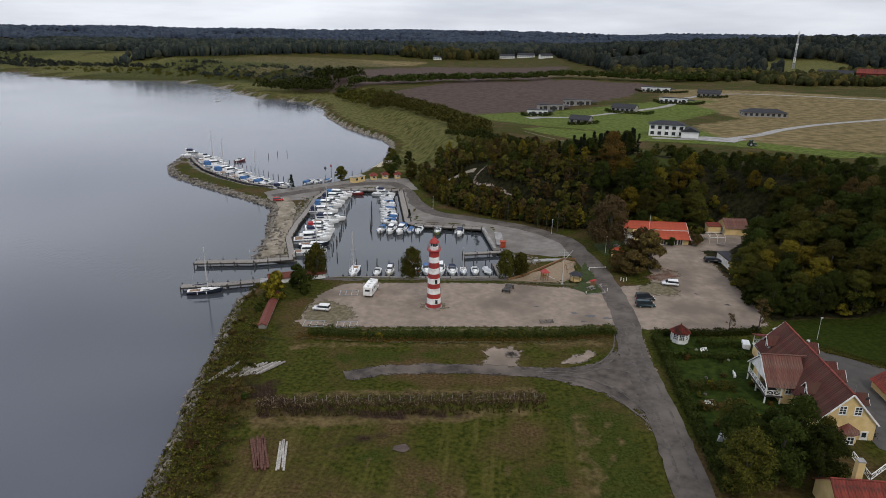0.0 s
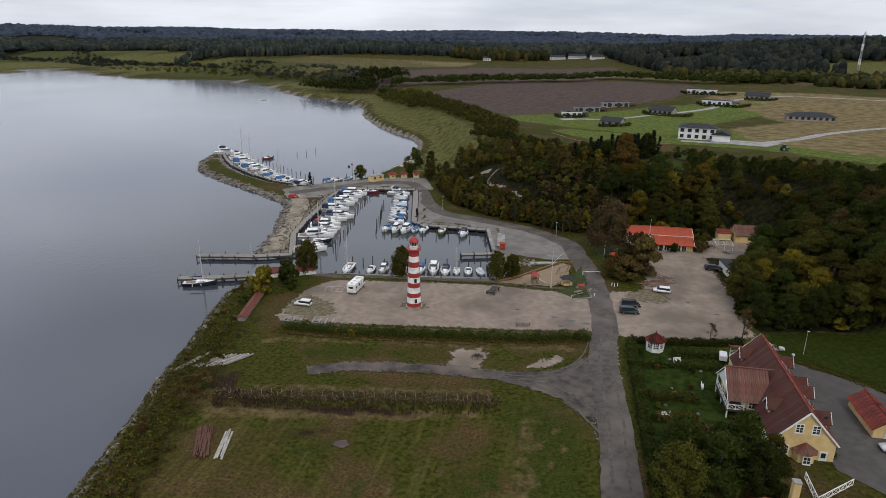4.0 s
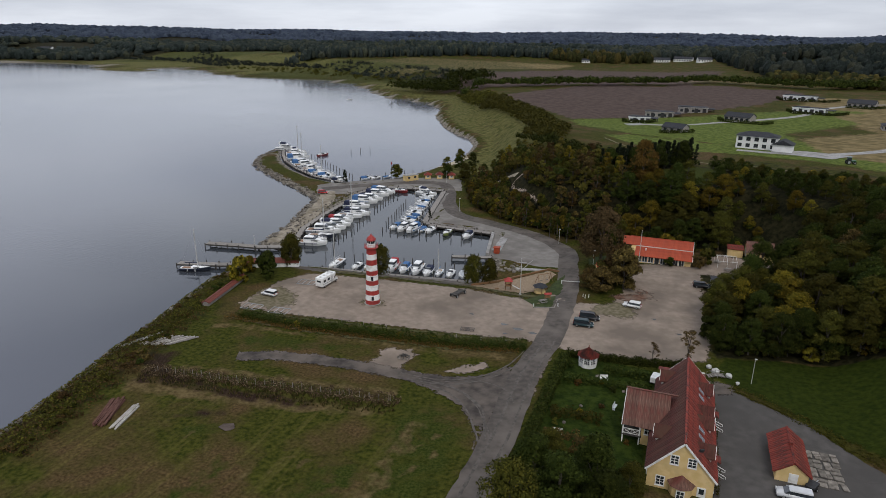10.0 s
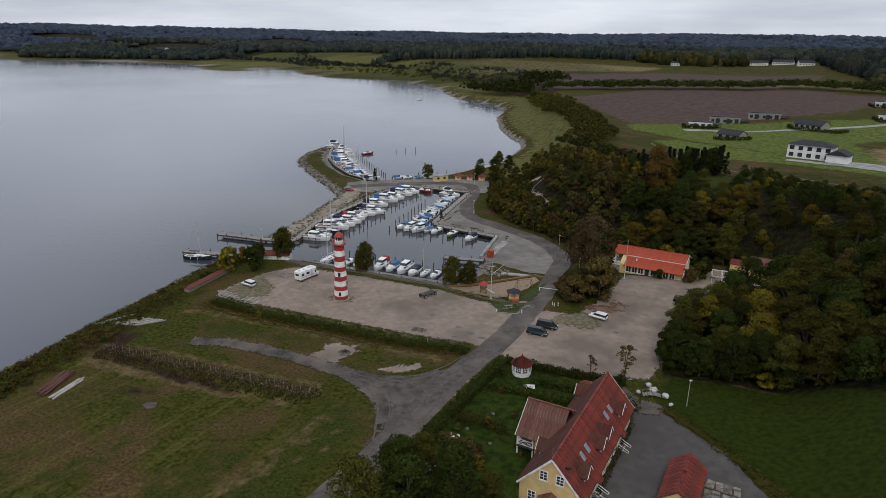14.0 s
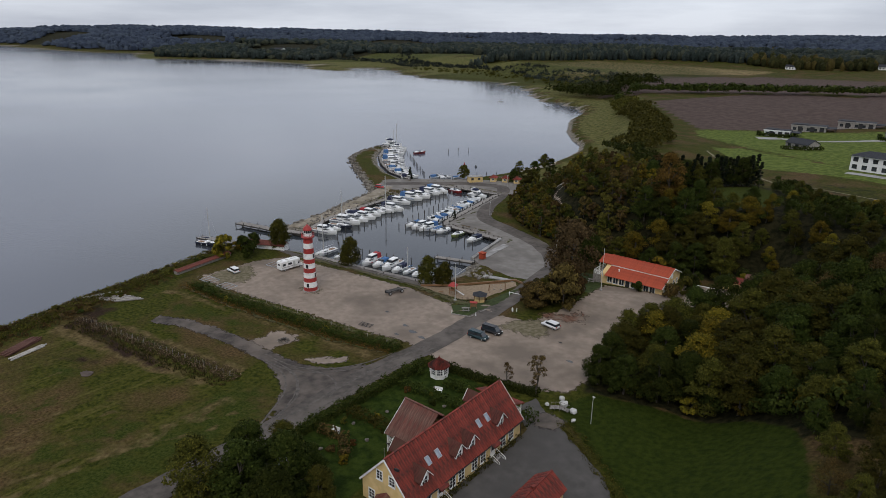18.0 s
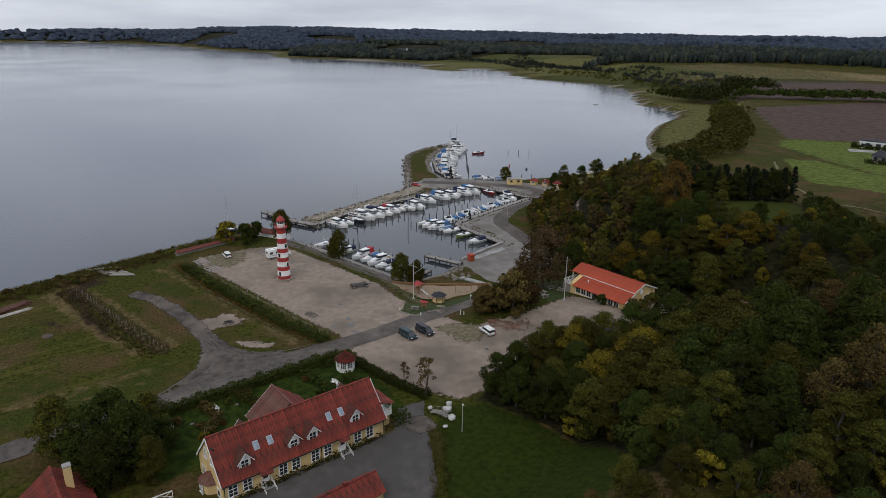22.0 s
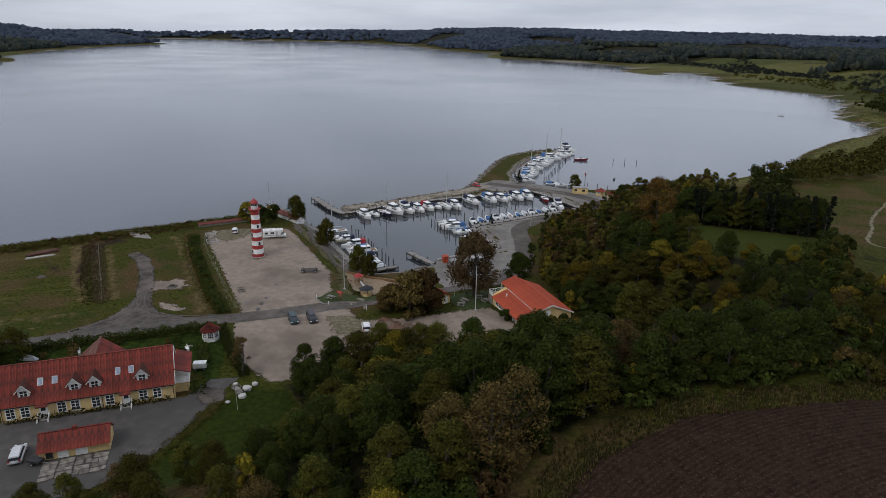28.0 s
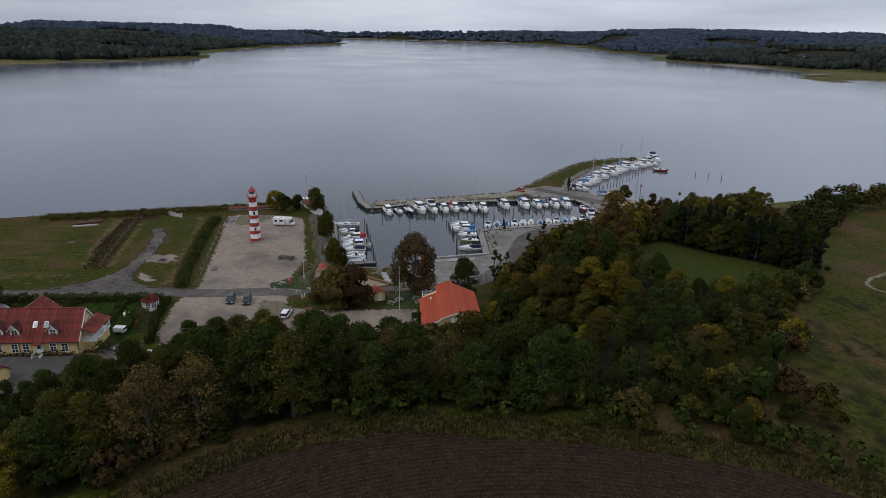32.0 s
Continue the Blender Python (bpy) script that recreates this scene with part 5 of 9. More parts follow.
# lighthouse
LH = (-15.2, 139.3)
tower = thing("lighthouse", "red and white banded round lighthouse with a red lantern roof", "lighthouse", place(*LH, H(*LH)))
cuts = [-0.3, 1.1, 2.5, 3.6, 4.95, 6.1, 7.4, 8.5, 9.9, 11.2, 12.55, 13.7]
for i, (a, b) in enumerate(zip(cuts, cuts[1:])):
    r = lambda z: 1.72 - 0.6 * z / 13.7
    part("tower_band", lathed([(r(a), a), (r(b), b)], 36), RED_BAND if i % 2 == 0 else WHITE, tower, "red painted band" if i % 2 == 0 else "white painted band", soft=False)
part("plinth", lathed([(2.0, -0.3), (2.0, 0.1), (1.8, 0.18)], 36), CONCRETE, tower)
part("gallery", lathed([(1.1, 13.7), (1.25, 13.75), (1.62, 14.0), (1.65, 14.15), (1.1, 14.2)], 36), RED_BAND, tower, "red gallery deck")
bm = bmesh.new()
for i in range(16):
    a = 2 * math.pi * i / 16
    tube(bm, (1.55 * math.cos(a), 1.55 * math.sin(a), 14.1), (1.55 * math.cos(a), 1.55 * math.sin(a), 15.0), 0.025, n=5)
for zz in (14.55, 15.0):
    for i in range(24):
        a, b = 2 * math.pi * i / 24, 2 * math.pi * (i + 1) / 24
        tube(bm, (1.55 * math.cos(a), 1.55 * math.sin(a), zz), (1.55 * math.cos(b), 1.55 * math.sin(b), zz), 0.025, n=5)
part("gallery_rail", bm, RED_BAND, tower, "red gallery railing")
part("lantern_wall", lathed([(0.98, 14.15), (0.98, 15.1)], 28), WHITE, tower, "white lantern wall")
part("lantern_glass", lathed([(0.9, 15.1), (0.9, 15.85)], 16), GLASS, tower, "dark lantern glazing")
bm = bmesh.new()
for i in range(10):
    a = 2 * math.pi * i / 10
    tube(bm, (0.93 * math.cos(a), 0.93 * math.sin(a), 15.05), (0.93 * math.cos(a), 0.93 * math.sin(a), 15.9), 0.035, n=5)
part("glazing_bar", bm, WHITE, tower)
part("lantern_roof", lathed([(1.12, 15.8), (1.15, 15.9), (0.95, 16.3), (0.6, 16.75), (0.2, 17.0), (0.12, 17.2), (0.05, 17.45)], 28), RED_BAND, tower, "red domed lantern roof")
for ang, zz in ((-62, 1.75), (-62, 6.7), (20, 4.2), (20, 9.2)):
    rr_ = 1.72 - 0.6 * zz / 13.7
    o = part("window", boxed(-0.28, 0.28, -0.06, 0.06, -0.5, 0.5), DARK, tower, "small dark slit window", at=pose(rr_ * math.cos(radians(ang)), rr_ * math.sin(radians(ang)), zz, 0, 0, ang - 90))
    part("pane", boxed(-0.2, 0.2, 0.03, 0.075, -0.42, 0.42), GLASS, o)

# north-side kiosk and beach huts
kio = thing("kiosk", "flat-roofed pale yellow kiosk on the quay", "kiosk", place(-64.6, 275.2, H(-64.6, 275.2), 57))
part("wall", boxed(-3.2, 3.2, -1.5, 1.5, -0.4, 2.5), YELLOW, kio)
part("roof", boxed(-3.4, 3.4, -1.7, 1.7, 2.5, 2.68, bevel=0.03), CONCRETE, kio)
for wx in (-1.8, 1.4):
    window(kio, pose(wx, -1.5, 1.6, 0, 0, 180), 0.9, 0.55, 1, 1, frame_mat=DARK)
for hx, hy in ((-58.7, 281.5), (-53.9, 284.0), (-48.6, 285.5)):
    hut = thing("beach_hut", "small timber hut with an orange pyramid roof", "hut", place(hx, hy, H(hx, hy), 20), group="beach huts")
    part("wall", boxed(-1.3, 1.3, -1.3, 1.3, -0.3, 2.0), YELLOW, hut)
    bm = bmesh.new()
    q = [bm.verts.new((sx * 1.9, sy * 1.9, 1.9)) for sx, sy in ((-1, -1), (1, -1), (1, 1), (-1, 1))]
    t = bm.verts.new((0, 0, 3.3))
    for i in range(4):
        bm.faces.new((q[i], q[(i + 1) % 4], t))
    bm.faces.new(q[::-1])
    part("roof", bm, TILE_OLD, hut)
    window(hut, pose(0, -1.3, 1.2, 0, 0, 180), 0.9, 0.7, 2, 1, sill=False)

# roofs at the southern edge of the plot
sh = thing("cottage", "yellow cottage with a red tiled roof and tall rendered chimney", "house", place(50.2, 76.5, 3.3))
gabled(sh, -5.5, 4.5, -3.6, 3.6, 2.8, 5.6, "x", YELLOW, TILE_OLD, over=0.4, seed=61)
part("chimney", boxed(-0.45, 0.45, -0.45, 0.45, 3.2, 7.6, bevel=0.03), YELLOW, sh, "yellow rendered chimney stack", at=pose(-1.5, 1.6, 0))
part("chimney_pot", boxed(-0.5, 0.5, -0.5, 0.5, 7.6, 7.75), CONCRETE, sh, at=pose(-1.5, 1.6, 0))

# villas on the hill
VWALL = mat("villa white", (0.68, 0.68, 0.67), (0.78, 0.78, 0.77), 0.6, 0.7)
VGREY = mat("villa grey brick", (0.24, 0.22, 0.2), (0.32, 0.3, 0.275), 1.0, 0.8)


def villa(x, y, turn, w, d, h, kind, wall, label):
    v = thing("villa", label, "house", place(x, y, H(x, y), turn), group="villas on the hill")
    if kind == "flat":
        part("wall", boxed(-w / 2, w / 2, -d / 2, d / 2, -1.5, h), wall, v)
        part("roof", boxed(-w / 2 - 0.4, w / 2 + 0.4, -d / 2 - 0.4, d / 2 + 0.4, h, h + 0.35, bevel=0.04), SLATE, v, "flat dark roof")
        part("upper_block", boxed(-w / 2 + 1, -w / 2 + w * 0.45, -d / 2 + 1.0, d / 2 - 1, h + 0.3, h + 0.75), SLATE, v)
        part("parapet", boxed(-w / 2 - 0.42, w / 2 + 0.42, -d / 2 - 0.44, -d / 2 - 0.4, h - 0.3, h + 0.36), wall, v)
        part("carport", boxed(w / 2, w / 2 + 5, -d / 2 + 1, d / 2, 2.5, 2.8), SLATE, v, "dark flat carport roof")
        for px in (w / 2 + 4.7,):
            for py in (-d / 2 + 1.3, d / 2 - 0.3):
                part("post", boxed(px - 0.1, px + 0.1, py - 0.1, py + 0.1, -1, 2.5), DARK, v)
        for px in (-0.3, 0.05, 0.32):
            part("panel", boxed(w * px, w * px + 2.2, -d / 2 - 0.07, -d / 2 - 0.02, 0.0, h - 0.35), DARK, v, "tall dark glazed panel")
    elif kind == "gable":
        gabled(v, -w / 2, w / 2, -d / 2, d / 2, h, h + d * 0.24, "x", wall, SLATE, over=0.5, sheet=2.5, seed=int(abs(x)), z0=-1.5)
    else:
        part("wall", boxed(-w / 2, w / 2, -d / 2, d / 2, -1.5, h), wall, v)
        bm = bmesh.new()
        o = 0.6
        e = [bm.verts.new(c) for c in ((-w / 2 - o, -d / 2 - o, h), (w / 2 + o, -d / 2 - o, h), (w / 2 + o, d / 2 + o, h), (-w / 2 - o, d / 2 + o, h))]
        r = [bm.verts.new((-w / 2 + d * 0.5, 0, h + d * 0.2)), bm.verts.new((w / 2 - d * 0.5, 0, h + d * 0.2))]
        for f in ((e[0], e[1], r[1], r[0]), (e[1], e[2], r[1]), (e[2], e[3], r[0], r[1]), (e[3], e[0], r[0]), e[::-1]):
            bm.faces.new(f)
        part("roof", bm, SLATE, v, "dark hipped roof")
    k = max(2, int(w / 3.2))
    storeys = 2 if h > 4.5 else 1
    for s in range(storeys):
        for i in range(k):
            window(v, pose(-w / 2 + w * (i + 0.5) / k, -d / 2, 1.5 + s * 2.8, 0, 0, 180), 1.5, 1.4, 2, 1, sill=False, frame_mat=DARK)
        for i in range(2):
            window(v, pose(-w / 2, -d / 4 + i * d / 2, 1.5 + s * 2.8, 0, 0, 90), 1.3, 1.3, 2, 1, sill=False, frame_mat=DARK)
    return v


va = villa(81, 338, -12, 17, 9, 5.6, "hip", VWALL, "two-storey white villa with a dark hipped roof")
part("side_wing", boxed(-4, 4, -4, 4, -1.5, 3.2), VWALL, va, at=pose(11.0, -3.2, 0))
part("side_wing_roof", prismed([(-4.5, -4.6, 3.2), (4.5, -4.6, 3.2), (0, -4.6, 5.2)], (0, 9.2, 0)), SLATE, va, at=pose(11.0, -3.2, 0))
villa(20.5, 450, 3, 13, 9, 3.2, "flat", VWALL, "low white villa with a flat dark roof")
villa(31, 478, 5, 18, 10, 3.4, "flat", VGREY, "grey brick villa with flat roofs")
villa(52, 500, 5, 19, 10, 3.4, "flat", VGREY, "long grey brick villa with flat roofs")
villa(44, 393, -25, 12, 8, 2.8, "gable", VGREY, "grey brick bungalow with a dark gable roof")
villa(80, 456, -28, 16, 9, 2.9, "gable", VGREY, "grey brick bungalow with a dark gable roof")
villa(127, 518, -20, 20, 9, 3.4, "flat", VWALL, "long white villa behind a clipped hedge")
villa(132, 606, -15, 24, 10, 3.6, "flat", VWALL, "long white villa behind a clipped hedge")
villa(168, 570, -22, 18, 10, 3.0, "gable", VGREY, "grey bungalow with a dark gable roof")
villa(168, 448, -6, 27, 11, 2.8, "hip", VGREY, "wide bungalow with a dark hipped roof")
for q, wid in (([(72, 327), (100, 326), (128, 345), (152, 372), (205, 420), (300, 480)], 5), ([(24, 437), (45, 430), (66, 441), (96, 470), (120, 500), (150, 560), (210, 600), (330, 560)], 5), ([(24, 437), (14, 432)], 9)):
    ribbon("lane", q, wid, 0.12, CONCRETE, "pale gravel lane between the villas", "lane", step=5)
drape("forecourt", [(88, 324), (108, 318), (118, 330), (100, 336), (86, 331)], 0.16, CONCRETE, "pale paved forecourt of a villa", "forecourt")

# ---- trees, hedges and scrub ----
def leaf_mat(name, a, b, c, rough_relief=0.0):
    """Foliage: every leaf clump takes its own tint between three, shifted a little from tree to tree."""
    m = bpy.data.materials.new(name)
    m.use_nodes = True
    n, l = m.node_tree.nodes, m.node_tree.links
    bs = n["Principled BSDF"]
    ge, rp, oi, hs, mr, mh = (n.new("ShaderNode" + k) for k in ("NewGeometry", "ValToRGB", "ObjectInfo", "HueSaturation", "MapRange", "MapRange"))
    e = rp.color_ramp.elements
    e[0].position, e[0].color = 0.1, (*a, 1)
    e[1].position, e[1].color = 0.9, (*c, 1)
    k = e.new(0.6)
    k.color = (*b, 1)
    l.new(ge.outputs["Random Per Island"], rp.inputs["Fac"])
    mr.inputs["To Min"].default_value, mr.inputs["To Max"].default_value = 0.7, 1.4
    mh.inputs["To Min"].default_value, mh.inputs["To Max"].default_value = 0.488, 0.517
    l.new(oi.outputs["Random"], mr.inputs["Value"])
    l.new(oi.outputs["Random"], mh.inputs["Value"])
    l.new(mr.outputs["Result"], hs.inputs["Value"])
    l.new(mh.outputs["Result"], hs.inputs["Hue"])
    l.new(rp.outputs["Color"], hs.inputs["Color"])
    col = hs.outputs["Color"]
    if rough_relief:
        co, no, vr, sc, bu = (n.new("ShaderNode" + k) for k in ("TexCoord", "TexNoise", "MapRange", "VectorMath", "Bump"))
        no.inputs["Scale"].default_value, no.inputs["Detail"].default_value, no.inputs["Roughness"].default_value = 0.32, 6.0, 0.7
        l.new(co.outputs["Object"], no.inputs["Vector"])
        vr.inputs["From Min"].default_value, vr.inputs["From Max"].default_value = 0.3, 0.7
        vr.inputs["To Min"].default_value, vr.inputs["To Max"].default_value = 1 - rough_relief, 1 + rough_relief
        l.new(no.outputs["Fac"], vr.inputs["Value"])
        sc.operation = "SCALE"
        l.new(col, sc.inputs[0])
        l.new(vr.outputs["Result"], sc.inputs["Scale"])
        col = sc.outputs["Vector"]
        bu.inputs["Distance"].default_value = 2.5
        l.new(no.outputs["Fac"], bu.inputs["Height"])
        l.new(bu.outputs["Normal"], bs.inputs["Normal"])
    else:
        tr, mx, out = n.new("ShaderNodeBsdfTranslucent"), n.new("ShaderNodeMixShader"), n["Material Output"]
        mx.inputs["Fac"].default_value = 0.15
        l.new(col, tr.inputs["Color"])
        l.new(bs.outputs["BSDF"], mx.inputs[1])
        l.new(tr.outputs["BSDF"], mx.inputs[2])
        l.new(mx.outputs["Shader"], out.inputs["Surface"])
    l.new(col, bs.inputs["Base Color"])
    bs.inputs["Roughness"].default_value, bs.inputs["Specular IOR Level"].default_value = 0.9, 0.06
    return m


# distance haze is painted into these leaf colours as a bluish tint
LEAF_FAR_HAZE = leaf_mat("haze tinted distant woods", (0.016, 0.022, 0.019), (0.025, 0.032, 0.028), (0.042, 0.045, 0.03), 0.5)
LEAF_WOODS = leaf_mat("woods in autumn leaf", (0.022, 0.024, 0.008), (0.034, 0.035, 0.011), (0.07, 0.055, 0.016), 0.5)
LEAF_BIRCH = leaf_mat("rusty birch leaves", (0.062, 0.045, 0.02), (0.098, 0.07, 0.031), (0.15, 0.106, 0.046))
LEAF_DEAD = leaf_mat("dead brown brushwood", (0.036, 0.022, 0.013), (0.07, 0.043, 0.026), (0.15, 0.108, 0.072))
LEAF_YOUNG = leaf_mat("pale olive leaves", (0.0522, 0.049, 0.0108), (0.0841, 0.0728, 0.0156), (0.1334, 0.1036, 0.0216))
LEAF_GREEN = leaf_mat("dark green leaves", (0.0169, 0.0234, 0.00432), (0.0273, 0.03575, 0.00624), (0.0468, 0.0559, 0.0102))
LEAF_OLIVE = leaf_mat("olive leaves", (0.0322, 0.03308, 0.00624), (0.0511, 0.0486, 0.00864), (0.084, 0.07155, 0.0126))
LEAF_YELLOW = leaf_mat("yellowing leaves", (0.06, 0.0516, 0.0075), (0.1063, 0.0828, 0.0105), (0.1875, 0.1296, 0.0135))
LEAF_RUST = leaf_mat("rust brown leaves", (0.05, 0.027, 0.008), (0.085, 0.044, 0.012), (0.125, 0.066, 0.017))
LEAF_BROWN = leaf_mat("sparse brown leaves", (0.0425, 0.0288, 0.01045), (0.0725, 0.048, 0.01705), (0.1187, 0.0768, 0.0242))
NEEDLE = leaf_mat("conifer needles", (0.0084, 0.0119, 0.0070), (0.0125, 0.0170, 0.0085), (0.019, 0.0234, 0.0115))
GRASS_DRY = leaf_mat("dry grass", (0.026, 0.028, 0.008), (0.05, 0.044, 0.014), (0.13, 0.09, 0.04))


def cards(centres, normals, sizes, rnd, soft=None):
    """Ragged three-cornered leaf clumps, as vertex and face arrays and the normals that round them off."""
    k = len(centres)
    a = rnd.normal(size=(k, 3))
    u = np.cross(normals, a)
    u /= np.linalg.norm(u, axis=1)[:, None] + 1e-9
    v = np.cross(normals, u)
    s = sizes[:, None]
    j = rnd.uniform(0.7, 1.3, (3, k, 1))
    p = np.stack([centres - (u * 0.58 + v * 0.35) * s * j[0], centres + (u * 0.58 - v * 0.35) * s * j[1], centres + v * s * 0.68 * j[2] + normals * s * 0.1], 1)
    soft = normals if soft is None else soft
    n = normals * 0.45 + soft + rnd.normal(scale=0.16, size=(k, 3))
    n /= np.linalg.norm(n, axis=1)[:, None] + 1e-9
    g = np.cross(p[:, 1] - p[:, 0], p[:, 2] - p[:, 0])
    back = (g * n).sum(1) < 0
    p[back] = p[back][:, [0, 2, 1]]
    return p.reshape(-1, 3), np.arange(3 * k).reshape(-1, 3), np.repeat(n, 3, 0)


def np_mesh(name, p, f, material, normals=None):
    me = bpy.data.meshes.new(name)
    me.vertices.add(len(p))
    me.vertices.foreach_set("co", np.asarray(p, np.float32).ravel())
    k = f.shape[1]
    me.loops.add(f.size)
    me.loops.foreach_set("vertex_index", f.ravel().astype(np.int32))
    me.polygons.add(len(f))
    me.polygons.foreach_set("loop_start", np.arange(0, f.size, k, dtype=np.int32))
    me.update(calc_edges=True)
    if normals is not None:
        me.normals_split_custom_set_from_vertices(normals.tolist())
    me.materials.append(material)
    return me


def crown(seed, radius, low, high, leaves, size, lumps=18, droop=0.0, cone=False, gap=0.0):
    """Leaf clumps on the shells of many lumps inside a crown outline."""
    rnd = np.random.default_rng(seed)
    cs, rs = [], []
    for i in range(lumps):
        h = rnd.uniform(0.06, 0.96)
        wide = (1 - h) * 0.95 + 0.05 if cone else math.sin(math.pi * min(1, h * 0.82 + 0.16)) ** 0.7
        a, q = rnd.uniform(0, 2 * math.pi), math.sqrt(rnd.uniform(0.15, 1))
        r = radius * (0.2 if cone else rnd.uniform(0.17, 0.36))
        q = q * max(0, radius * wide - r * 0.6)
        cs.append((q * math.cos(a), q * math.sin(a), low + h * (high - low)))
        rs.append(r)
    cs, rs = np.array(cs), np.array(rs)
    w = rs ** 2 / (rs ** 2).sum()
    pick = rnd.choice(lumps, leaves, p=w)
    d = rnd.normal(size=(leaves, 3))
    d[:, 2] = np.where(d[:, 2] < -0.3, -d[:, 2] * 0.6, d[:, 2])
    d /= np.linalg.norm(d, axis=1)[:, None]
    rad = rs[pick] * rnd.uniform(0.55, 1.12, leaves)
    c = cs[pick] + d * rad[:, None] * np.array([1, 1, 0.85])
    c[:, 2] -= droop * rnd.uniform(0, 1, leaves) ** 2 * (high - low) * (np.hypot(c[:, 0], c[:, 1]) / radius)
    c[:, 2] = np.maximum(c[:, 2], 0.25)
    nrm = d * 0.7 + np.array([0, 0, 0.35]) + rnd.normal(scale=0.5, size=(leaves, 3))
    nrm /= np.linalg.norm(nrm, axis=1)[:, None]
    if droop:
        nrm[:, 2] *= 0.3
        nrm /= np.linalg.norm(nrm, axis=1)[:, None]
    mid = np.array([0, 0, low + 0.35 * (high - low)])
    out = (c - mid) / np.array([radius, radius, high - low])
    out /= np.linalg.norm(out, axis=1)[:, None] + 1e-9
    return cards(c, nrm, size * rnd.uniform(0.6, 1.35, leaves), rnd, d * 0.8 + out * 0.6), cs


def trunk_mesh(seed, height_, r, lumps, low, limbs=7):
    rnd = random.Random(seed)
    bm = bmesh.new()
    top, pts = Vector((0, 0, 0)), [Vector((0, 0, -0.4))]
    k = 5
    for i in range(1, k + 1):
        pts.append(Vector((rnd.uniform(-0.25, 0.25) * i / k * 2, rnd.uniform(-0.25, 0.25) * i / k * 2, height_ * i / k)))
    for i in range(k):
        tube(bm, pts[i], pts[i + 1], r * (1 - i / k * 0.85), r * (1 - (i + 1) / k * 0.85), 7, caps=False)
    for c in list(lumps)[:limbs]:
        z = max(low * 0.7, c[2] * 0.6)
        i = min(k - 1, int(z / height_ * k))
        a = pts[i].lerp(pts[i + 1], min(1, z / height_ * k - i))
        mid = a.lerp(Vector(c), 0.5) + Vector((0, 0, 0.5))
        rr = r * 0.4
        tube(bm, a, mid, rr, rr * 0.6, 5, caps=False)
        tube(bm, mid, Vector(c), rr * 0.6, rr * 0.15, 5, caps=False)
        for j in range(3):
            e = Vector(c) + Vector((rnd.uniform(-1, 1), rnd.uniform(-1, 1), rnd.uniform(0, 1.3)))
            tube(bm, mid.lerp(Vector(c), 0.5), e, rr * 0.25, rr * 0.06, 4, caps=False)
    return mesh_of("trunk", bm, BARK)


def species(name, label, category, seed, radius, low, high, leaves, size, material, **k):
    (p, f, nv), cs = crown(seed, radius, low, high, leaves, size, **k)
    return dict(name=name, label=label, category=category, crown=np_mesh("crown", p, f, material, nv), trunk=trunk_mesh(seed, high * 0.86, 0.03 * high * 0.8, cs, low))


def plant(sp, x, y, turn, scale, group="", label="", tall=1.0, z=None):
    o = thing(sp["name"], label or sp["label"], sp["category"], Matrix.LocRotScale((x, y, (H(x, y) if z is None else z) - 0.1), Euler((0, 0, turn)), (scale, scale, scale * tall)), group=group)
    for nm in ("trunk", "crown"):
        c = new(nm, sp[nm])
        c.parent = o
    return o


BROAD = []
for i, (m, lab) in enumerate(((LEAF_GREEN, "dense dark green broadleaf tree in the wood"), (LEAF_GREEN, "tall dark green broadleaf tree in the wood"), (LEAF_OLIVE, "olive green broadleaf tree turning for autumn"), (LEAF_OLIVE, "spreading olive green broadleaf tree"), (LEAF_YELLOW, "yellowing broadleaf tree among darker trees"), (LEAF_BROWN, "thin brownish tree nearly bare of leaves"), (LEAF_GREEN, "round-headed dark green broadleaf tree"), (LEAF_RUST, "rust brown autumn tree"))):
    few = m is LEAF_BROWN
    BROAD.append(species("tree", lab, "tree", 100 + i, 4.9 + 0.3 * (i % 3), 0.5, 12.5 + (i % 4), 4600 if few else 8600, 0.28 if few else 0.325, m, lumps=58 + i))
BIRCH = species("birch_tree", "tall weeping birch with thin rusty brown foliage", "tree", 201, 5.6, 2.0, 15.5, 10500, 0.35, LEAF_BIRCH, lumps=50, droop=0.22)
WILLOW = species("willow_tree", "small weeping willow with dark hanging foliage", "tree", 202, 3.1, 1.0, 7.6, 5200, 0.28, LEAF_OLIVE, lumps=44, droop=0.4)
WILLOW_Y = species("willow_tree", "small weeping tree with olive hanging foliage", "tree", 203, 2.6, 0.9, 6.2, 3600, 0.31, LEAF_OLIVE, lumps=36, droop=0.3)
SPRUCE = species("spruce_tree", "small dark spruce by the quay", "tree", 204, 1.7, 0.3, 7.0, 2400, 0.28, NEEDLE, lumps=26, cone=True)
BIGBUSH = [species("shrub", lab, "shrub", 310 + i, 3.7, 0.2, 6.4, 5600, 0.32, m, lumps=36) for i, (m, lab) in enumerate(((LEAF_BROWN, "large brown autumn shrub beside the drive"), (LEAF_OLIVE, "large olive green shrub beside the drive")))]
FIR = species("fir_tree", "tall dark conifer beside the meadow", "tree", 208, 3.2, 0.3, 14.0, 3800, 0.46, NEEDLE, lumps=34, cone=True)
POPLAR = species("poplar_tree", "slender upright dark green poplar", "tree", 205, 1.6, 0.6, 12.0, 2600, 0.33, LEAF_GREEN, lumps=20)
BARE = species("young_birch", "thin young birch nearly bare of leaves", "tree", 206, 2.0, 1.5, 8.0, 900, 0.2, LEAF_BROWN, lumps=14)
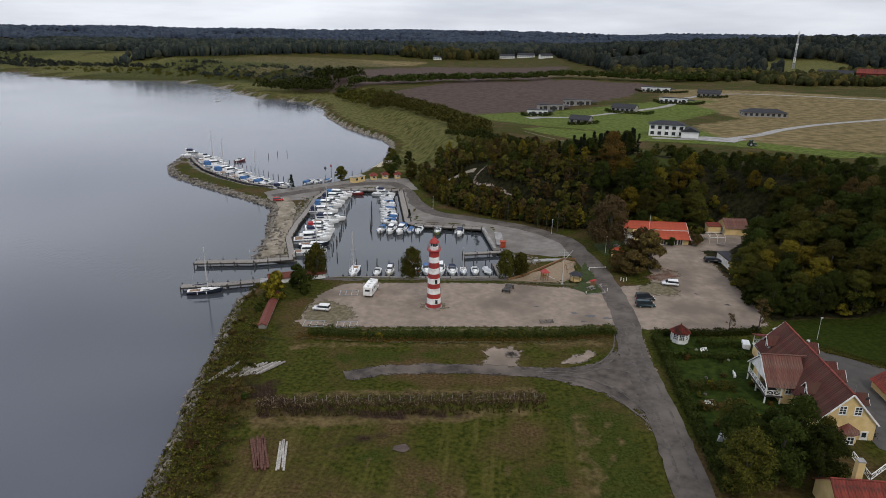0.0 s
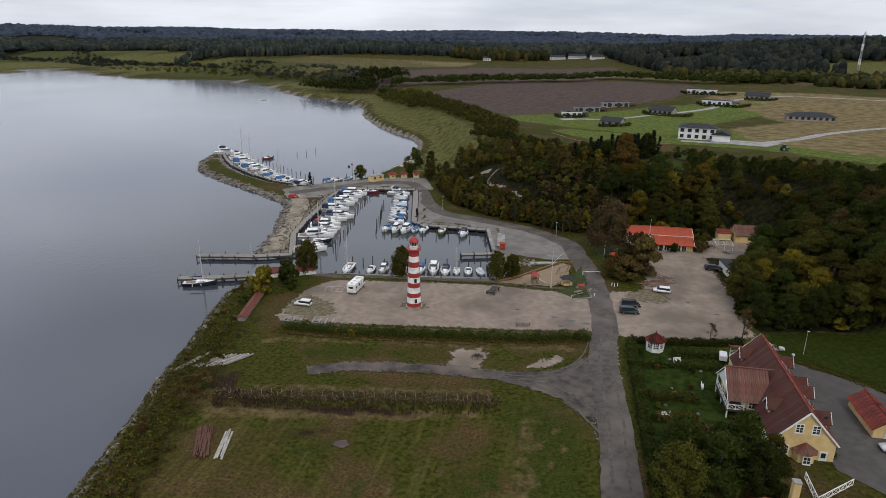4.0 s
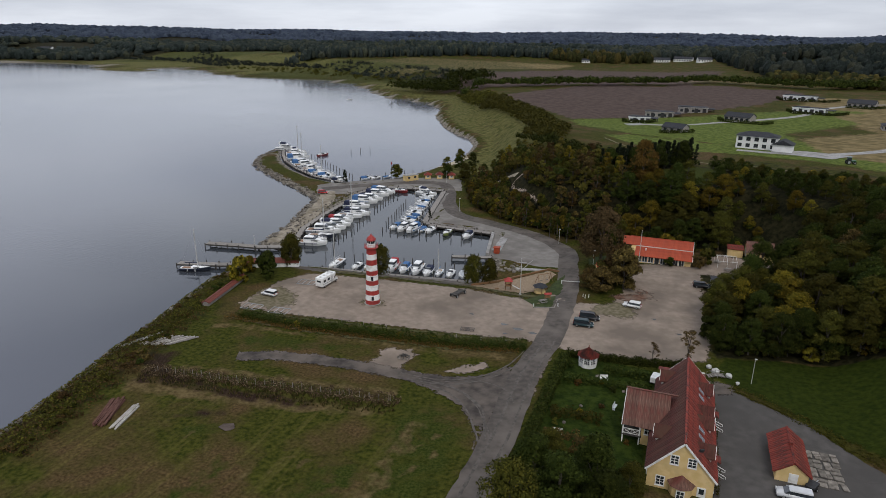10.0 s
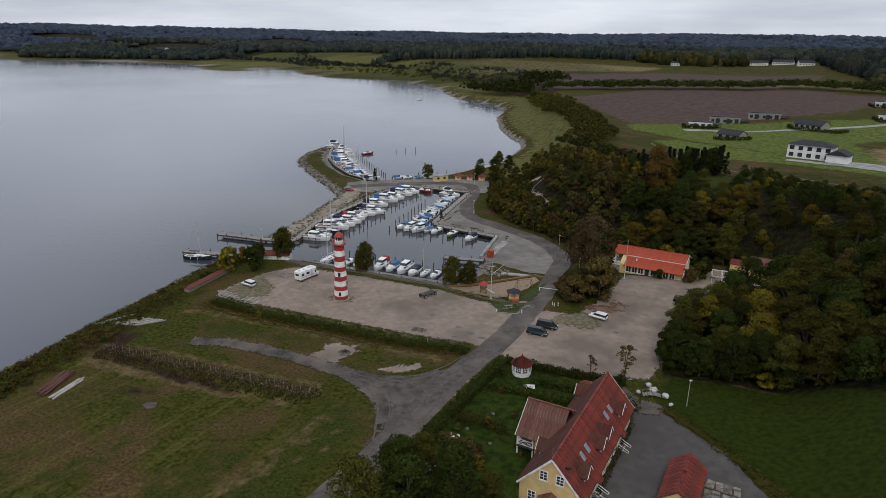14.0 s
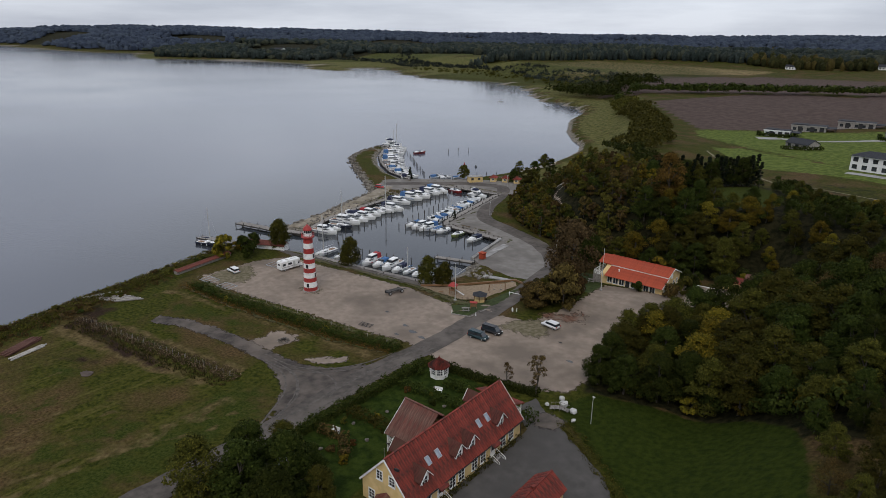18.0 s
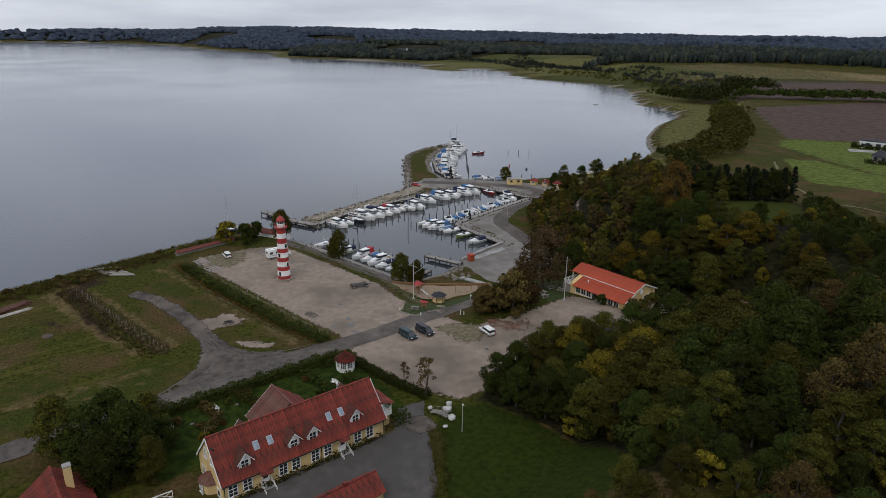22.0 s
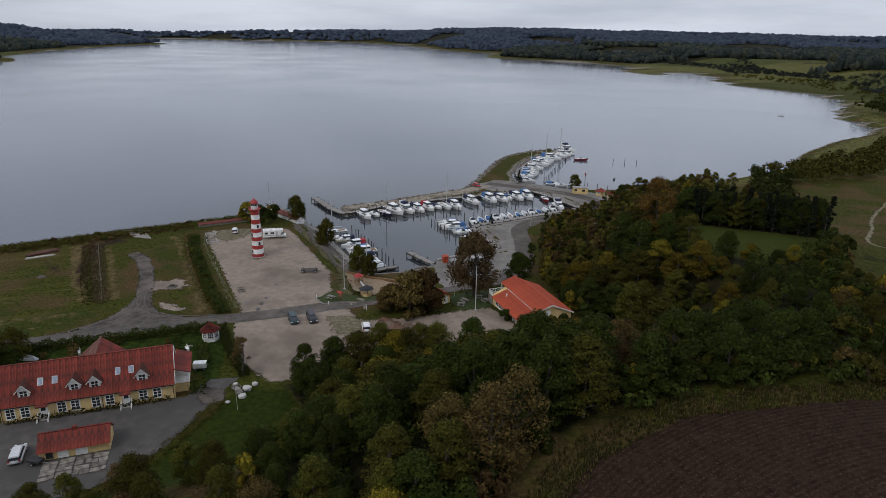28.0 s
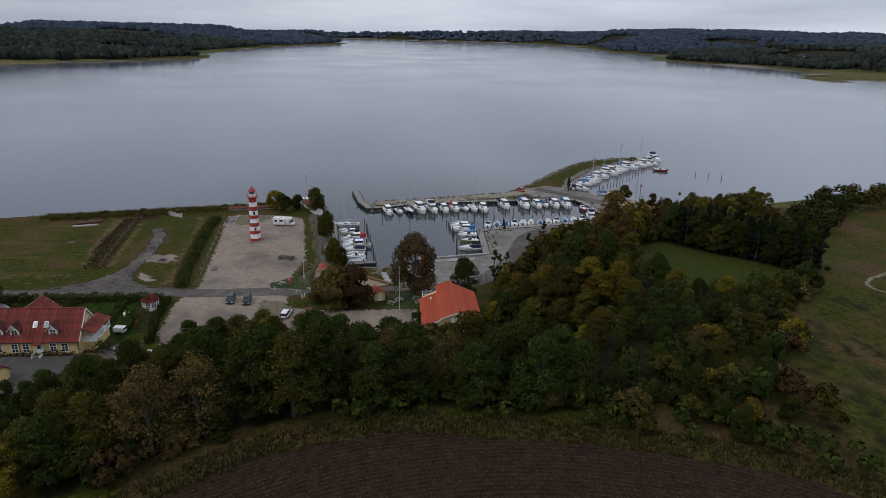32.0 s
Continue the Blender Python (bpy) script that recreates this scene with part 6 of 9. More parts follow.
ROUND = species("tree", "round green tree on the quay", "tree", 207, 3.6, 0.7, 7.6, 4600, 0.4, LEAF_OLIVE, lumps=40)
BUSH = [species("bush", lab, "bush", 300 + i, 1.7, 0.2, 2.4, 1250, 0.27, m, lumps=16) for i, (m, lab) in enumerate(((LEAF_GREEN, "dark green leafy bush in scrub"), (LEAF_OLIVE, "olive green bush in autumn"), (LEAF_YELLOW, "yellow green bush in autumn"), (LEAF_RUST, "rusty brown bush in autumn"), (LEAF_BROWN, "brown straggling bush losing leaves")))]

YOUNG = [species("young_tree", lab, "tree", 400 + i, 2.3, 0.4, 7.4 + 0.5 * i, 2600, 0.31, m, lumps=26) for i, (m, lab) in enumerate(((LEAF_YOUNG, "slender young tree with pale olive leaves"), (LEAF_OLIVE, "slender young olive green tree"), (LEAF_YELLOW, "slender young tree turning yellow"), (LEAF_BROWN, "slender young tree with thin brown leaves")))]
SCRUB = [species("bush", lab, "bush", 420 + i, 1.7, 0.2, 2.4, 1150, 0.28, m, lumps=16) for i, (m, lab) in enumerate(((LEAF_YOUNG, "pale olive bush among young trees"), (LEAF_OLIVE, "olive green bush among young trees"), (LEAF_BROWN, "brown bush among young trees")))]

rnd = random.Random(7)
PATH_ZONE = [(6, 238), (-4, 247), (-8, 255), (-6, 263), (-12, 267), (-24, 275), (-27, 271), (-17, 264), (-14, 256), (-10, 247), (-3, 240), (3, 234)]
KEEP_OUT = [LAWN_E, MEADOW, FIELD_SE, GLADE, PATH_ZONE,
            [(38, 186), (57, 184), (58, 166), (66, 166), (70, 184), (84, 198), (82, 212), (60, 206), (38, 203)],
            ]


def inside(poly, x, y, pad=0.0):
    return float(dist_poly(poly, np.array([x]), np.array([y]))[0]) < pad


def scatter(poly, gap, tries, seed, skip=(), pad=1.5):
    r = random.Random(seed)
    xs, ys = [p[0] for p in poly], [p[1] for p in poly]
    out = []
    for _ in range(tries):
        x, y = r.uniform(min(xs), max(xs)), r.uniform(min(ys), max(ys))
        if any((x - a) ** 2 + (y - b) ** 2 < gap * gap for a, b in out) or not inside(poly, x, y) or any(inside(q, x, y, pad) for q in skip):
            continue
        out.append((x, y))
    return out


spots = scatter(WOOD, 4.5, 11000, 11, KEEP_OUT, 1.2)
for x, y in spots:
    v = noise.noise(Vector((x / 28, y / 28, 0.3)))
    w = rnd.random()
    edge_in = inside(WOOD, x, y, -12)
    if v > 0.1 and w < 0.4:
        k = 4
    elif v < -0.25 and w < 0.3:
        k = 5
    else:
        k = rnd.choice((0, 1, 2, 3, 6, 2, 3) if v > -0.1 else (0, 1, 6, 2))
    young = x < 34 and y > 212
    sc = rnd.uniform(0.66, 0.94) * (1.0 if edge_in else 0.82)
    if young:
        plant(YOUNG[rnd.choice((0, 0, 1, 1, 2, 3, 3))], x, y, rnd.uniform(0, 6.28), rnd.uniform(0.75, 1.1) * (0.8 if x < -4 else 1.0), "young trees above the quay", tall=rnd.uniform(0.85, 1.1))
        continue
    if y > 207 and x > 66:
        sc *= 0.52
    elif y > 228:
        sc *= 0.72
    elif y < 186:
        sc = min(1.0, sc * 1.12, 0.36 + 0.02 * (y - 132) + (0.12 if 66 < x < 92 else 0.0))
    plant(BROAD[k], x, y, rnd.uniform(0, 6.28), sc, "trees of the wood", tall=rnd.uniform(0.82, 1.05))
# low young growth between the slender trees above the quay
for i, (x, y) in enumerate(scatter([(24, 217), (4, 228), (-12, 238), (-24, 252), (-33, 276), (-28, 300), (-8, 296), (10, 286), (24, 276), (26, 250), (30, 232)], 3.2, 2400, 13, (GLADE, PATH_ZONE), 0.5)):
    plant(SCRUB[(0, 2, 1, 0, 1)[i % 5]], x, y, i * 1.3, rnd.uniform(0.9, 1.5), "young growth above the quay", tall=rnd.uniform(1.0, 1.5))

for i, (x, y) in enumerate(scatter([(102, 112), (100, 130), (108, 133), (120, 146), (127, 138), (124, 112), (114, 100), (105, 100)], 3.9, 700, 17)):
    plant(BROAD[(2, 0, 3, 5, 6, 2, 4)[i % 7]], x, y, i * 1.9, rnd.uniform(0.34, 0.48) * (1.0 if x < 112 else 1.25), "trees of the wood")
# single trees
for x, y, s, k in ((66.5, 166.5, 0.72, 2), (68.5, 172.5, 0.75, 6), (67.5, 160.5, 0.7, 3), (63.5, 158, 0.62, 2)):
    plant(BROAD[k], x, y, x, s, "trees of the wood")
plant(BROAD[7], 38.1, 234.2, 1.0, 1.0, label="rust orange beech above the wood")
plant(BIRCH, 32.0, 187.6, 0.4, 1.22, tall=0.84)
plant(BROAD[0], 31.0, 200.0, 2.0, 0.8)
for x, y, s, k in ((35.2, 165.6, 1.1, 0), (40.0, 168.8, 1.42, 0), (33.6, 171.0, 1.1, 1), (38.2, 173.0, 1.35, 0), (31.6, 167.6, 0.9, 0)):
    plant(BIGBUSH[k], x, y, x, s, "shrubs beside the restaurant drive", tall=0.85 if x < 36 else 1.12)
plant(WILLOW, -47.5, 154.2, 0.3, 1.12, tall=1.08)
plant(WILLOW, -23.4, 160.6, 1.7, 1.05, tall=1.1)
plant(WILLOW, 1.6, 165.2, 2.5, 0.92, tall=1.12)
plant(WILLOW_Y, 5.4, 167.0, 0.9, 1.02, tall=1.05)
plant(SPRUCE, -88.8, 258.0, 0.2, 0.95)
plant(SPRUCE, -33.2, 220.5, 0.9, 0.62)
plant(ROUND, -72.4, 277.2, 0.4, 0.82, label="round green tree beside the kiosk")
plant(BARE, 55.6, 131.8, 0.4, 1.05)
plant(BARE, 49.5, 131.5, 2.0, 0.6)
for x, y in ((47.0, 181.5),):
    plant(BUSH[0], x + 3, y + 6.2, 0.2, 1.1)
for x, y, s in ((-53.6, 139.0, 2.0), (-48.3, 143.2, 1.9), (-50.4, 147.0, 1.7), (-55.6, 146.0, 1.3)):
    plant(BUSH[2 if x < -53 else 0], x, y, y, s, "bushes by the slipway", tall=1.35)
for x, y, s, k in ((36.5, 86.0, 0.78, 0), (44.5, 86.5, 0.8, 6), (49.0, 88.0, 0.5, 3), (40.5, 82.0, 0.8, 1), (34.8, 79.0, 0.75, 2), (46.5, 82.5, 0.75, 0), (37.5, 91.0, 0.55, 2), (43.0, 91.5, 0.5, 0)):
    plant(BROAD[k], x, y, x, s, "trees at the south of the garden", tall=0.95)
for x, y in ((-49.5, 285.0), (-44, 290), (-40, 281), (-56, 297), (-52, 305), (-47, 312), (-38, 296), (-33, 305), (-60, 330), (-55, 322)):
    plant(BROAD[rnd.choice((0, 2, 6, 3))], x + rnd.uniform(-2, 2), y + rnd.uniform(-2, 2), x, rnd.uniform(0.45, 0.66), "trees by the beach", tall=0.85)
for x, y in ((12, 214), (15, 211.5), (18.5, 209.5), (2, 222), (-9, 229)):
    plant(POPLAR, x, y, x, rnd.uniform(0.6, 0.85), "slender trees along the quay road")
for i in range(44):
    t, row = (i // 3) / 14, i % 3
    x, y = 25 + 29 * t - 1.6 * row + rnd.uniform(-0.8, 0.8), 254 + 8 * t + 11 * t * t + 3.0 * row + rnd.uniform(-0.8, 0.8)
    plant(FIR if i % 4 else BROAD[0], x, y, i, rnd.uniform(0.6, 0.78), "conifers behind the meadow")
# young trees that reach down to the quay road
qe = [(29, 209.5), (20, 213), (12, 217.5), (2, 223), (-8, 228.5), (-16, 233.5), (-24, 243), (-30, 256), (-36, 270)]
for i in range(44):
    t = i / 44 * (len(qe) - 1)
    a, b = qe[int(t)], qe[int(t) + 1]
    x, y = a[0] + (b[0] - a[0]) * (t % 1) + rnd.uniform(-1.2, 1.2), a[1] + (b[1] - a[1]) * (t % 1) + rnd.uniform(-0.8, 2.2)
    plant(YOUNG[(0, 1, 2, 0, 1, 3)[i % 6]], x, y, i, rnd.uniform(0.6, 0.85), "young trees along the quay road", tall=rnd.uniform(0.9, 1.15))
# shrubs that close the edge of the wood
edges = [[(61, 141), (60, 152), (60.5, 165)], [(64, 141), (76, 145), (91, 143.5), (100, 138), (108, 130)], [(27, 212), (8, 221), (-8, 230), (-22, 242), (-35, 272)], [(58, 188), (60, 198), (58, 205), (44, 206)], [(106, 178), (107, 190), (108, 205), (111, 214)], [(112, 163), (122, 149)], [(66, 266), (71, 256), (72, 246)], [(96, 230), (82, 245), (66, 264)]]
for e, q in enumerate(edges):
    for (ax, ay), (bx, by) in zip(q, q[1:]):
        k = max(2, int(math.hypot(bx - ax, by - ay) / 2.6))
        for i in range(k):
            x, y = ax + (bx - ax) * (i + 0.5) / k + rnd.uniform(-1, 1), ay + (by - ay) * (i + 0.5) / k + rnd.uniform(-1, 1)
            plant(BUSH[rnd.choice((0, 1, 0, 1, 4, 2))], x, y, x, rnd.uniform(1.0, 1.7), "shrubs along the wood edge", tall=rnd.uniform(0.9, 1.25))


def hedge(name, label, pts, width, tall, per_m, material, seed, size=0.3, ragged=0.25, category="hedge"):
    """Leaf clumps on the faces of a long low body, with an uneven top."""
    r = np.random.default_rng(seed)
    P, F, base = [], [], 0
    C, N = [], []
    for (ax, ay), (bx, by) in zip(pts, pts[1:]):
        L = math.hypot(bx - ax, by - ay)
        k = int(L * per_m)
        t, w = r.uniform(0, 1, k), r.uniform(-1, 1, k)
        up = r.uniform(0, 1, k)
        tx, ty = (bx - ax) / L, (by - ay) / L
        lump = 1 + ragged * np.sin(t * L * 1.7 + seed) * np.sin(t * L * 0.53 + 2) + ragged * 0.5 * r.normal(size=k)
        side = r.uniform(size=k) < 0.5
        wx = np.where(side, np.sign(w) * r.uniform(0.8, 1.1, k), w) * width / 2 * np.clip(lump, 0.6, 1.4)
        hz = np.where(side, up, r.uniform(0.85, 1.08, k)) * tall * np.clip(lump, 0.5, 1.5)
        x, y = ax + tx * t * L - ty * wx, ay + ty * t * L + tx * wx
        C.append(np.stack([x, y, height(x, y) + hz], 1))
        n_ = np.stack([-ty * np.where(side, np.sign(w), 0), tx * np.where(side, np.sign(w), 0), np.where(side, 0.2, 1.0)], 1)
        N.append(n_ + r.normal(scale=0.4, size=(k, 3)))
    C, N = np.concatenate(C), np.concatenate(N)
    N /= np.linalg.norm(N, axis=1)[:, None]
    p, f, nv = cards(C, N, size * r.uniform(0.6, 1.4, len(C)), r)
    return tagged(new(name, np_mesh(name, p, f, material, nv)), label, category, kind="stuff" if name in ("shrub_bed", "scrub", "climbing_shrubs") else "")


hedge("hedge", "dark clipped garden hedge along the road", [(32.8, 78), (32.9, 100), (33.2, 127.5)], 1.7, 1.5, 170, LEAF_GREEN, 1, 0.26)
hedge("hedge", "dark clipped garden hedge beside the car park", [(33.4, 128.6), (42, 129.3), (50, 130.6), (56, 132.2)], 1.4, 1.1, 170, LEAF_GREEN, 2, 0.26)
hedge("hedge", "dark green straggling hedge along the car park", [(-40, 121.5), (-25, 121.8), (-5, 124.2), (10, 126), (25, 129)], 2.4, 1.15, 170, LEAF_GREEN, 3, 0.24, 0.85)
hedge("scrub", "rust brown weeds along the foot of the hedge", [(-42, 119.8), (-25, 120.2), (-5, 122.8), (10, 124.6), (24, 127.4)], 1.6, 0.5, 60, LEAF_RUST, 33, 0.2, 0.9, "scrub")
hedge("hedge", "rough brown brushwood along a fence", [(-41, 94), (-23, 96.7), (-8, 98.9), (9, 101.8)], 2.4, 0.6, 110, LEAF_DEAD, 4, 0.2, 0.95)
hedge("shrub_bed", "overgrown shrub bed across the lawn", [(34.5, 119.0), (45, 119.8), (50, 120.2)], 1.6, 1.0, 70, LEAF_GREEN, 5, 0.3, 0.45, "shrubs")
hedge("shrub_bed", "overgrown shrub bed across the lawn", [(34.5, 106.5), (40, 107.5), (43, 107)], 1.6, 1.1, 70, LEAF_OLIVE, 6, 0.3, 0.45, "shrubs")
hedge("shrub_bed", "overgrown shrub bed across the lawn", [(41, 124.4), (46, 124.8), (50, 125)], 1.8, 1.2, 75, LEAF_GREEN, 7, 0.32, 0.4, "shrubs")
hedge("shrub_bed", "overgrown shrub bed across the lawn", [(34.8, 100), (39, 101), (43, 98)], 1.5, 1.1, 60, LEAF_BROWN, 8, 0.3, 0.45, "shrubs")
hedge("climbing_shrubs", "climbing shrubs along the yellow house wall", [(60.3, 94.5), (60.2, 119.5)], 0.7, 0.7, 40, LEAF_OLIVE, 9, 0.24, 0.6, "shrubs")
hedge("hedge", "shrubs beside the north porch", [(58.5, 122.6), (59.2, 125.4)], 2.2, 2.0, 90, LEAF_GREEN, 10, 0.3, 0.2)
for q, s in (([(114, 526), (116, 511), (140, 506), (150, 518)], 41), ([(116, 616), (118, 599), (148, 594), (160, 606)], 42), ([(10, 452), (12, 443), (28, 444), (30, 452)], 43), ([(68, 460), (70, 447), (92, 441), (98, 450)], 44), ([(156, 562), (172, 558), (182, 566)], 45), ([(36, 388), (42, 385), (54, 388)], 46)):
    hedge("hedge", "clipped dark hedge round a villa", q, 1.6, 1.5, 40, LEAF_GREEN, s, 0.5)
for i, (x, y) in enumerate(scatter([(34.5, 95), (48, 93), (49, 104), (44, 122), (35, 126)], 3.2, 120, 5)):
    if i % 4 != 2:
        plant(BUSH[i % 5], x, y, i, rnd.uniform(0.3, 0.6), "garden shrubs")
hedge("scrub", "strip of brown weeds between lawn and yard", [(63.5, 127.5), (70, 123.2), (77, 117.8), (84, 110.2), (90, 101), (95, 93)], 2.0, 0.3, 110, LEAF_OLIVE, 53, 0.17, 0.8, "scrub")
# scrub along the near shore
for i in range(48):
    t = rnd.random()
    y = 62 + t * 84
    x = -46 - (y - 62) * 0.19 + rnd.uniform(0.0, 9) * (1.0 if y < 118 else 0.7)
    plant(BUSH[rnd.choice((0, 1, 1, 4, 1, 4))], x, y, i, rnd.uniform(0.35, 0.8), "scrub along the shore", "low scrub on the shore bank", tall=rnd.uniform(0.55, 0.85))
hedge("scrub", "long grass and low scrub on the shore bank", [(-43.5, 62), (-47, 82), (-50.5, 98), (-54, 114), (-57, 126), (-58.5, 138)], 6.5, 0.55, 130, LEAF_OLIVE, 51, 0.3, 0.9, "scrub")
hedge("scrub", "brown weeds on the shore bank", [(-42, 66), (-46, 86), (-50, 104), (-54, 120)], 8.0, 0.4, 110, LEAF_BROWN, 52, 0.26, 0.9, "scrub")
for i in range(22):
    x = -40 + i * 3.0 + rnd.uniform(-1, 1)
    y = 121.6 + max(0, x + 25) * 0.14 + rnd.uniform(-0.6, 0.6)
    if x < 24:
        plant(BUSH[rnd.choice((0, 1, 0, 1, 2))], x, y, i, rnd.uniform(0.4, 0.8), "hedge bushes along the car park", tall=0.8)

# distant woods
def far_wood(name, label, spots, tall, seed, material, per=26, size=2.1):
    r = np.random.default_rng(seed)
    S = np.array(spots)
    z = height(S[:, 0], S[:, 1])
    ok = z > 0.4
    S, z = S[ok], z[ok]
    k = len(S)
    hgt = tall * r.uniform(0.65, 1.15, k)
    d = r.normal(size=(k, per, 3))
    d[..., 2] = np.abs(d[..., 2]) * 0.9
    d /= np.linalg.norm(d, axis=2)[..., None]
    rad = (hgt * 0.42)[:, None, None]
    jit = r.uniform(0.7, 1.15, (k, per, 1))
    c = d * rad * jit * np.array([1, 1, 1.15]) + np.stack([S[:, 0], S[:, 1], z + hgt * 0.45], 1)[:, None, :]
    n_ = d + r.normal(scale=0.35, size=d.shape)
    n_ /= np.linalg.norm(n_, axis=2)[..., None]
    p, f, nv = cards(c.reshape(-1, 3), n_.reshape(-1, 3), (size * hgt[:, None] / tall * r.uniform(0.7, 1.3, (k, per))).ravel(), r, d.reshape(-1, 3))
    return tagged(new(name, np_mesh(name, p, f, material, nv)), label, "woodland", kind="stuff")


def belt(pts, width, step, seed):
    r = random.Random(seed)
    out = []
    for (ax, ay), (bx, by) in zip(pts, pts[1:]):
        L = math.hypot(bx - ax, by - ay)
        for _ in range(max(1, int(L * width / step ** 2))):
            t, w = r.random(), r.uniform(-0.5, 0.5) * width
            out.append((ax + (bx - ax) * t - (by - ay) / L * w, ay + (by - ay) * t + (bx - ax) / L * w))
    return out


def fill(poly, step, seed):
    r = random.Random(seed)
    P = np.array(poly)
    k = int((np.ptp(P[:, 0]) * np.ptp(P[:, 1])) / step ** 2)
    X = np.array([r.uniform(P[:, 0].min(), P[:, 0].max()) for _ in range(k)])
    Y = np.array([r.uniform(P[:, 1].min(), P[:, 1].max()) for _ in range(k)])
    d = dist_poly(poly, X, Y)
    return [(x, y) for x, y, q in zip(X, Y, d) if q < 0]


far_wood("undergrowth", "dense bushes beneath the trees of the wood", scatter(WOOD, 4.2, 5000, 12, KEEP_OUT, 0.6), 4.4, 61, LEAF_GREEN, 190, 0.38)
far_wood("hedgerow", "broad belt of trees between bay and ploughed field", belt([(-18, 335), (-22, 370), (-44, 425), (-74, 482), (-108, 538)], 21, 3.6, 1), 6.0, 1, LEAF_OLIVE, 80, 0.8)
far_wood("hedgerow", "narrow tree belt along the ploughed field", belt([(-108, 538), (-135, 585), (-165, 640)], 15, 4.2, 14), 6.5, 14, LEAF_OLIVE, 60, 1.0)
far_wood("hedgerow", "tree belt at the edge of the villas", belt([(-26, 338), (-8, 318), (8, 303), (22, 288)], 13, 3.6, 2), 5.0, 2, LEAF_GREEN, 80, 0.7)
far_wood("copse", "dark copse beside the bay shore", fill([(-275, 690), (-215, 660), (-170, 690), (-160, 740), (-230, 770)], 7, 3), 13, 3, LEAF_GREEN, 46, 1.8)
far_wood("hedgerow", "hedgerow beyond the ploughed field", belt([(-170, 645), (-100, 690), (-20, 745), (60, 780), (160, 730), (300, 800)], 26, 4.6, 4), 9, 4, LEAF_GREEN, 40, 1.5)


# the farthest woods get a stronger painted haze blue in their leaf colours
LEAF_RIDGE_HAZE = leaf_mat("haze blue distant ridge woods", (0.0255, 0.03588, 0.04968), (0.03145, 0.04324, 0.05832), (0.0391, 0.05152, 0.0648), 0.22)


def canopy(name, label, spots, tall, seed, material, rings=((0.34, 0.0), (0.52, 0.4), (0.36, 0.8))):
    """Distant tree crowns, each a small uneven dome of its own; spots are (x, y, width)."""
    r = np.random.default_rng(seed)
    S = np.array(spots)
    z = height(S[:, 0], S[:, 1])
    ok = z > 0.6
    S, z = S[ok], z[ok]
    k, q = len(S), 5
    hgt = np.minimum(tall * r.uniform(0.6, 1.25, k), S[:, 2] * 1.7)
    a = np.arange(q) * 2 * math.pi / q + r.uniform(0, 6.28, (k, 1))
    m = len(rings)
    V = np.zeros((k, m * q + 1, 3))
    for ring, (rr, zz) in enumerate(rings):
        w = S[:, 2:3] * rr * r.uniform(0.55, 1.4, (k, q))
        V[:, ring * q:(ring + 1) * q, 0] = np.cos(a) * w
        V[:, ring * q:(ring + 1) * q, 1] = np.sin(a) * w
        V[:, ring * q:(ring + 1) * q, 2] = zz * hgt[:, None] * r.uniform(0.8, 1.2, (k, q))
    V[:, m * q, 2] = hgt
    V[:, m * q, :2] += r.normal(scale=0.08, size=(k, 2)) * S[:, 2:3]
    V[:, :, :2] += S[:, None, :2]
    V[:, :, 2] += z[:, None]
    tri = []
    for i in range(q):
        j = (i + 1) % q
        for g in range(m - 1):
            tri += [(g * q + i, g * q + j, g * q + q + j), (g * q + i, g * q + q + j, g * q + q + i)]
        tri.append(((m - 1) * q + i, (m - 1) * q + j, m * q))
    F = (np.array(tri)[None] + (np.arange(k) * (m * q + 1))[:, None, None]).reshape(-1, 3)
    return tagged(new(name, np_mesh(name, V.reshape(-1, 3), F, material)), label, "woodland", kind="stuff")


def jit(poly, step, seed):
    r = random.Random(seed + 99)
    return [(x, y, step * r.uniform(0.8, 1.5)) for x, y in fill(poly, step, seed)]


canopy("woodland", "dark wooded hill across the fields", jit([(-650, 1040), (-480, 1085), (-330, 1145), (-190, 1180), (-180, 1290), (-420, 1270), (-640, 1180)], 7.5, 5), 19, 5, LEAF_FAR_HAZE)
canopy("woodland", "autumn trees beside the wooded hill", jit([(-190, 1165), (-120, 1130), (-20, 1150), (-20, 1190), (-180, 1210)], 8, 15), 16, 15, LEAF_WOODS)
canopy("woodland", "wooded ridge behind the villas", [p for p in jit([(140, 880), (330, 830), (420, 870), (700, 1010), (800, 800), (1500, 800), (1700, 1700), (260, 1600), (60, 1250)], 10, 6) if not inside(PASTURE, p[0], p[1], 8) and noise.noise(Vector((p[0] / 120, p[1] / 90, 3))) > -0.28], 17, 6, LEAF_FAR_HAZE)
canopy("woodland", "scrub and trees below the wooded ridge", [p for p in jit([(120, 800), (300, 700), (520, 690), (560, 840), (300, 850), (130, 880)], 7, 16) if not inside(PASTURE, p[0], p[1], 8) and noise.noise(Vector((p[0] / 60, p[1] / 50, 8))) > -0.1], 9, 16, LEAF_WOODS)


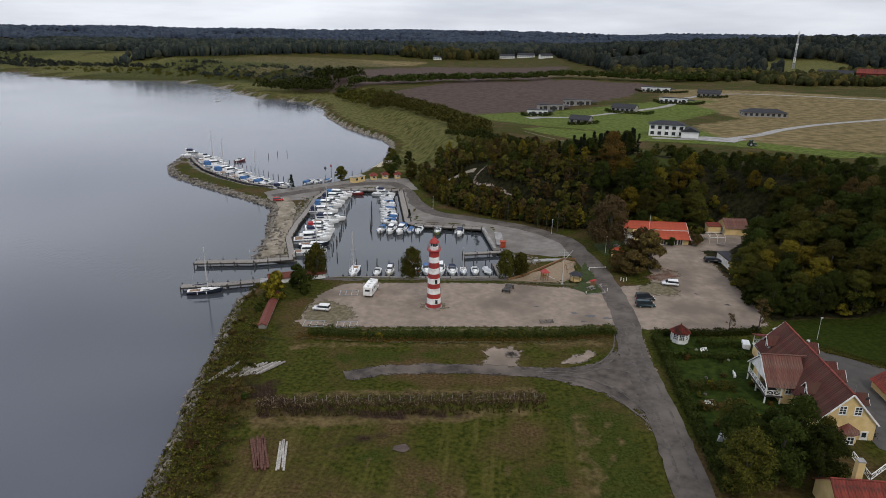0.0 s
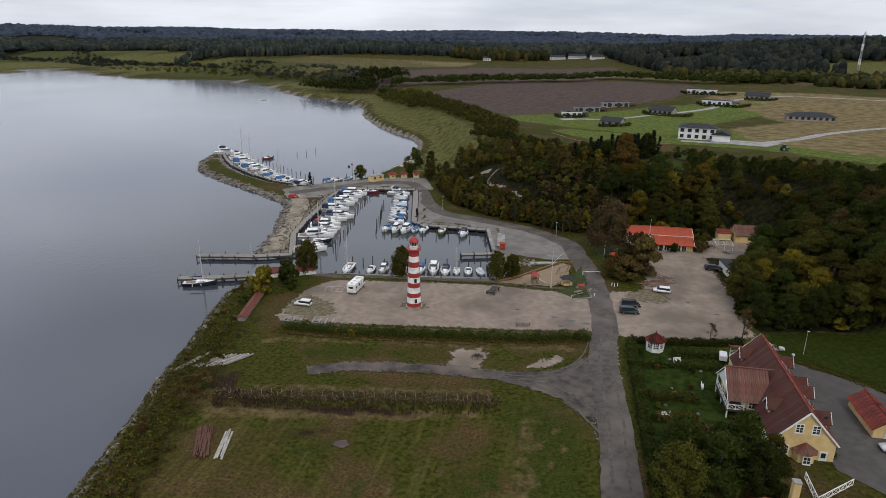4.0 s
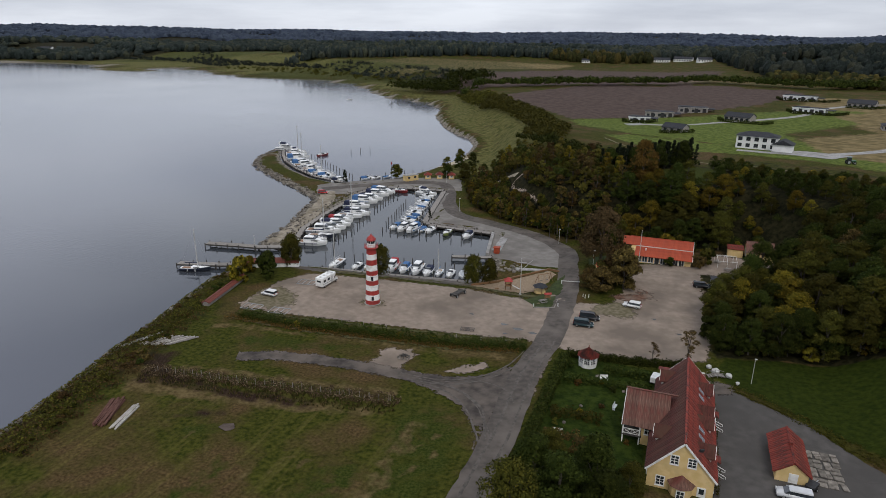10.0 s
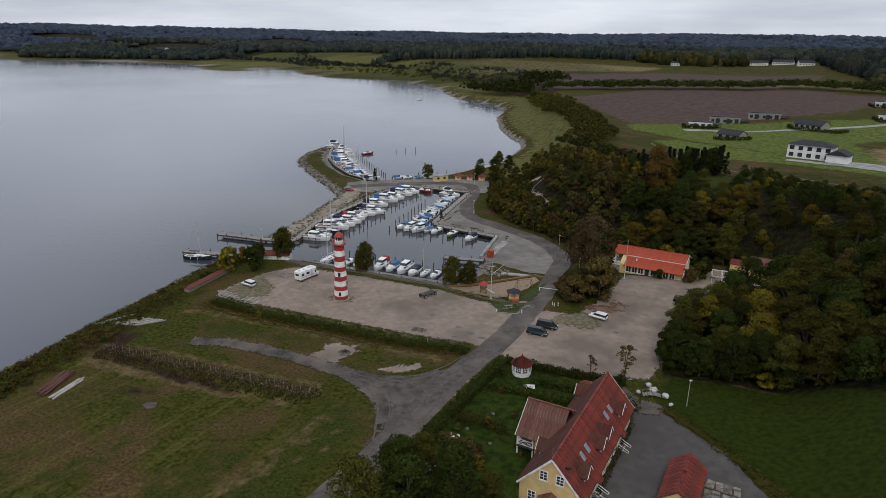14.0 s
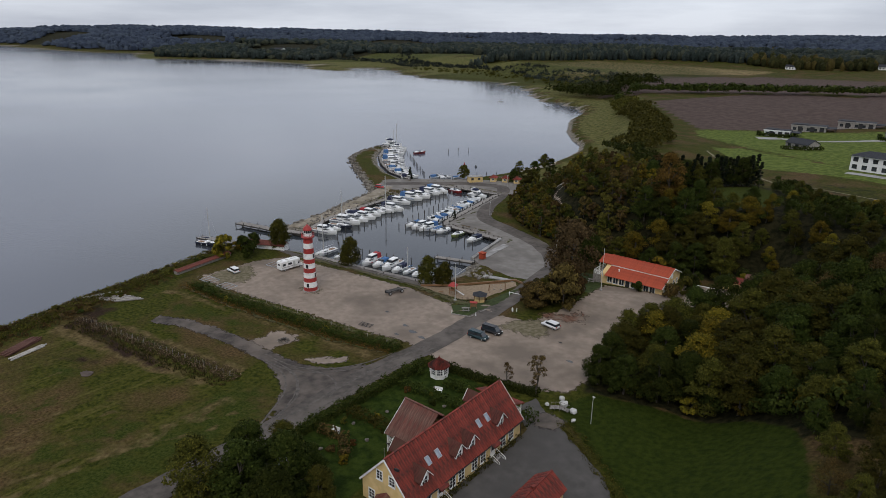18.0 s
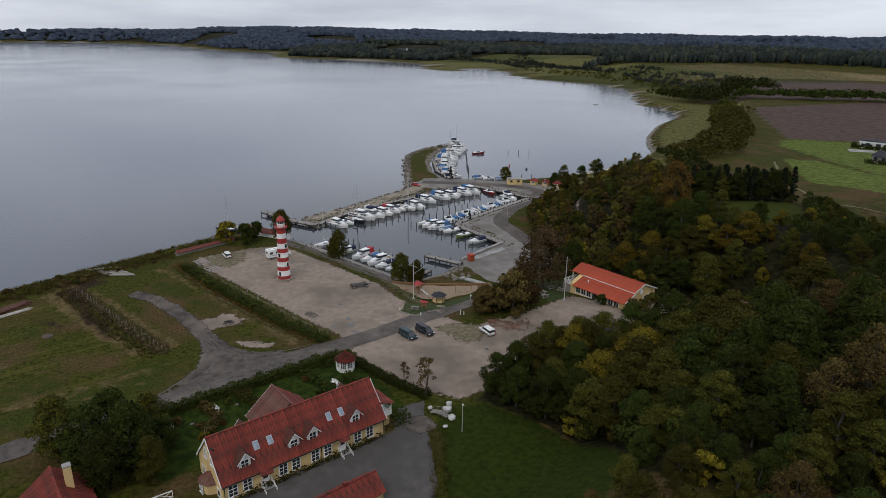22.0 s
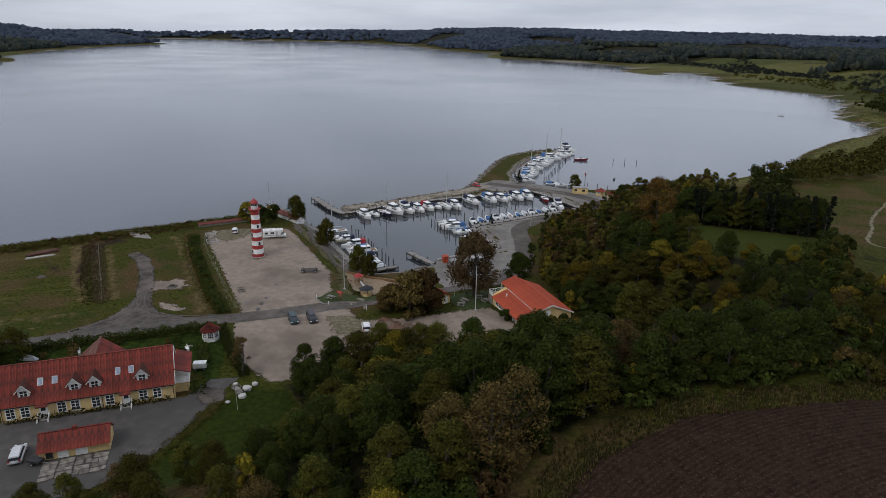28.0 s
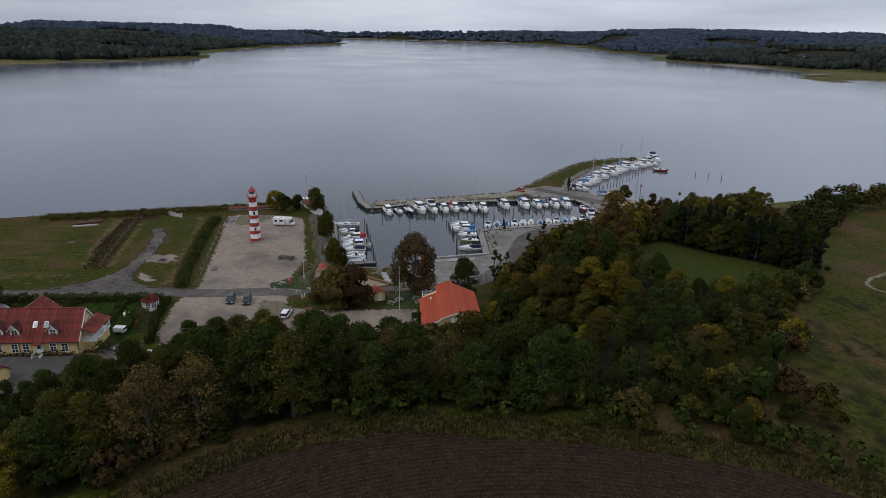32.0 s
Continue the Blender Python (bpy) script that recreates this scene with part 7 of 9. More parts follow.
def far_spots():
    r = random.Random(77)
    out, R = [], 1150.0
    skip = (FIELD_N2, [(-560, 930), (-330, 850), (-150, 1000), (-120, 1110), (-420, 1110)])
    while R < 4650:
        az = -126.0
        while az < 34:  # degrees east of north
            cell = max(10.5, R / (155.0 if az < -58 else 105.0))
            a, q = radians(az + r.uniform(-0.5, 0.5) * degrees_of(cell, R)), R + r.uniform(-0.5, 0.5) * cell
            out.append((q * math.sin(a), 60 + q * math.cos(a), max(10.5, R / 115.0) * r.uniform(0.8, 1.5), q))
            az += degrees_of(cell, R)
        R += max(10.5, R / 105.0) * 0.95
    P = np.array(out)
    d = dist_poly(SHORE, P[:, 0], P[:, 1])
    west = np.degrees(np.arctan2(P[:, 0], P[:, 1] - 60)) < -84
    patch = np.sin(P[:, 0] / 210 + 0.7 * np.sin(P[:, 1] / 330)) * np.sin(P[:, 1] / 170 + 0.9 * np.sin(P[:, 0] / 260))
    ok = (d > np.where(west | (P[:, 0] < -1150), 40, 215 + 40 * np.sin(P[:, 0] / 70))) & (np.abs(patch) < 0.6)
    for poly in skip:
        ok &= dist_poly(poly, P[:, 0], P[:, 1]) > 10
    return P[ok]


def degrees_of(width, R):
    return math.degrees(width / R)


FS = far_spots()
near, deep = FS[FS[:, 3] < 2300], FS[FS[:, 3] >= 2300]
canopy("woodland", "woods and scrub above the bay meadows", near[:, :3], 15, 9, LEAF_FAR_HAZE)
canopy("woodland", "wooded hills on the horizon tinted haze blue", deep[:, :3], 18, 19, LEAF_RIDGE_HAZE, ((0.45, 0.1), (0.42, 0.7)))
far_wood("woodland", "bushes on the bay meadows", belt([(-690, 960), (-480, 900), (-330, 830), (-250, 790)], 60, 13, 10), 6, 10, LEAF_OLIVE, 30, 1.3)
far_wood("hedgerow", "hawthorn scrub across the bay pasture", belt([(-960, 1180), (-760, 1060), (-560, 985), (-420, 930)], 36, 8, 31), 7, 31, LEAF_FAR_HAZE, 26, 1.6)
far_wood("hedgerow", "hawthorn scrub across the bay pasture", belt([(-420, 900), (-330, 850), (-240, 800), (-180, 745)], 40, 8, 32), 8, 32, LEAF_FAR_HAZE, 26, 1.6)
far_wood("hedgerow", "hawthorn scrub across the bay pasture", belt([(-1100, 1130), (-900, 1090), (-740, 1010)], 50, 10, 33), 7, 33, LEAF_FAR_HAZE, 24, 1.8)
far_wood("hedgerow", "bushes along the bay meadow", belt([(-98, 560), (-70, 470), (-45, 400)], 8, 9, 11), 4, 11, LEAF_OLIVE, 34, 0.9)
for i, (x, y) in enumerate(scatter([(96, 228), (110, 213), (114, 210), (118, 226), (112, 238), (100, 238), (90, 247), (80, 252), (70, 262), (66, 258), (82, 243)], 3.3, 900, 71, (FIELD_SE, MEADOW), 1.0)):
    plant(BUSH[(0, 1, 0, 4, 1, 0, 2)[i % 7]] if i % 4 else BROAD[(0, 2, 6)[i % 3]], x, y, i * 1.7, rnd.uniform(1.2, 1.9) if i % 4 else rnd.uniform(0.3, 0.42), "scrub on the eastern slope")
far_wood("hedgerow", "scrub along the edge of the ploughed field", belt([(109, 176), (108, 190), (111, 206), (116, 226), (126, 246)], 6, 2.6, 13), 2.6, 13, LEAF_GREEN, 60, 0.5)


def tufts(name, label, spots, tall, seed, material):
    """Blades of rough grass, a few to a tuft."""
    r = np.random.default_rng(seed)
    S = np.array(spots)
    z = height(S[:, 0], S[:, 1])
    k = len(S)
    b = 5
    a = r.uniform(0, 2 * math.pi, (k, b))
    base = np.stack([S[:, 0], S[:, 1], z], 1)[:, None, :] + np.stack([np.cos(a), np.sin(a), 0 * a], 2) * 0.15
    up = np.stack([np.cos(a) * 0.25, np.sin(a) * 0.25, 1 + 0 * a], 2) * (tall * r.uniform(0.5, 1.2, (k, b)))[..., None]
    side = np.stack([-np.sin(a), np.cos(a), 0 * a], 2) * 0.09
    p = np.stack([base - side, base + side, base + up], 2).reshape(-1, 3)
    f = np.arange(len(p)).reshape(-1, 3)
    return tagged(new(name, np_mesh(name, p, f, material)), label, "grass", kind="stuff")


tufts("rough_grass", "strip of dry rough grass round the ploughed field", belt([(126, 152), (115.5, 167), (111.8, 182), (114.8, 206), (119.5, 227), (131, 250)], 4.5, 0.4, 21), 0.5, 21, GRASS_DRY)
tufts("rough_grass", "dry grass along the shore bank", belt([(-47, 70), (-53, 95), (-58, 118)], 9, 0.9, 22), 0.6, 22, GRASS_DRY)
tufts("rough_grass", "dry grass along the brushwood", belt([(-40, 92), (-8, 96.5), (9, 99.5)], 4, 0.6, 23), 0.5, 23, GRASS_DRY)

# ---- harbour: piers, piles, boats ----
def pier(name, label, pts, width, top=1.15, step=3.2, planks=True):
    """A timber pier on piles along a line."""
    o = thing(name, label, "pier", place(pts[0][0], pts[0][1], 0))
    ox, oy = pts[0]
    for (ax, ay), (bx, by) in zip(pts, pts[1:]):
        a, b = Vector((ax - ox, ay - oy, 0)), Vector((bx - ox, by - oy, 0))
        d = b - a
        L = d.length
        m = d.to_track_quat("X", "Z").to_matrix().to_4x4()
        m.translation = a + Vector((0, 0, top))
        bm = bmesh.new()
        k = int(L / 0.42)
        r = random.Random(int(L * 100))
        for i in range(k):
            box(bm, i * L / k, (i + 0.93) * L / k, -width / 2 + r.uniform(-0.04, 0.04), width / 2 + r.uniform(-0.04, 0.04), -0.06, r.uniform(-0.01, 0.015))
        part("decking", bm, TIMBER, o, "grey weathered planking", at=m)
        for s in (-1, 1):
            part("edge_beam", boxed(0, L, s * width / 2 - 0.12, s * width / 2 + 0.12, -0.42, -0.07), DARKWOOD, o, at=m)
            k2 = max(1, int(L / step))
            for i in range(k2 + 1):
                p = a + d * (i / k2) + m.to_3x3() @ Vector((0, s * (width / 2 + 0.18), 0))
                part("support_post", tubed((p.x, p.y, -2.2), (p.x, p.y, top + 0.35 + 0.3 * ((i * 7 + s) % 3 == 0)), 0.15, 0.14, 7), DARKWOOD, o)
    return o


pier("pier", "long grey timber pier with a bend, over open water", [(-87, 166.2), (-76, 168.4), (-70.5, 169.2), (-60.5, 173.2)], 2.6)
pier("pier", "grey timber pier beside a moored boat", [(-82, 148.2), (-71, 151.4), (-62, 155.2)], 2.4)
pier("pier", "walkway along the breakwater moorings", [(-61, 174), (-68.2, 192), (-70.8, 209), (-72.4, 228), (-74.6, 245), (-73.6, 256.5)], 1.8)
pier("pier", "walkway along the north quay", [(-73, 257.6), (-64, 260.2), (-43.6, 262.4)], 1.6)
pier("pier", "timber walkway beside the boat row", [(-43, 261), (-33, 215.5), (-30.4, 212.5)], 2.0)
pier("pier", "timber quay edge along the inner basin", [(-30, 212), (-6.8, 211)], 2.0)
pier("pier", "short dark jetty in the basin", [(-11.2, 183.8), (0.2, 187.4)], 1.8)
pier("pier", "floating walkway behind the southern boats", [(-57, 156), (-42.5, 160.8), (-17, 164), (0.5, 166.8)], 1.8, top=0.75)
pier("pier", "short finger pier at the basin corner", [(0.5, 166.8), (-1.5, 177)], 1.6, top=0.75)
pier("pier", "walkway behind the boats on the spit", [(-92, 261), (-110, 267), (-128, 279.5), (-144, 294), (-155, 308), (-163, 320), (-169, 321)], 1.6, top=0.9)
ramp = thing("slipway", "pale concrete slipway beside the basin", "slipway", place(-4.0, 199.5, 0))
part("kerb", prismed([(-2.9, 11.4, 0.6), (-1.9, 11.6, 0.6), (2.6, -9.8, 0.6), (1.6, -10.0, 0.6)], (0, 0, 0.9)), CONCRETE, ramp, "pale concrete kerb")
part("slab", prismed([(1.5, 7.5, 1.2), (3.8, 7.2, 1.2), (5.2, -6.5, 1.2), (2.6, -6.5, 1.2)], (0, 0, 0.22)), CONCRETE, ramp, "pale worn concrete slab")
fuel = thing("harbour_kiosk", "small orange timber cabinet on the quay edge", "cabinet", place(0.6, 191.2, 1.3))
part("body", boxed(-0.8, 0.8, -0.7, 0.7, 0, 1.8, bevel=0.04), TILE_NEW, fuel, "orange painted body")
part("roof", boxed(-1.0, 1.0, -0.9, 0.9, 1.8, 1.95), TILE_NEW, fuel)
bar_ = thing("pale_beam", "long pale concrete beam lying on the quay", "beam", place(14, 180.5, H(14, 180.5), 12))
part("beam", boxed(-4.5, 4.5, -0.9, 0.9, -0.2, 0.25, bevel=0.05), CONCRETE, bar_)


def hull_mesh(L, B, free, material, sharp=2.2, stern=0.86):
    """A boat hull from the transom at -L/2 to the stem at +L/2."""
    bm = bmesh.new()
    n = 11
    rows = []
    for i in range(n):
        s = i / (n - 1)
        w = B / 2 * (stern + (1 - stern) * min(1, s / 0.4)) * (1 - max(0, (s - 0.42) / 0.58) ** sharp)
        w = max(w, 0.02)
        x = -L / 2 + L * s
        sh = free * (1 + 0.45 * s * s)
        kz = -0.32 + 0.3 * max(0, (s - 0.6) / 0.4) ** 2 * 1.4
        xo = 0.05 * L * s ** 4
        ring = [(x - xo, 0, kz), (x - xo * 0.5, w * 0.72, kz + 0.28), (x, w * 0.97, sh * 0.62), (x + xo * 0.1, w, sh), (x, max(w - 0.09, 0.005), sh + 0.02)]
        rows.append(([bm.verts.new(p) for p in ring], [bm.verts.new((p[0], -p[1], p[2])) for p in ring]))
    for (a, b), (c, d) in zip(rows, rows[1:]):
        for k in range(4):
            bm.faces.new((a[k], a[k + 1], c[k + 1], c[k]))
            bm.faces.new((b[k + 1], b[k], d[k], d[k + 1]))
    a, b = rows[0]
    bm.faces.new(a + b[::-1][:-1])
    bmesh.ops.recalc_face_normals(bm, faces=bm.faces)
    hull = mesh_of("hull", bm, material)
    bm = bmesh.new()
    ra = [bm.verts.new((a[4][0] if isinstance(a, tuple) else 0, 0, 0)) for a in ()]
    left, right = [], []
    for i in range(n):
        s = i / (n - 1)
        w = B / 2 * (stern + (1 - stern) * min(1, s / 0.4)) * (1 - max(0, (s - 0.42) / 0.58) ** sharp)
        w = max(w - 0.1, 0.01)
        z = free * (1 + 0.45 * s * s) - 0.05 - 0.02 * math.sin(s * 3)
        x = -L / 2 + 0.04 + (L - 0.1) * s
        left.append(bm.verts.new((x, w, z)))
        right.append(bm.verts.new((x, -w, z)))
    for i in range(n - 1):
        bm.faces.new((right[i], right[i + 1], left[i + 1], left[i]))
    return hull, mesh_of("deck", bm, DECKMAT)


GEL = mat("white gelcoat", (0.8, 0.8, 0.79), (0.86, 0.86, 0.85), 1.5, 0.25, c=(0.76, 0.76, 0.74), scale2=0.8)
DECKMAT = mat("boat deck", (0.6, 0.6, 0.585), (0.7, 0.69, 0.67), 3.0, 0.6)
CREAM = mat("cream gelcoat", (0.6, 0.56, 0.42), (0.68, 0.63, 0.5), 1.5, 0.3)
HULL_RED = mat("red hull paint", (0.2, 0.022, 0.022), (0.27, 0.035, 0.03), 2, 0.3)
HULL_GREEN = mat("green hull paint", (0.16, 0.2, 0.06), (0.24, 0.28, 0.09), 2, 0.35)
HULL_NAVY = mat("navy hull paint", (0.016, 0.02, 0.03), (0.03, 0.035, 0.05), 2, 0.25)
CANVAS_BLUE = mat("blue canvas", (0.04, 0.11, 0.25), (0.07, 0.16, 0.33), 4, 0.85, bump=0.03)
CANVAS_NAVY = mat("navy canvas", (0.015, 0.02, 0.045), (0.03, 0.037, 0.075), 4, 0.85, bump=0.03)
CANVAS_RED = mat("red canvas", (0.28, 0.025, 0.03), (0.38, 0.045, 0.05), 4, 0.85, bump=0.03)
CANVAS_GREY = mat("grey canvas", (0.44, 0.46, 0.48), (0.56, 0.58, 0.6), 4, 0.85, bump=0.03)
TEAK = mat("wooden trim", (0.16, 0.085, 0.04), (0.25, 0.14, 0.07), 5, 0.5)
ALU = mat("bare aluminium", (0.55, 0.56, 0.57), (0.65, 0.66, 0.67), 4, 0.35, metal=0.7)


def cabin(bm, x0, x1, w0, w1, z0, z1, rake=0.5, inset=0.16):
    """A raked cabin block: wider below than above."""
    v = [bm.verts.new(p) for p in ((x0, -w0 / 2, z0), (x1, -w1 / 2, z0), (x1, w1 / 2, z0), (x0, w0 / 2, z0), (x0 + 0.1, -w0 / 2 + inset, z1), (x1 - rake, -w1 / 2 + inset, z1), (x1 - rake, w1 / 2 - inset, z1), (x0 + 0.1, w0 / 2 - inset, z1))]
    for q in ((3, 2, 1, 0), (4, 5, 6, 7), (0, 1, 5, 4), (1, 2, 6, 5), (2, 3, 7, 6), (3, 0, 4, 7)):
        bm.faces.new([v[i] for i in q])
    bmesh.ops.bevel(bm, geom=[e for e in bm.edges if e.verts[0].co.z > z0 + 0.1 or e.verts[1].co.z > z0 + 0.1], offset=0.05, segments=2, affect="EDGES")


def cabined(*a, **k):
    bm = bmesh.new()
    cabin(bm, *a, **k)
    return bm


def pulpit(L, B, free):
    bm = bmesh.new()
    pts = []
    for i in range(7):
        s = 0.55 + 0.45 * i / 6
        w = max(B / 2 * (1 - max(0, (s - 0.42) / 0.58) ** 2.2) - 0.1, 0)
        pts.append((-L / 2 + L * s - 0.1, w, free * (1 + 0.45 * s * s)))
    for sgn in (-1, 1):
        for p, q in zip(pts, pts[1:]):
            tube(bm, (p[0], sgn * p[1], p[2] + 0.5), (q[0], sgn * q[1], q[2] + 0.5), 0.022, n=4)
            tube(bm, (p[0], sgn * p[1], p[2]), (p[0], sgn * p[1], p[2] + 0.5), 0.018, n=4)
    return bm


def boat(kind, name, label, L, B, free, hullm, canvas=None, mast=0.0, cover=None):
    o = thing(name, label, "boat", place(0, 0, 0), group="boats moored in the harbour")
    hm, dm = hull_mesh(L, B, free, hullm)
    for nm, me in (("hull", hm), ("deck", dm)):
        c = new(nm, me)
        c.parent = o
    part("waterline_stripe", boxed(-L / 2 + 0.02, L * 0.2, -B / 2 * 0.99, B / 2 * 0.99, free * 0.7, free * 0.78), canvas or CANVAS_NAVY, o)
    f = free
    if kind == "cruiser":
        part("cabin", cabined(-L * 0.12, L * 0.34, B * 0.78, B * 0.45, f - 0.05, f + 0.75, 0.7), GEL, o)
        part("wheelhouse", cabined(-L * 0.26, L * 0.12, B * 0.74, B * 0.66, f + 0.1, f + 1.45, 0.75, 0.22), GEL, o)
        part("windscreen", cabined(-L * 0.235, L * 0.125, B * 0.755, B * 0.675, f + 0.85, f + 1.3, 0.3, 0.1), GLASS, o, "dark wraparound windscreen")
        part("cockpit", boxed(-L * 0.46, -L * 0.26, -B * 0.34, B * 0.34, f - 0.03, f + 0.02), TEAK, o)
        if canvas:
            part("canopy", cabined(-L * 0.46, -L * 0.22, B * 0.8, B * 0.78, f + 0.05, f + 1.35, 0.1, 0.2), canvas, o, "canvas cockpit canopy")
        part("side_window", boxed(L * 0.0, L * 0.2, -B * 0.36, B * 0.36, f + 0.35, f + 0.55), GLASS, o)
    elif kind == "day":
        part("cabin", cabined(-L * 0.02, L * 0.34, B * 0.74, B * 0.4, f - 0.05, f + 0.5, 0.7), GEL, o)
        part("windscreen", cabined(-L * 0.08, L * 0.08, B * 0.72, B * 0.62, f + 0.35, f + 0.85, 0.45, 0.12), GLASS, o, "dark windscreen")
        part("cockpit", boxed(-L * 0.44, -L * 0.05, -B * 0.36, B * 0.36, f - 0.03, f + 0.015), CANVAS_GREY, o)
        for q in (-L * 0.2, -L * 0.36):
            part("seat", boxed(q - 0.3, q + 0.3, -B * 0.33, B * 0.33, f, f + 0.35, bevel=0.06), GEL, o)
        part("outboard", boxed(-L * 0.56, -L * 0.5, -0.18, 0.18, f - 0.4, f + 0.45, bevel=0.06), DARK, o, "black outboard motor")
        if canvas:
            part("canopy", cabined(-L * 0.44, -L * 0.02, B * 0.82, B * 0.74, f + 0.0, f + 0.75, 0.3, 0.25), canvas, o, "canvas cover over the cockpit")
    elif kind == "sail":
        part("cabin", cabined(-L * 0.12, L * 0.3, B * 0.62, B * 0.36, f - 0.05, f + 0.42, 0.6), GEL, o)
        part("side_window", boxed(-L * 0.04, L * 0.14, -B * 0.285, B * 0.285, f + 0.12, f + 0.27), GLASS, o)
        part("cockpit", boxed(-L * 0.42, -L * 0.13, -B * 0.24, B * 0.24, f - 0.03, f + 0.02), TEAK, o)
        part("mast", tubed((L * 0.08, 0, f), (L * 0.08, 0, f + mast), 0.14, 0.1, 8), GALV, o, "aluminium mast")
        part("boom", tubed((L * 0.08, 0, f + 1.3), (-L * 0.36, 0, f + 1.25), 0.06, 0.05, 6), ALU, o)
        if canvas:
            part("sail_cover", tubed((L * 0.07, 0, f + 1.48), (-L * 0.34, 0, f + 1.38), 0.17, 0.1, 8), canvas, o, "canvas sail cover on the boom")
        bm = bmesh.new()
        for e in ((L * 0.48, 0, f * 1.4), (-L * 0.48, 0, f)):
            tube(bm, (L * 0.08, 0, f + mast * 0.97), e, 0.014, n=3)
        for sg in (-1, 1):
            tube(bm, (L * 0.08, 0, f + mast * 0.97), (L * 0.04, sg * B * 0.45, f), 0.014, n=3)
            tube(bm, (L * 0.08, -0.0, f + mast * 0.55), (L * 0.08, sg * B * 0.28, f + mast * 0.55), 0.03, n=4)
        part("rigging", bm, STEEL, o)
    elif kind == "covered":
        bm = bmesh.new()
        cabin(bm, -L * 0.46, L * 0.32, B * 0.9, B * 0.4, f - 0.02, f + 0.5, 1.4, 0.36)
        part("cover", bm, canvas, o, "canvas winter cover")
        part("outboard", boxed(-L * 0.56, -L * 0.5, -0.16, 0.16, f - 0.4, f + 0.4, bevel=0.05), DARK, o)
    elif kind == "yacht":
        part("cabin", cabined(-L * 0.3, L * 0.3, B * 0.84, B * 0.5, f - 0.05, f + 1.0, 1.4), GEL, o)
        part("windscreen", cabined(-L * 0.2, L * 0.2, B * 0.82, B * 0.6, f + 0.95, f + 1.5, 0.9, 0.25), GLASS, o, "dark raked windscreen")
        part("flybridge", cabined(-L * 0.3, L * 0.06, B * 0.78, B * 0.7, f + 1.45, f + 2.1, 0.5, -0.05), GEL, o)
        part("canopy", cabined(-L * 0.26, -L * 0.02, B * 0.66, B * 0.6, f + 2.1, f + 3.0, 0.4, 0.15), canvas or CANVAS_NAVY, o)
        part("radar_arch", boxed(-L * 0.32, -L * 0.28, -B * 0.4, B * 0.4, f + 2.1, f + 3.1), GEL, o)
        part("side_window", boxed(-L * 0.1, L * 0.18, -B * 0.4, B * 0.4, f + 0.35, f + 0.62), GLASS, o)
        part("swim_platform", boxed(-L * 0.56, -L * 0.49, -B * 0.4, B * 0.4, 0.15, 0.28), TEAK, o)
    part("pulpit_rail", pulpit(L, B, free), STEEL, o, "steel bow rail")
    for i, sg in ((-0.2, 1), (0.05, 1), (-0.2, -1), (0.05, -1)):
        part("fender", tubed((L * i, sg * (B / 2 + 0.08), 0.25), (L * i, sg * (B / 2 + 0.08), free * 0.95), 0.1, 0.1, 6), CANVAS_NAVY if canvas is None else GEL, o)
    return o


FLEET = {
    "cru_blue": boat("cruiser", "motor_cruiser", "white motor cruiser with a blue cockpit canopy", 8.6, 3.0, 1.0, GEL, CANVAS_BLUE),
    "cru_navy": boat("cruiser", "motor_cruiser", "white motor cruiser with a dark navy canopy", 9.2, 3.1, 1.05, GEL, CANVAS_NAVY),
    "cru_red": boat("cruiser", "motor_cruiser", "white motor cruiser with a red canopy", 8.2, 2.9, 1.0, GEL, CANVAS_RED),
    "cru_plain": boat("cruiser", "motor_cruiser", "plain white motor cruiser with a wheelhouse", 8.8, 3.0, 1.05, GEL),
    "day_blue": boat("day", "motorboat", "small white motorboat under a blue cover", 6.2, 2.3, 0.75, GEL, CANVAS_BLUE),
    "day_open": boat("day", "motorboat", "small open white motorboat with an outboard", 5.8, 2.2, 0.7, GEL),
    "day_navy": boat("day", "motorboat", "small white motorboat under a dark cover", 6.4, 2.4, 0.75, GEL, CANVAS_NAVY),
    "sail_blue": boat("sail", "sailing_boat", "white sailing boat with a blue sail cover", 7.6, 2.5, 0.85, GEL, CANVAS_BLUE, 9.5),
    "sail_white": boat("sail", "sailing_boat", "white sailing boat with a tall bare mast", 8.6, 2.8, 0.95, GEL, None, 11.5),
    "sail_navy": boat("sail", "sailing_boat", "dark blue hulled sailing boat with bare mast", 8.4, 2.7, 0.9, HULL_NAVY, CANVAS_NAVY, 11.0),
    "cov_blue": boat("covered", "covered_boat", "small boat under a bright blue cover", 5.6, 2.1, 0.65, GEL, CANVAS_BLUE),
    "cov_grey": boat("covered", "covered_boat", "small boat under a pale grey cover", 5.4, 2.1, 0.65, GEL, CANVAS_GREY),
    "green": boat("day", "fishing_boat", "small green painted fishing boat", 6.4, 2.5, 0.85, HULL_GREEN, None),
    "red": boat("day", "fishing_boat", "red hulled wooden fishing boat", 7.6, 2.7, 0.95, HULL_RED, None),
    "cream": boat("cruiser", "motor_cruiser", "cream coloured motor cruiser with navy canopy", 7.8, 2.8, 0.95, CREAM, CANVAS_NAVY),
    "yacht": boat("yacht", "motor_yacht", "large white flybridge motor yacht at the pier head", 12.5, 3.9, 1.4, GEL, CANVAS_NAVY),
}
used = set()


def moor(kind, x, y, heading, s=1.0):
    m = Matrix.LocRotScale((x, y, 0.0), Euler((0, 0, radians(heading))), (s, s, s))
    if kind in used:
        return copy_thing(FLEET[kind], m)
    used.add(kind)
    FLEET[kind].matrix_basis = m
    return FLEET[kind]


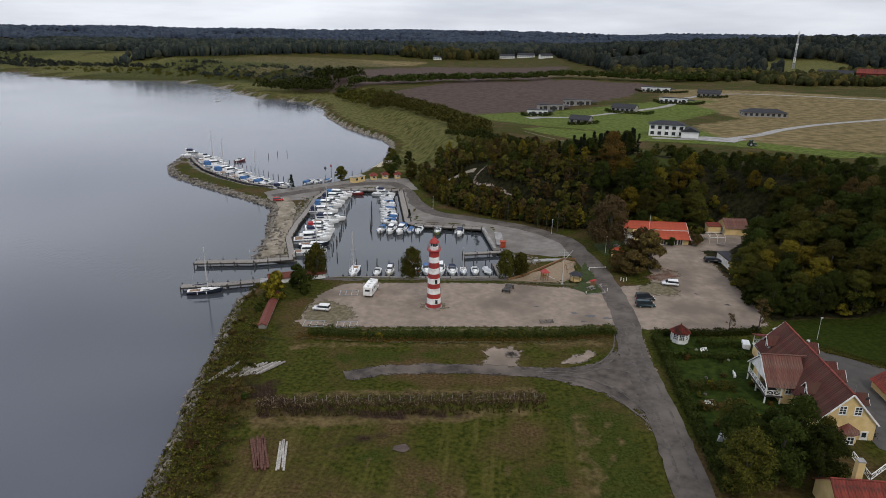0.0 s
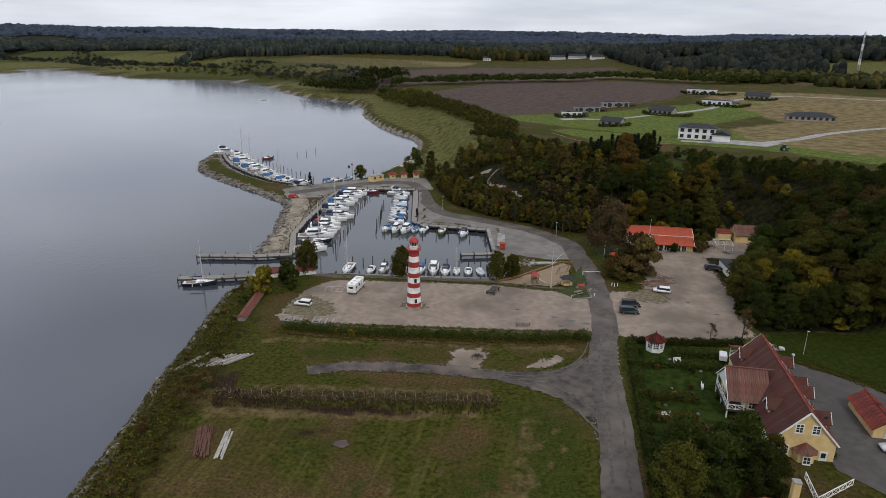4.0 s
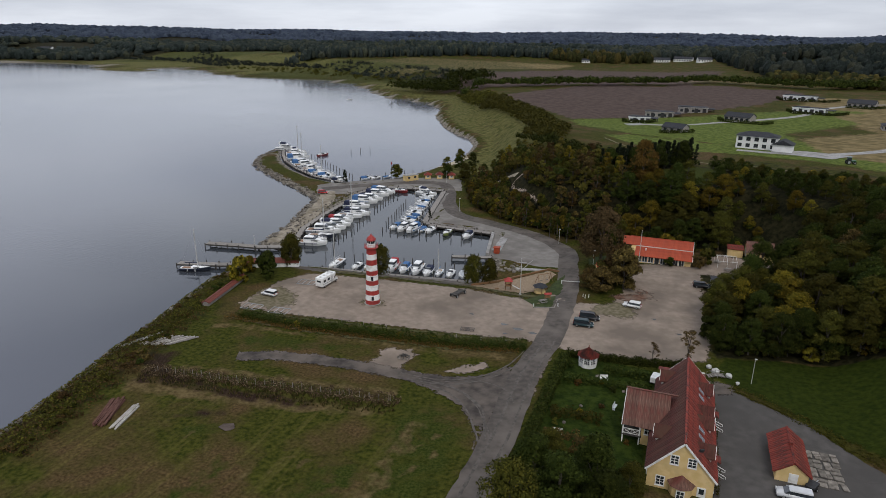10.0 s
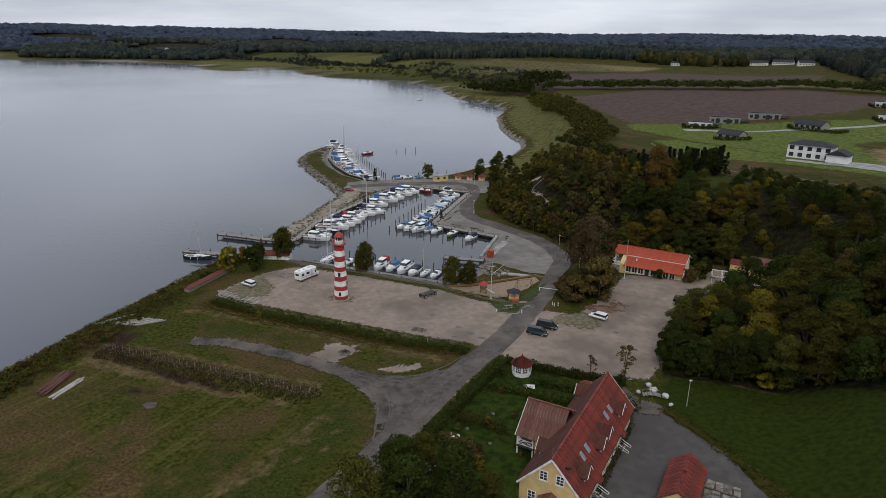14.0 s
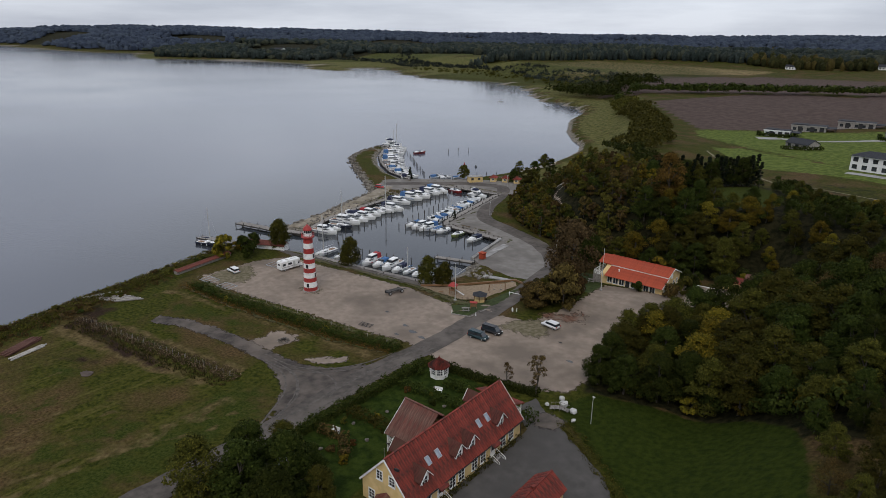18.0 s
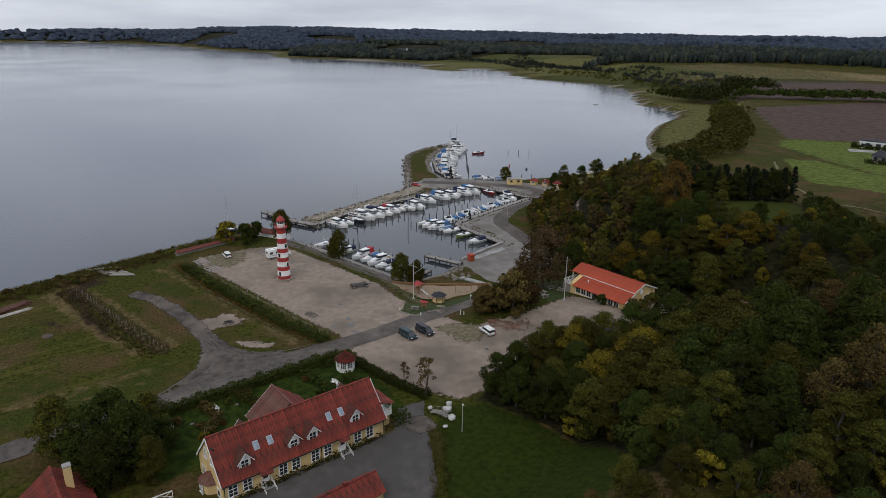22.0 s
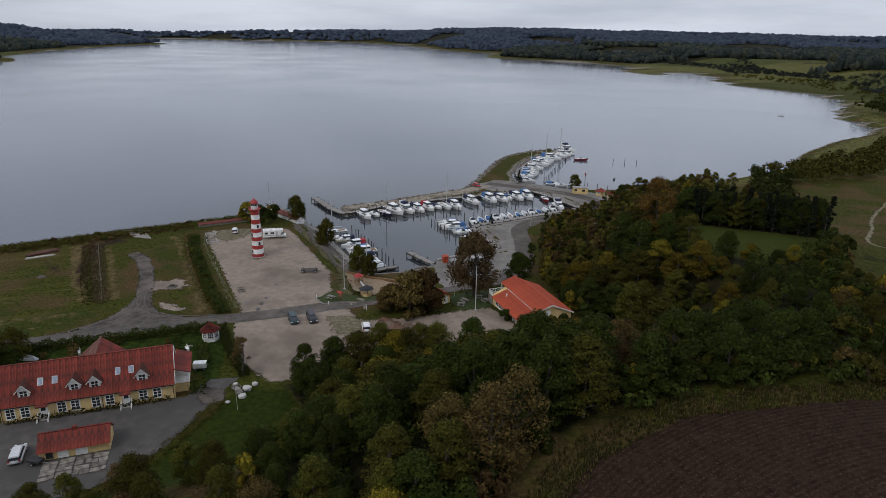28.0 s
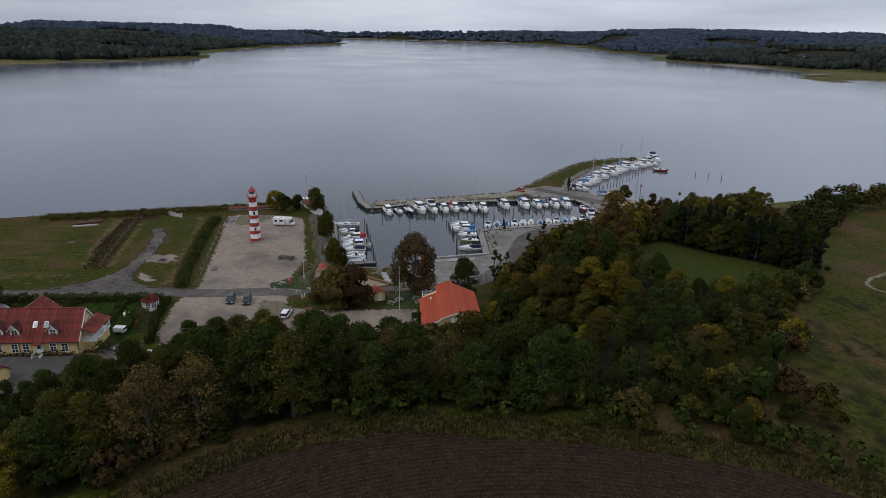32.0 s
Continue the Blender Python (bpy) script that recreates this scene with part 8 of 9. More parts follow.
R_ = random.Random(3)
for k, x, y, h, s in (
        ("cru_plain", -57.4, 180.2, 14, 1.13), ("day_open", -58.2, 184.3, 16, 1.13), ("sail_navy", -58.6, 188.2, 16, 1.13), ("cru_plain", -60.4, 192.4, 17, 1.19), ("yacht", -60.6, 197.2, 16, 0.86),
        ("cru_navy", -60.6, 201.8, 14, 1.07), ("cru_red", -61.8, 206.2, 14, 1.13), ("day_navy", -62.4, 210.0, 12, 1.13), ("sail_white", -62.0, 213.4, 10, 1.13), ("cru_navy", -61.0, 217.2, 8, 1.07),
        ("cru_navy", -66.2, 226.4, 8, 1.07), ("cru_blue", -66.8, 234.6, 6, 1.27), ("cru_navy", -66.6, 239.6, 6, 1.02), ("day_blue", -67.8, 243.2, 4, 1.13), ("cru_navy", -67.4, 247.0, 4, 1.07), ("cru_blue", -67.0, 251.6, 2, 1.02),
        ("red", -61.4, 257.0, -8, 0.96),
        ("yacht", -49.2, 256.6, -8, 0.9), ("day_open", -47.2, 252.6, 166, 1.0), ("cov_grey", -46.8, 249.2, 167, 1.1), ("cov_blue", -45.8, 245.6, 167, 1.0), ("day_open", -45.0, 242.2, 167, 1.0), ("cov_grey", -44.2, 239.0, 167, 1.05),
        ("cov_blue", -43.6, 235.8, 167, 1.0), ("sail_blue", -43.6, 232.4, 167, 0.85), ("cov_grey", -42.4, 229.2, 167, 1.1), ("day_open", -41.6, 226.0, 167, 1.05), ("day_blue", -41.0, 222.6, 167, 0.95), ("cov_blue", -40.6, 219.4, 167, 1.1), ("day_open", -39.8, 216.0, 167, 1.0),
        ("day_blue", -40.8, 206.6, -97, 1.0), ("cru_plain", -37.4, 206.4, -96, 0.86), ("cru_blue", -34.0, 206.6, -95, 0.8), ("cov_blue", -31.0, 207.6, -94, 1.05), ("day_open", -28.0, 207.6, -93, 1.05),
        ("green", -21.6, 207.2, -92, 1.0), ("day_navy", -14.2, 206.8, -92, 1.05),
        ("sail_white", -40.6, 165.8, -84, 0.9), ("day_open", -34.2, 166.4, -84, 0.9), ("cream", -30.8, 167.6, -84, 0.85), ("cru_red", -24.2, 169.2, -83, 0.92), ("day_blue", -20.6, 169.6, -83, 1.05), ("cru_plain", -16.9, 170.4, -83, 0.92),
        ("day_navy", -13.4, 170.0, -83, 1.0), ("sail_blue", -10.3, 170.6, -83, 0.88), ("day_open", -7.0, 170.8, -82, 0.9), ("cov_grey", -3.4, 171.4, -70, 0.9),
        ("sail_navy", -75.2, 147.2, 18, 0.92),
        ("cru_navy", -95.4, 265.2, 55, 0.85), ("day_open", -104.0, 269.4, 55, 1.18), ("day_blue", -107.4, 272.4, 54, 1.18), ("sail_white", -111.4, 274.4, 53, 1.00), ("day_blue", -115.4, 277.0, 52, 1.24), ("cru_plain", -120.0, 281.0, 51, 1.06),
        ("sail_blue", -124.0, 284.2, 50, 1.06), ("cru_plain", -128.0, 288.0, 48, 1.18), ("cru_blue", -132.2, 291.8, 46, 1.06), ("sail_white", -136.0, 295.6, 44, 1.12), ("cov_grey", -139.0, 299.4, 42, 1.30), ("cru_blue", -142.4, 303.2, 40, 1.12),
        ("cov_blue", -145.6, 307.2, 38, 1.42), ("sail_white", -148.4, 311.0, 36, 1.18), ("cru_plain", -151.4, 315.2, 34, 1.12), ("yacht", -154.6, 320.8, 30, 0.85), ("yacht", -165.0, 326.2, 16, 1.18), ("red", -136.4, 318.6, 70, 1.0),
        ("day_blue", -86.4, 274.2, 62, 1.0), ("day_open", -82.8, 276.4, 62, 0.9), ("cov_blue", -79.4, 281.2, 70, 0.9), ("cov_grey", -62.5, 291.0, 20, 0.9), ("red", -60.5, 287.5, 15, 0.7)):
    moor(k, x, y, h + R_.uniform(-3, 3), s)

dingy = thing("rowing_boat", "small dark rowing boat at anchor far out", "boat", place(-277, 605, 0, 40))
hm, dm = hull_mesh(5.2, 1.9, 0.6, GEL)
for nm, me in (("hull", hm), ("deck", dm)):
    c = new(nm, me)
    c.parent = dingy

pile0 = part("mooring_post", tubed((0, 0, -2.5), (0, 0, 1.9), 0.16, 0.14, 7), DARKWOOD)
tagged(pile0, "dark tarred timber mooring post in the water", "post", "mooring posts")
pile0.location = (-48.6, 178, 0)
lines = [((-51.5, 183), (-55.5, 218), 11), ((-58, 224), (-60.5, 252), 9), ((-50.8, 240), (-44.2, 206), 9), ((-44, 201.5), (-26, 203), 7), ((-24.5, 203), (-9, 202.5), 4), ((-43, 172), (-3, 177), 13), ((-92, 272), (-140, 312), 15), ((-83, 282), (-66, 298), 5), ((-128, 330), (-118, 345), 3)]
for (ax, ay), (bx, by), k in lines:
    for i in range(k):
        t = (i + 0.5) / k
        copy_thing(pile0, pose(ax + (bx - ax) * t + R_.uniform(-0.3, 0.3), ay + (by - ay) * t + R_.uniform(-0.3, 0.3), R_.uniform(-0.3, 0.4), R_.uniform(-2, 2), R_.uniform(-2, 2), R_.uniform(0, 360)))
mark = thing("beacon", "red topped steel beacon standing in the bay", "beacon", place(-79.5, 286.5, 0))
part("pole", tubed((0, 0, -2), (0, 0, 6.2), 0.12, 0.1, 8), DARK, mark)
part("topmark", lathed([(0.5, 5.4), (0.06, 6.7)], 10), HULL_RED, mark, "red cone topmark")
buoy = thing("buoy", "dark mooring buoy floating in the bay", "buoy", place(-88.5, 308, 0))
part("float", lathed([(0.2, -0.4), (0.6, -0.1), (0.62, 0.25), (0.3, 0.6), (0.1, 1.1)], 12), DARK, buoy)

# stone shore protection
stone_meshes = []
for i in range(6):
    bm = bmesh.new()
    bmesh.ops.create_icosphere(bm, subdivisions=1, radius=0.5)
    r = random.Random(i)
    for v in bm.verts:
        v.co = Vector((v.co.x * r.uniform(0.8, 1.3), v.co.y * r.uniform(0.7, 1.2), v.co.z * r.uniform(0.55, 0.9)))
    stone_meshes.append(mesh_of("stone", bm, STONE))


def riprap(name, label, pts, width, count, seed, offset=0.0, lo=0.6, hi=1.5):
    """Loose stones along a shore."""
    o = thing(name, label, "stones", place(pts[0][0], pts[0][1], 0), kind="structure")
    r = random.Random(seed)
    segs = [(a, b, math.hypot(b[0] - a[0], b[1] - a[1])) for a, b in zip(pts, pts[1:])]
    tot = sum(s[2] for s in segs)
    for a, b, L in segs:
        for _ in range(int(count * L / tot)):
            t, w = r.random(), r.uniform(-0.5, 0.5) * width + offset
            x, y = a[0] + (b[0] - a[0]) * t + (b[1] - a[1]) / L * w, a[1] + (b[1] - a[1]) * t - (b[0] - a[0]) / L * w
            s = r.uniform(lo, hi)
            c = new("stone", stone_meshes[r.randrange(6)])
            c.parent = o
            c.matrix_basis = Matrix.LocRotScale((x - pts[0][0], y - pts[0][1], max(H(x, y), -0.3) + 0.1 * s), Euler((r.uniform(-0.4, 0.4), r.uniform(-0.4, 0.4), r.uniform(0, 6.3))), (s, s, s))
    return o


riprap("riprap", "grey boulders along the grassy shore", SHORE_A[1:8], 4.0, 300, 1, 1.0)
riprap("riprap", "grey boulders along the outer breakwater", [SHORE_A[-1]] + SHORE_B[:9], 4.5, 300, 2, 1.4, 0.6, 1.6)
riprap("riprap", "rough stones below the inner quay", [(-32, 214), (-8, 213)], 2.4, 60, 3, 0, 0.5, 1.0)
riprap("riprap", "low heap of boulders beside the basin", [(0.5, 184), (9, 181.5), (10, 178), (5, 177)], 3.5, 50, 4, 0, 0.6, 1.3)
riprap("riprap", "stones behind the breakwater walkway", [(-63, 176), (-70, 192), (-73, 210), (-75, 228), (-77, 244)], 2.4, 110, 5, -1.6, 0.5, 1.1)

# ---- vehicles ----
RUBBER = mat("tyre rubber", (0.012, 0.012, 0.012), (0.025, 0.025, 0.025), 8, 0.9)
RIM = mat("wheel rim", (0.4, 0.41, 0.42), (0.5, 0.51, 0.52), 4, 0.35, metal=0.6)
LAMP_W = mat("clear lamp", (0.6, 0.6, 0.58), (0.7, 0.7, 0.68), 3, 0.15)
LAMP_R = mat("red lamp", (0.3, 0.01, 0.01), (0.4, 0.02, 0.02), 3, 0.2)
PLATE = mat("number plate", (0.6, 0.6, 0.58), (0.7, 0.7, 0.68), 3, 0.4)
PAINT = {k: mat(k + " car paint", a, b, 1.0, 0.22) for k, a, b in (("white", (0.7, 0.7, 0.7), (0.76, 0.76, 0.76)), ("teal", (0.012, 0.03, 0.035), (0.018, 0.04, 0.045)), ("black", (0.01, 0.01, 0.012), (0.018, 0.018, 0.02)), ("silver", (0.5, 0.51, 0.52), (0.58, 0.59, 0.6)), ("red", (0.35, 0.02, 0.02), (0.42, 0.03, 0.03)), ("green", (0.03, 0.08, 0.04), (0.04, 0.1, 0.05)))}


def wheel(parent, x, y, r=0.32, w=0.2):
    t = part("wheel", lathed([(r * 0.6, -w / 2), (r * 0.93, -w / 2), (r, -w / 2 + 0.04), (r, w / 2 - 0.04), (r * 0.93, w / 2), (r * 0.6, w / 2)], 18), RUBBER, parent, "black tyre", at=pose(x, y, r, 90, 0, 0))
    part("rim", lathed([(r * 0.62, -w / 2 - 0.005), (r * 0.62, w / 2 + 0.005)], 12), RIM, t)


def car(label, x, y, heading, paint, L=4.1, W=1.75, top=1.56, kind="hatch"):
    o = thing("car", label, "car", place(x, y, H(x, y) + 0.06, heading))
    hood, rear = (0.28, -0.47) if kind == "hatch" else ((0.3, -0.485) if kind == "estate" else (0.36, -0.49))
    bm = bmesh.new()
    prof = [(-0.5, 0.32), (-0.5, 0.75), (-0.48, 0.9), (hood, 0.92), (0.45, 0.78), (0.5, 0.6), (0.5, 0.3)]
    prism(bm, [(a * L, -W / 2, z) for a, z in prof], (0, W, 0))
    bmesh.ops.recalc_face_normals(bm, faces=bm.faces)
    bmesh.ops.bevel(bm, geom=bm.edges[:], offset=0.07, segments=2, affect="EDGES")
    part("body", bm, paint, o, soft=True)
    f = 0.12 if kind != "van" else 0.2
    part("roof", cabined(rear * L, hood * L, W * 0.9, W * 0.86, 0.88, top, (hood - f) * L * 1.0, 0.13), paint, o)
    part("glazing", cabined(rear * L - 0.02, hood * L + 0.02, W * 0.93, W * 0.89, 0.9, top - 0.13, (hood - f) * L * 0.8, 0.115), GLASS, o, "dark tinted glazing")
    for sx in (0.31, -0.3):
        for sy in (-1, 1):
            wheel(o, sx * L, sy * (W / 2 - 0.1))
    for sy in (-1, 1):
        part("headlight", boxed(0.46 * L, 0.497 * L, sy * W * 0.36 - 0.17, sy * W * 0.36 + 0.17, 0.62, 0.76), LAMP_W, o)
        part("tail_light", boxed(-0.508 * L, -0.49 * L, sy * W * 0.4 - 0.12, sy * W * 0.4 + 0.12, 0.7, 0.95), LAMP_R, o)
        part("mirror", boxed(0.17 * L, 0.2 * L, sy * (W / 2 + 0.1) - 0.1, sy * (W / 2 + 0.1) + 0.1, 0.95, 1.08, bevel=0.02), paint, o)
    part("bumper", boxed(0.49 * L, 0.508 * L, -W * 0.42, W * 0.42, 0.32, 0.48), DARK, o)
    part("number_plate", boxed(-0.512 * L, -0.505 * L, -0.26, 0.26, 0.5, 0.61), PLATE, o)
    return o


car("white hatchback parked on the gravel near the shore", -40.6, 133.8, 176, PAINT["white"], 4.0)
car("white hatchback parked before the restaurant", 43.2, 158.0, 172, PAINT["white"], 4.1)
car("dark teal people carrier parked on gravel", 34.2, 143.5, 4, PAINT["teal"], 4.4, 1.8, 1.68, "van")
car("black van parked beside the teal one", 34.9, 147.5, 4, PAINT["black"], 4.5, 1.8, 1.75, "van")
car("black estate car by the low hut", 58.6, 175.4, 4, PAINT["black"], 4.6, 1.8, 1.48, "estate")
car("silver white estate car in the yard", 70.3, 98.7, 182, PAINT["silver"], 4.6, 1.78, 1.5, "estate")
car("red car parked at the breakwater", -87.4, 237.0, 20, PAINT["red"], 4.0)

camp = thing("motorhome", "white coachbuilt motorhome parked on gravel", "motorhome", place(-31.4, 145.4, H(-31.4, 145.4) + 0.06, 86))
part("body", boxed(-3.4, 1.9, -1.12, 1.12, 0.55, 2.85, bevel=0.12), WHITE, camp, "white coach body")
part("luton", boxed(1.2, 2.7, -1.1, 1.1, 1.95, 2.85, bevel=0.2), WHITE, camp)
bm = prismed([(1.9, -0.98, 0.45), (3.6, -0.98, 0.45), (3.6, -0.98, 1.0), (2.9, -0.98, 1.2), (2.4, -0.98, 1.95), (1.9, -0.98, 1.95)], (0, 1.96, 0))
part("cab", bm, WHITE, camp)
part("windscreen", prismed([(2.42, -0.85, 1.9), (2.87, -0.85, 1.25), (2.95, -0.85, 1.25), (2.5, -0.85, 1.9)], (0, 1.7, 0)), GLASS, camp)
for sy in (-1, 1):
    for wx, ww in ((-2.4, 0.9), (-0.6, 1.1)):
        part("window", boxed(wx - ww / 2, wx + ww / 2, sy * 1.12 - 0.02, sy * 1.12 + 0.02, 1.6, 2.2), GLASS, camp)
    part("side_window", boxed(2.0, 2.5, sy * 0.98 - 0.02, sy * 0.98 + 0.02, 1.25, 1.8), GLASS, camp)
    part("stripe", boxed(-3.2, 1.8, sy * 1.125 - 0.01, sy * 1.125 + 0.01, 1.1, 1.25), STEEL, camp)
    for wx in (2.7, -2.2):
        wheel(camp, wx, sy * 0.95, 0.34, 0.22)
part("door", boxed(0.4, 1.05, -1.15, -1.11, 0.6, 2.4), GALV, camp)
for wx in (-2.6, -1.0, 0.6):
    part("roof_hatch", boxed(wx - 0.3, wx + 0.3, -0.3, 0.3, 2.84, 2.95, bevel=0.03), GALV, camp)
part("window", boxed(-3.42, -3.38, -0.6, 0.6, 1.7, 2.2), GLASS, camp)

trac = thing("tractor", "green tractor at work on the hill field", "tractor", place(113, 309, H(113, 309), 10))
part("bonnet", boxed(0, 2.0, -0.45, 0.45, 0.9, 1.6, bevel=0.08), PAINT["green"], trac)
part("cab", boxed(-1.3, 0.1, -0.75, 0.75, 1.0, 2.7, bevel=0.1), GLASS, trac)
part("roof", boxed(-1.4, 0.2, -0.8, 0.8, 2.7, 2.85, bevel=0.04), PAINT["green"], trac)
for sy in (-1, 1):
    wheel(trac, -0.8, sy * 0.85, 0.85, 0.45)
    wheel(trac, 1.5, sy * 0.75, 0.55, 0.35)
tl = thing("trailer", "small dark utility trailer beside the shed", "trailer", place(72.9, 101.6, H(72.9, 101.6) + 0.06, 60))
part("bed", boxed(-1.0, 1.0, -0.6, 0.6, 0.4, 0.8), DARK, tl)
part("drawbar", boxed(1.0, 2.1, -0.05, 0.05, 0.42, 0.5), STEEL, tl)
for sy in (-1, 1):
    wheel(tl, -0.1, sy * 0.72, 0.28, 0.18)

# ---- masts, lamps and signs ----
def flagpole(x, y, tall, label, yard=False):
    o = thing("flagpole", label, "flagpole", place(x, y, H(x, y)))
    part("pole", tubed((0, 0, -0.3), (0, 0, tall), 0.11, 0.05, 10), GALV, o, "white pole")
    part("finial", lathed([(0.03, 0), (0.11, 0.1), (0.03, 0.2)], 8), GALV, o, at=pose(0, 0, tall))
    part("foot", boxed(-0.3, 0.3, -0.3, 0.3, -0.2, 0.35, bevel=0.03), CONCRETE, o)
    if yard:
        part("gaff", tubed((0, 0, tall - 3.0), (2.3, 1.6, tall - 0.6), 0.06, 0.04, 8), GALV, o, "white slanting gaff")
        part("yard", tubed((-1.3, -0.2, tall - 0.9), (1.3, 0.2, tall - 0.9), 0.05, 0.05, 8), GALV, o)
    return o


flagpole(42.4, 183.8, 10.8, "tall white flagpole on the restaurant lawn")
flagpole(16.2, 158.4, 9.6, "white harbour signal mast with a gaff", True)
flagpole(-72.5, 170.8, 7.0, "white flagpole on the pier")
flagpole(-66.0, 222.0, 8.5, "white flagpole with a flag on the quay")


def lamp_post(x, y, tall=5.0):
    o = thing("street_lamp", "slim grey lamp post with a small head", "lamp", place(x, y, H(x, y)), group="lamp posts")
    part("post", tubed((0, 0, -0.3), (0, 0, tall), 0.055, 0.04, 8), GALV, o)
    part("head", boxed(-0.16, 0.34, -0.13, 0.13, tall - 0.04, tall + 0.12, bevel=0.04), GALV, o, "pale lamp head")


for x, y in ((67.0, 130.3), (16.5, 207.0), (-26, 232.5), (-47.5, 276.0), (30.5, 183.0)):
    lamp_post(x, y)


def post(x, y, tall=0.9, w=0.14, material=None, label="white painted marker post", name="post"):
    o = part(name, boxed(-w / 2, w / 2, -w / 2, w / 2, -0.2, tall, bevel=0.02), material or WHITE)
    o.location = (x, y, H(x, y))
    return tagged(o, label, "post", "marker posts")


for x, y in ((31.4, 160.6), (32.0, 160.0), (32.8, 160.4), (26.8, 152.6), (21.4, 150.6), (60.6, 167.0)):
    post(x, y)
for i in range(12):
    post(-38 + i * 5.3, 125.3 + i * 0.45, 0.8, 0.16, TIMBER, "short grey fence post beside the hedge")
gate = thing("barrier", "white swing barrier across the lane", "barrier", place(24.4, 170.0, H(24.4, 170), 12))
part("arm", boxed(0, 4.6, -0.05, 0.05, 0.9, 1.02), WHITE, gate)
for q in (0, 4.6):
    part("post", boxed(q - 0.08, q + 0.08, -0.08, 0.08, -0.2, 1.1), WHITE, gate)

# ---- playground ----
pt = thing("play_tower", "timber play tower with red roof and slide", "play tower", place(11.9, 163.0, H(11.9, 163) + 0.05, 20))
for sx in (-0.7, 0.7):
    for sy in (-0.7, 0.7):
        part("post", boxed(sx - 0.07, sx + 0.07, sy - 0.07, sy + 0.07, -0.2, 2.6), TEAK, pt)
part("platform", boxed(-0.85, 0.85, -0.85, 0.85, 1.2, 1.32), TEAK, pt)
part("side_panel", boxed(-0.8, 0.8, 0.7, 0.78, 1.3, 2.0), YELLOW, pt)
bm = bmesh.new()
q = [bm.verts.new((sx * 1.1, sy * 1.1, 2.5)) for sx, sy in ((-1, -1), (1, -1), (1, 1), (-1, 1))]
t = bm.verts.new((0, 0, 3.5))
for i in range(4):
    bm.faces.new((q[i], q[(i + 1) % 4], t))
bm.faces.new(q[::-1])
part("roof", bm, RED_BAND, pt, "red pyramid roof")
part("slide", prismed([(0.8, -0.25, 1.3), (0.8, 0.25, 1.3), (3.0, 0.25, 0.15), (3.0, -0.25, 0.15)], (0, 0, 0.08)), GALV, pt, "pale metal slide")
ph = thing("play_hut", "six-sided timber hut with a dark roof", "hut", place(20.2, 163.2, H(20.2, 163.2) + 0.05))
R6 = [(1.5 * math.cos(i * math.pi / 3), 1.5 * math.sin(i * math.pi / 3)) for i in range(6)]
for x, y in R6:
    part("post", boxed(x - 0.07, x + 0.07, y - 0.07, y + 0.07, -0.2, 2.0), TEAK, ph)
part("wall", prismed([(x * 0.97, y * 0.97, 0) for x, y in R6], (0, 0, 0.85)), YELLOW, ph)
bm = bmesh.new()
ring = [bm.verts.new((x * 1.35, y * 1.35, 1.95)) for x, y in R6]
t = bm.verts.new((0, 0, 2.9))
for i in range(6):
    bm.faces.new((ring[i], ring[(i + 1) % 6], t))
bm.faces.new(ring[::-1])
part("roof", bm, SLATE, ph, "dark felt roof")
sw = thing("swing", "timber swing frame in the sand", "swing", place(19.4, 172.0, H(19.4, 172) + 0.05, 48))
part("crossbar", tubed((-2.2, 0, 2.2), (2.2, 0, 2.2), 0.08, n=8), TEAK, sw)
for sx in (-2.0, 2.0):
    for sy in (-1, 1):
        part("leg", tubed((sx, 0, 2.2), (sx * 1.1, sy * 0.9, -0.2), 0.07, n=7), TEAK, sw)
for sx in (-0.9, 0.9):
    part("seat", boxed(sx - 0.25, sx + 0.25, -0.12, 0.12, 0.45, 0.5), DARK, sw)
    for q in (-0.22, 0.22):
        part("chain", tubed((sx + q, 0, 0.5), (sx + q, 0, 2.2), 0.015, n=4), STEEL, sw)
border = thing("sandpit_border", "pale timber border of the playground", "border", place(0, 0, 0))
bp = [(2.3, 161.5), (7.6, 168.2), (18.6, 181.6), (21.8, 180)]
for a, b in zip(bp, bp[1:]):
    beam(border, "timber", (a[0], a[1], H(*a) + 0.25), (b[0], b[1], H(*b) + 0.25), 0.3, 0.5, TEAK)
rk = thing("rocking_toy", "small timber rocking boat in the sand", "toy", place(9.4, 161.2, H(9.4, 161.2) + 0.1, 30))
part("seat", boxed(-0.6, 0.6, -0.25, 0.25, 0.2, 0.45, bevel=0.1), TEAK, rk)


def picnic(x, y, turn, label="grey weathered picnic table with benches"):
    o = thing("picnic_table", label, "picnic table", place(x, y, H(x, y) + 0.06, turn), group="picnic tables")
    for i in range(5):
        part("plank", boxed(-0.9, 0.9, -0.36 + i * 0.15, -0.23 + i * 0.15, 0.72, 0.76), TIMBER, o)
    for sy in (-1, 1):
        part("bench", boxed(-0.9, 0.9, sy * 0.75 - 0.14, sy * 0.75 + 0.14, 0.42, 0.46), TIMBER, o)
        for sx in (-0.6, 0.6):
            part("leg", tubed((sx, sy * 0.2, 0.72), (sx, sy * 0.7, 0), 0.05, n=5), TIMBER, o)
    for sx in (-0.6, 0.6):
        part("brace", boxed(sx - 0.04, sx + 0.04, -0.8, 0.8, 0.36, 0.42), TIMBER, o)
    return o


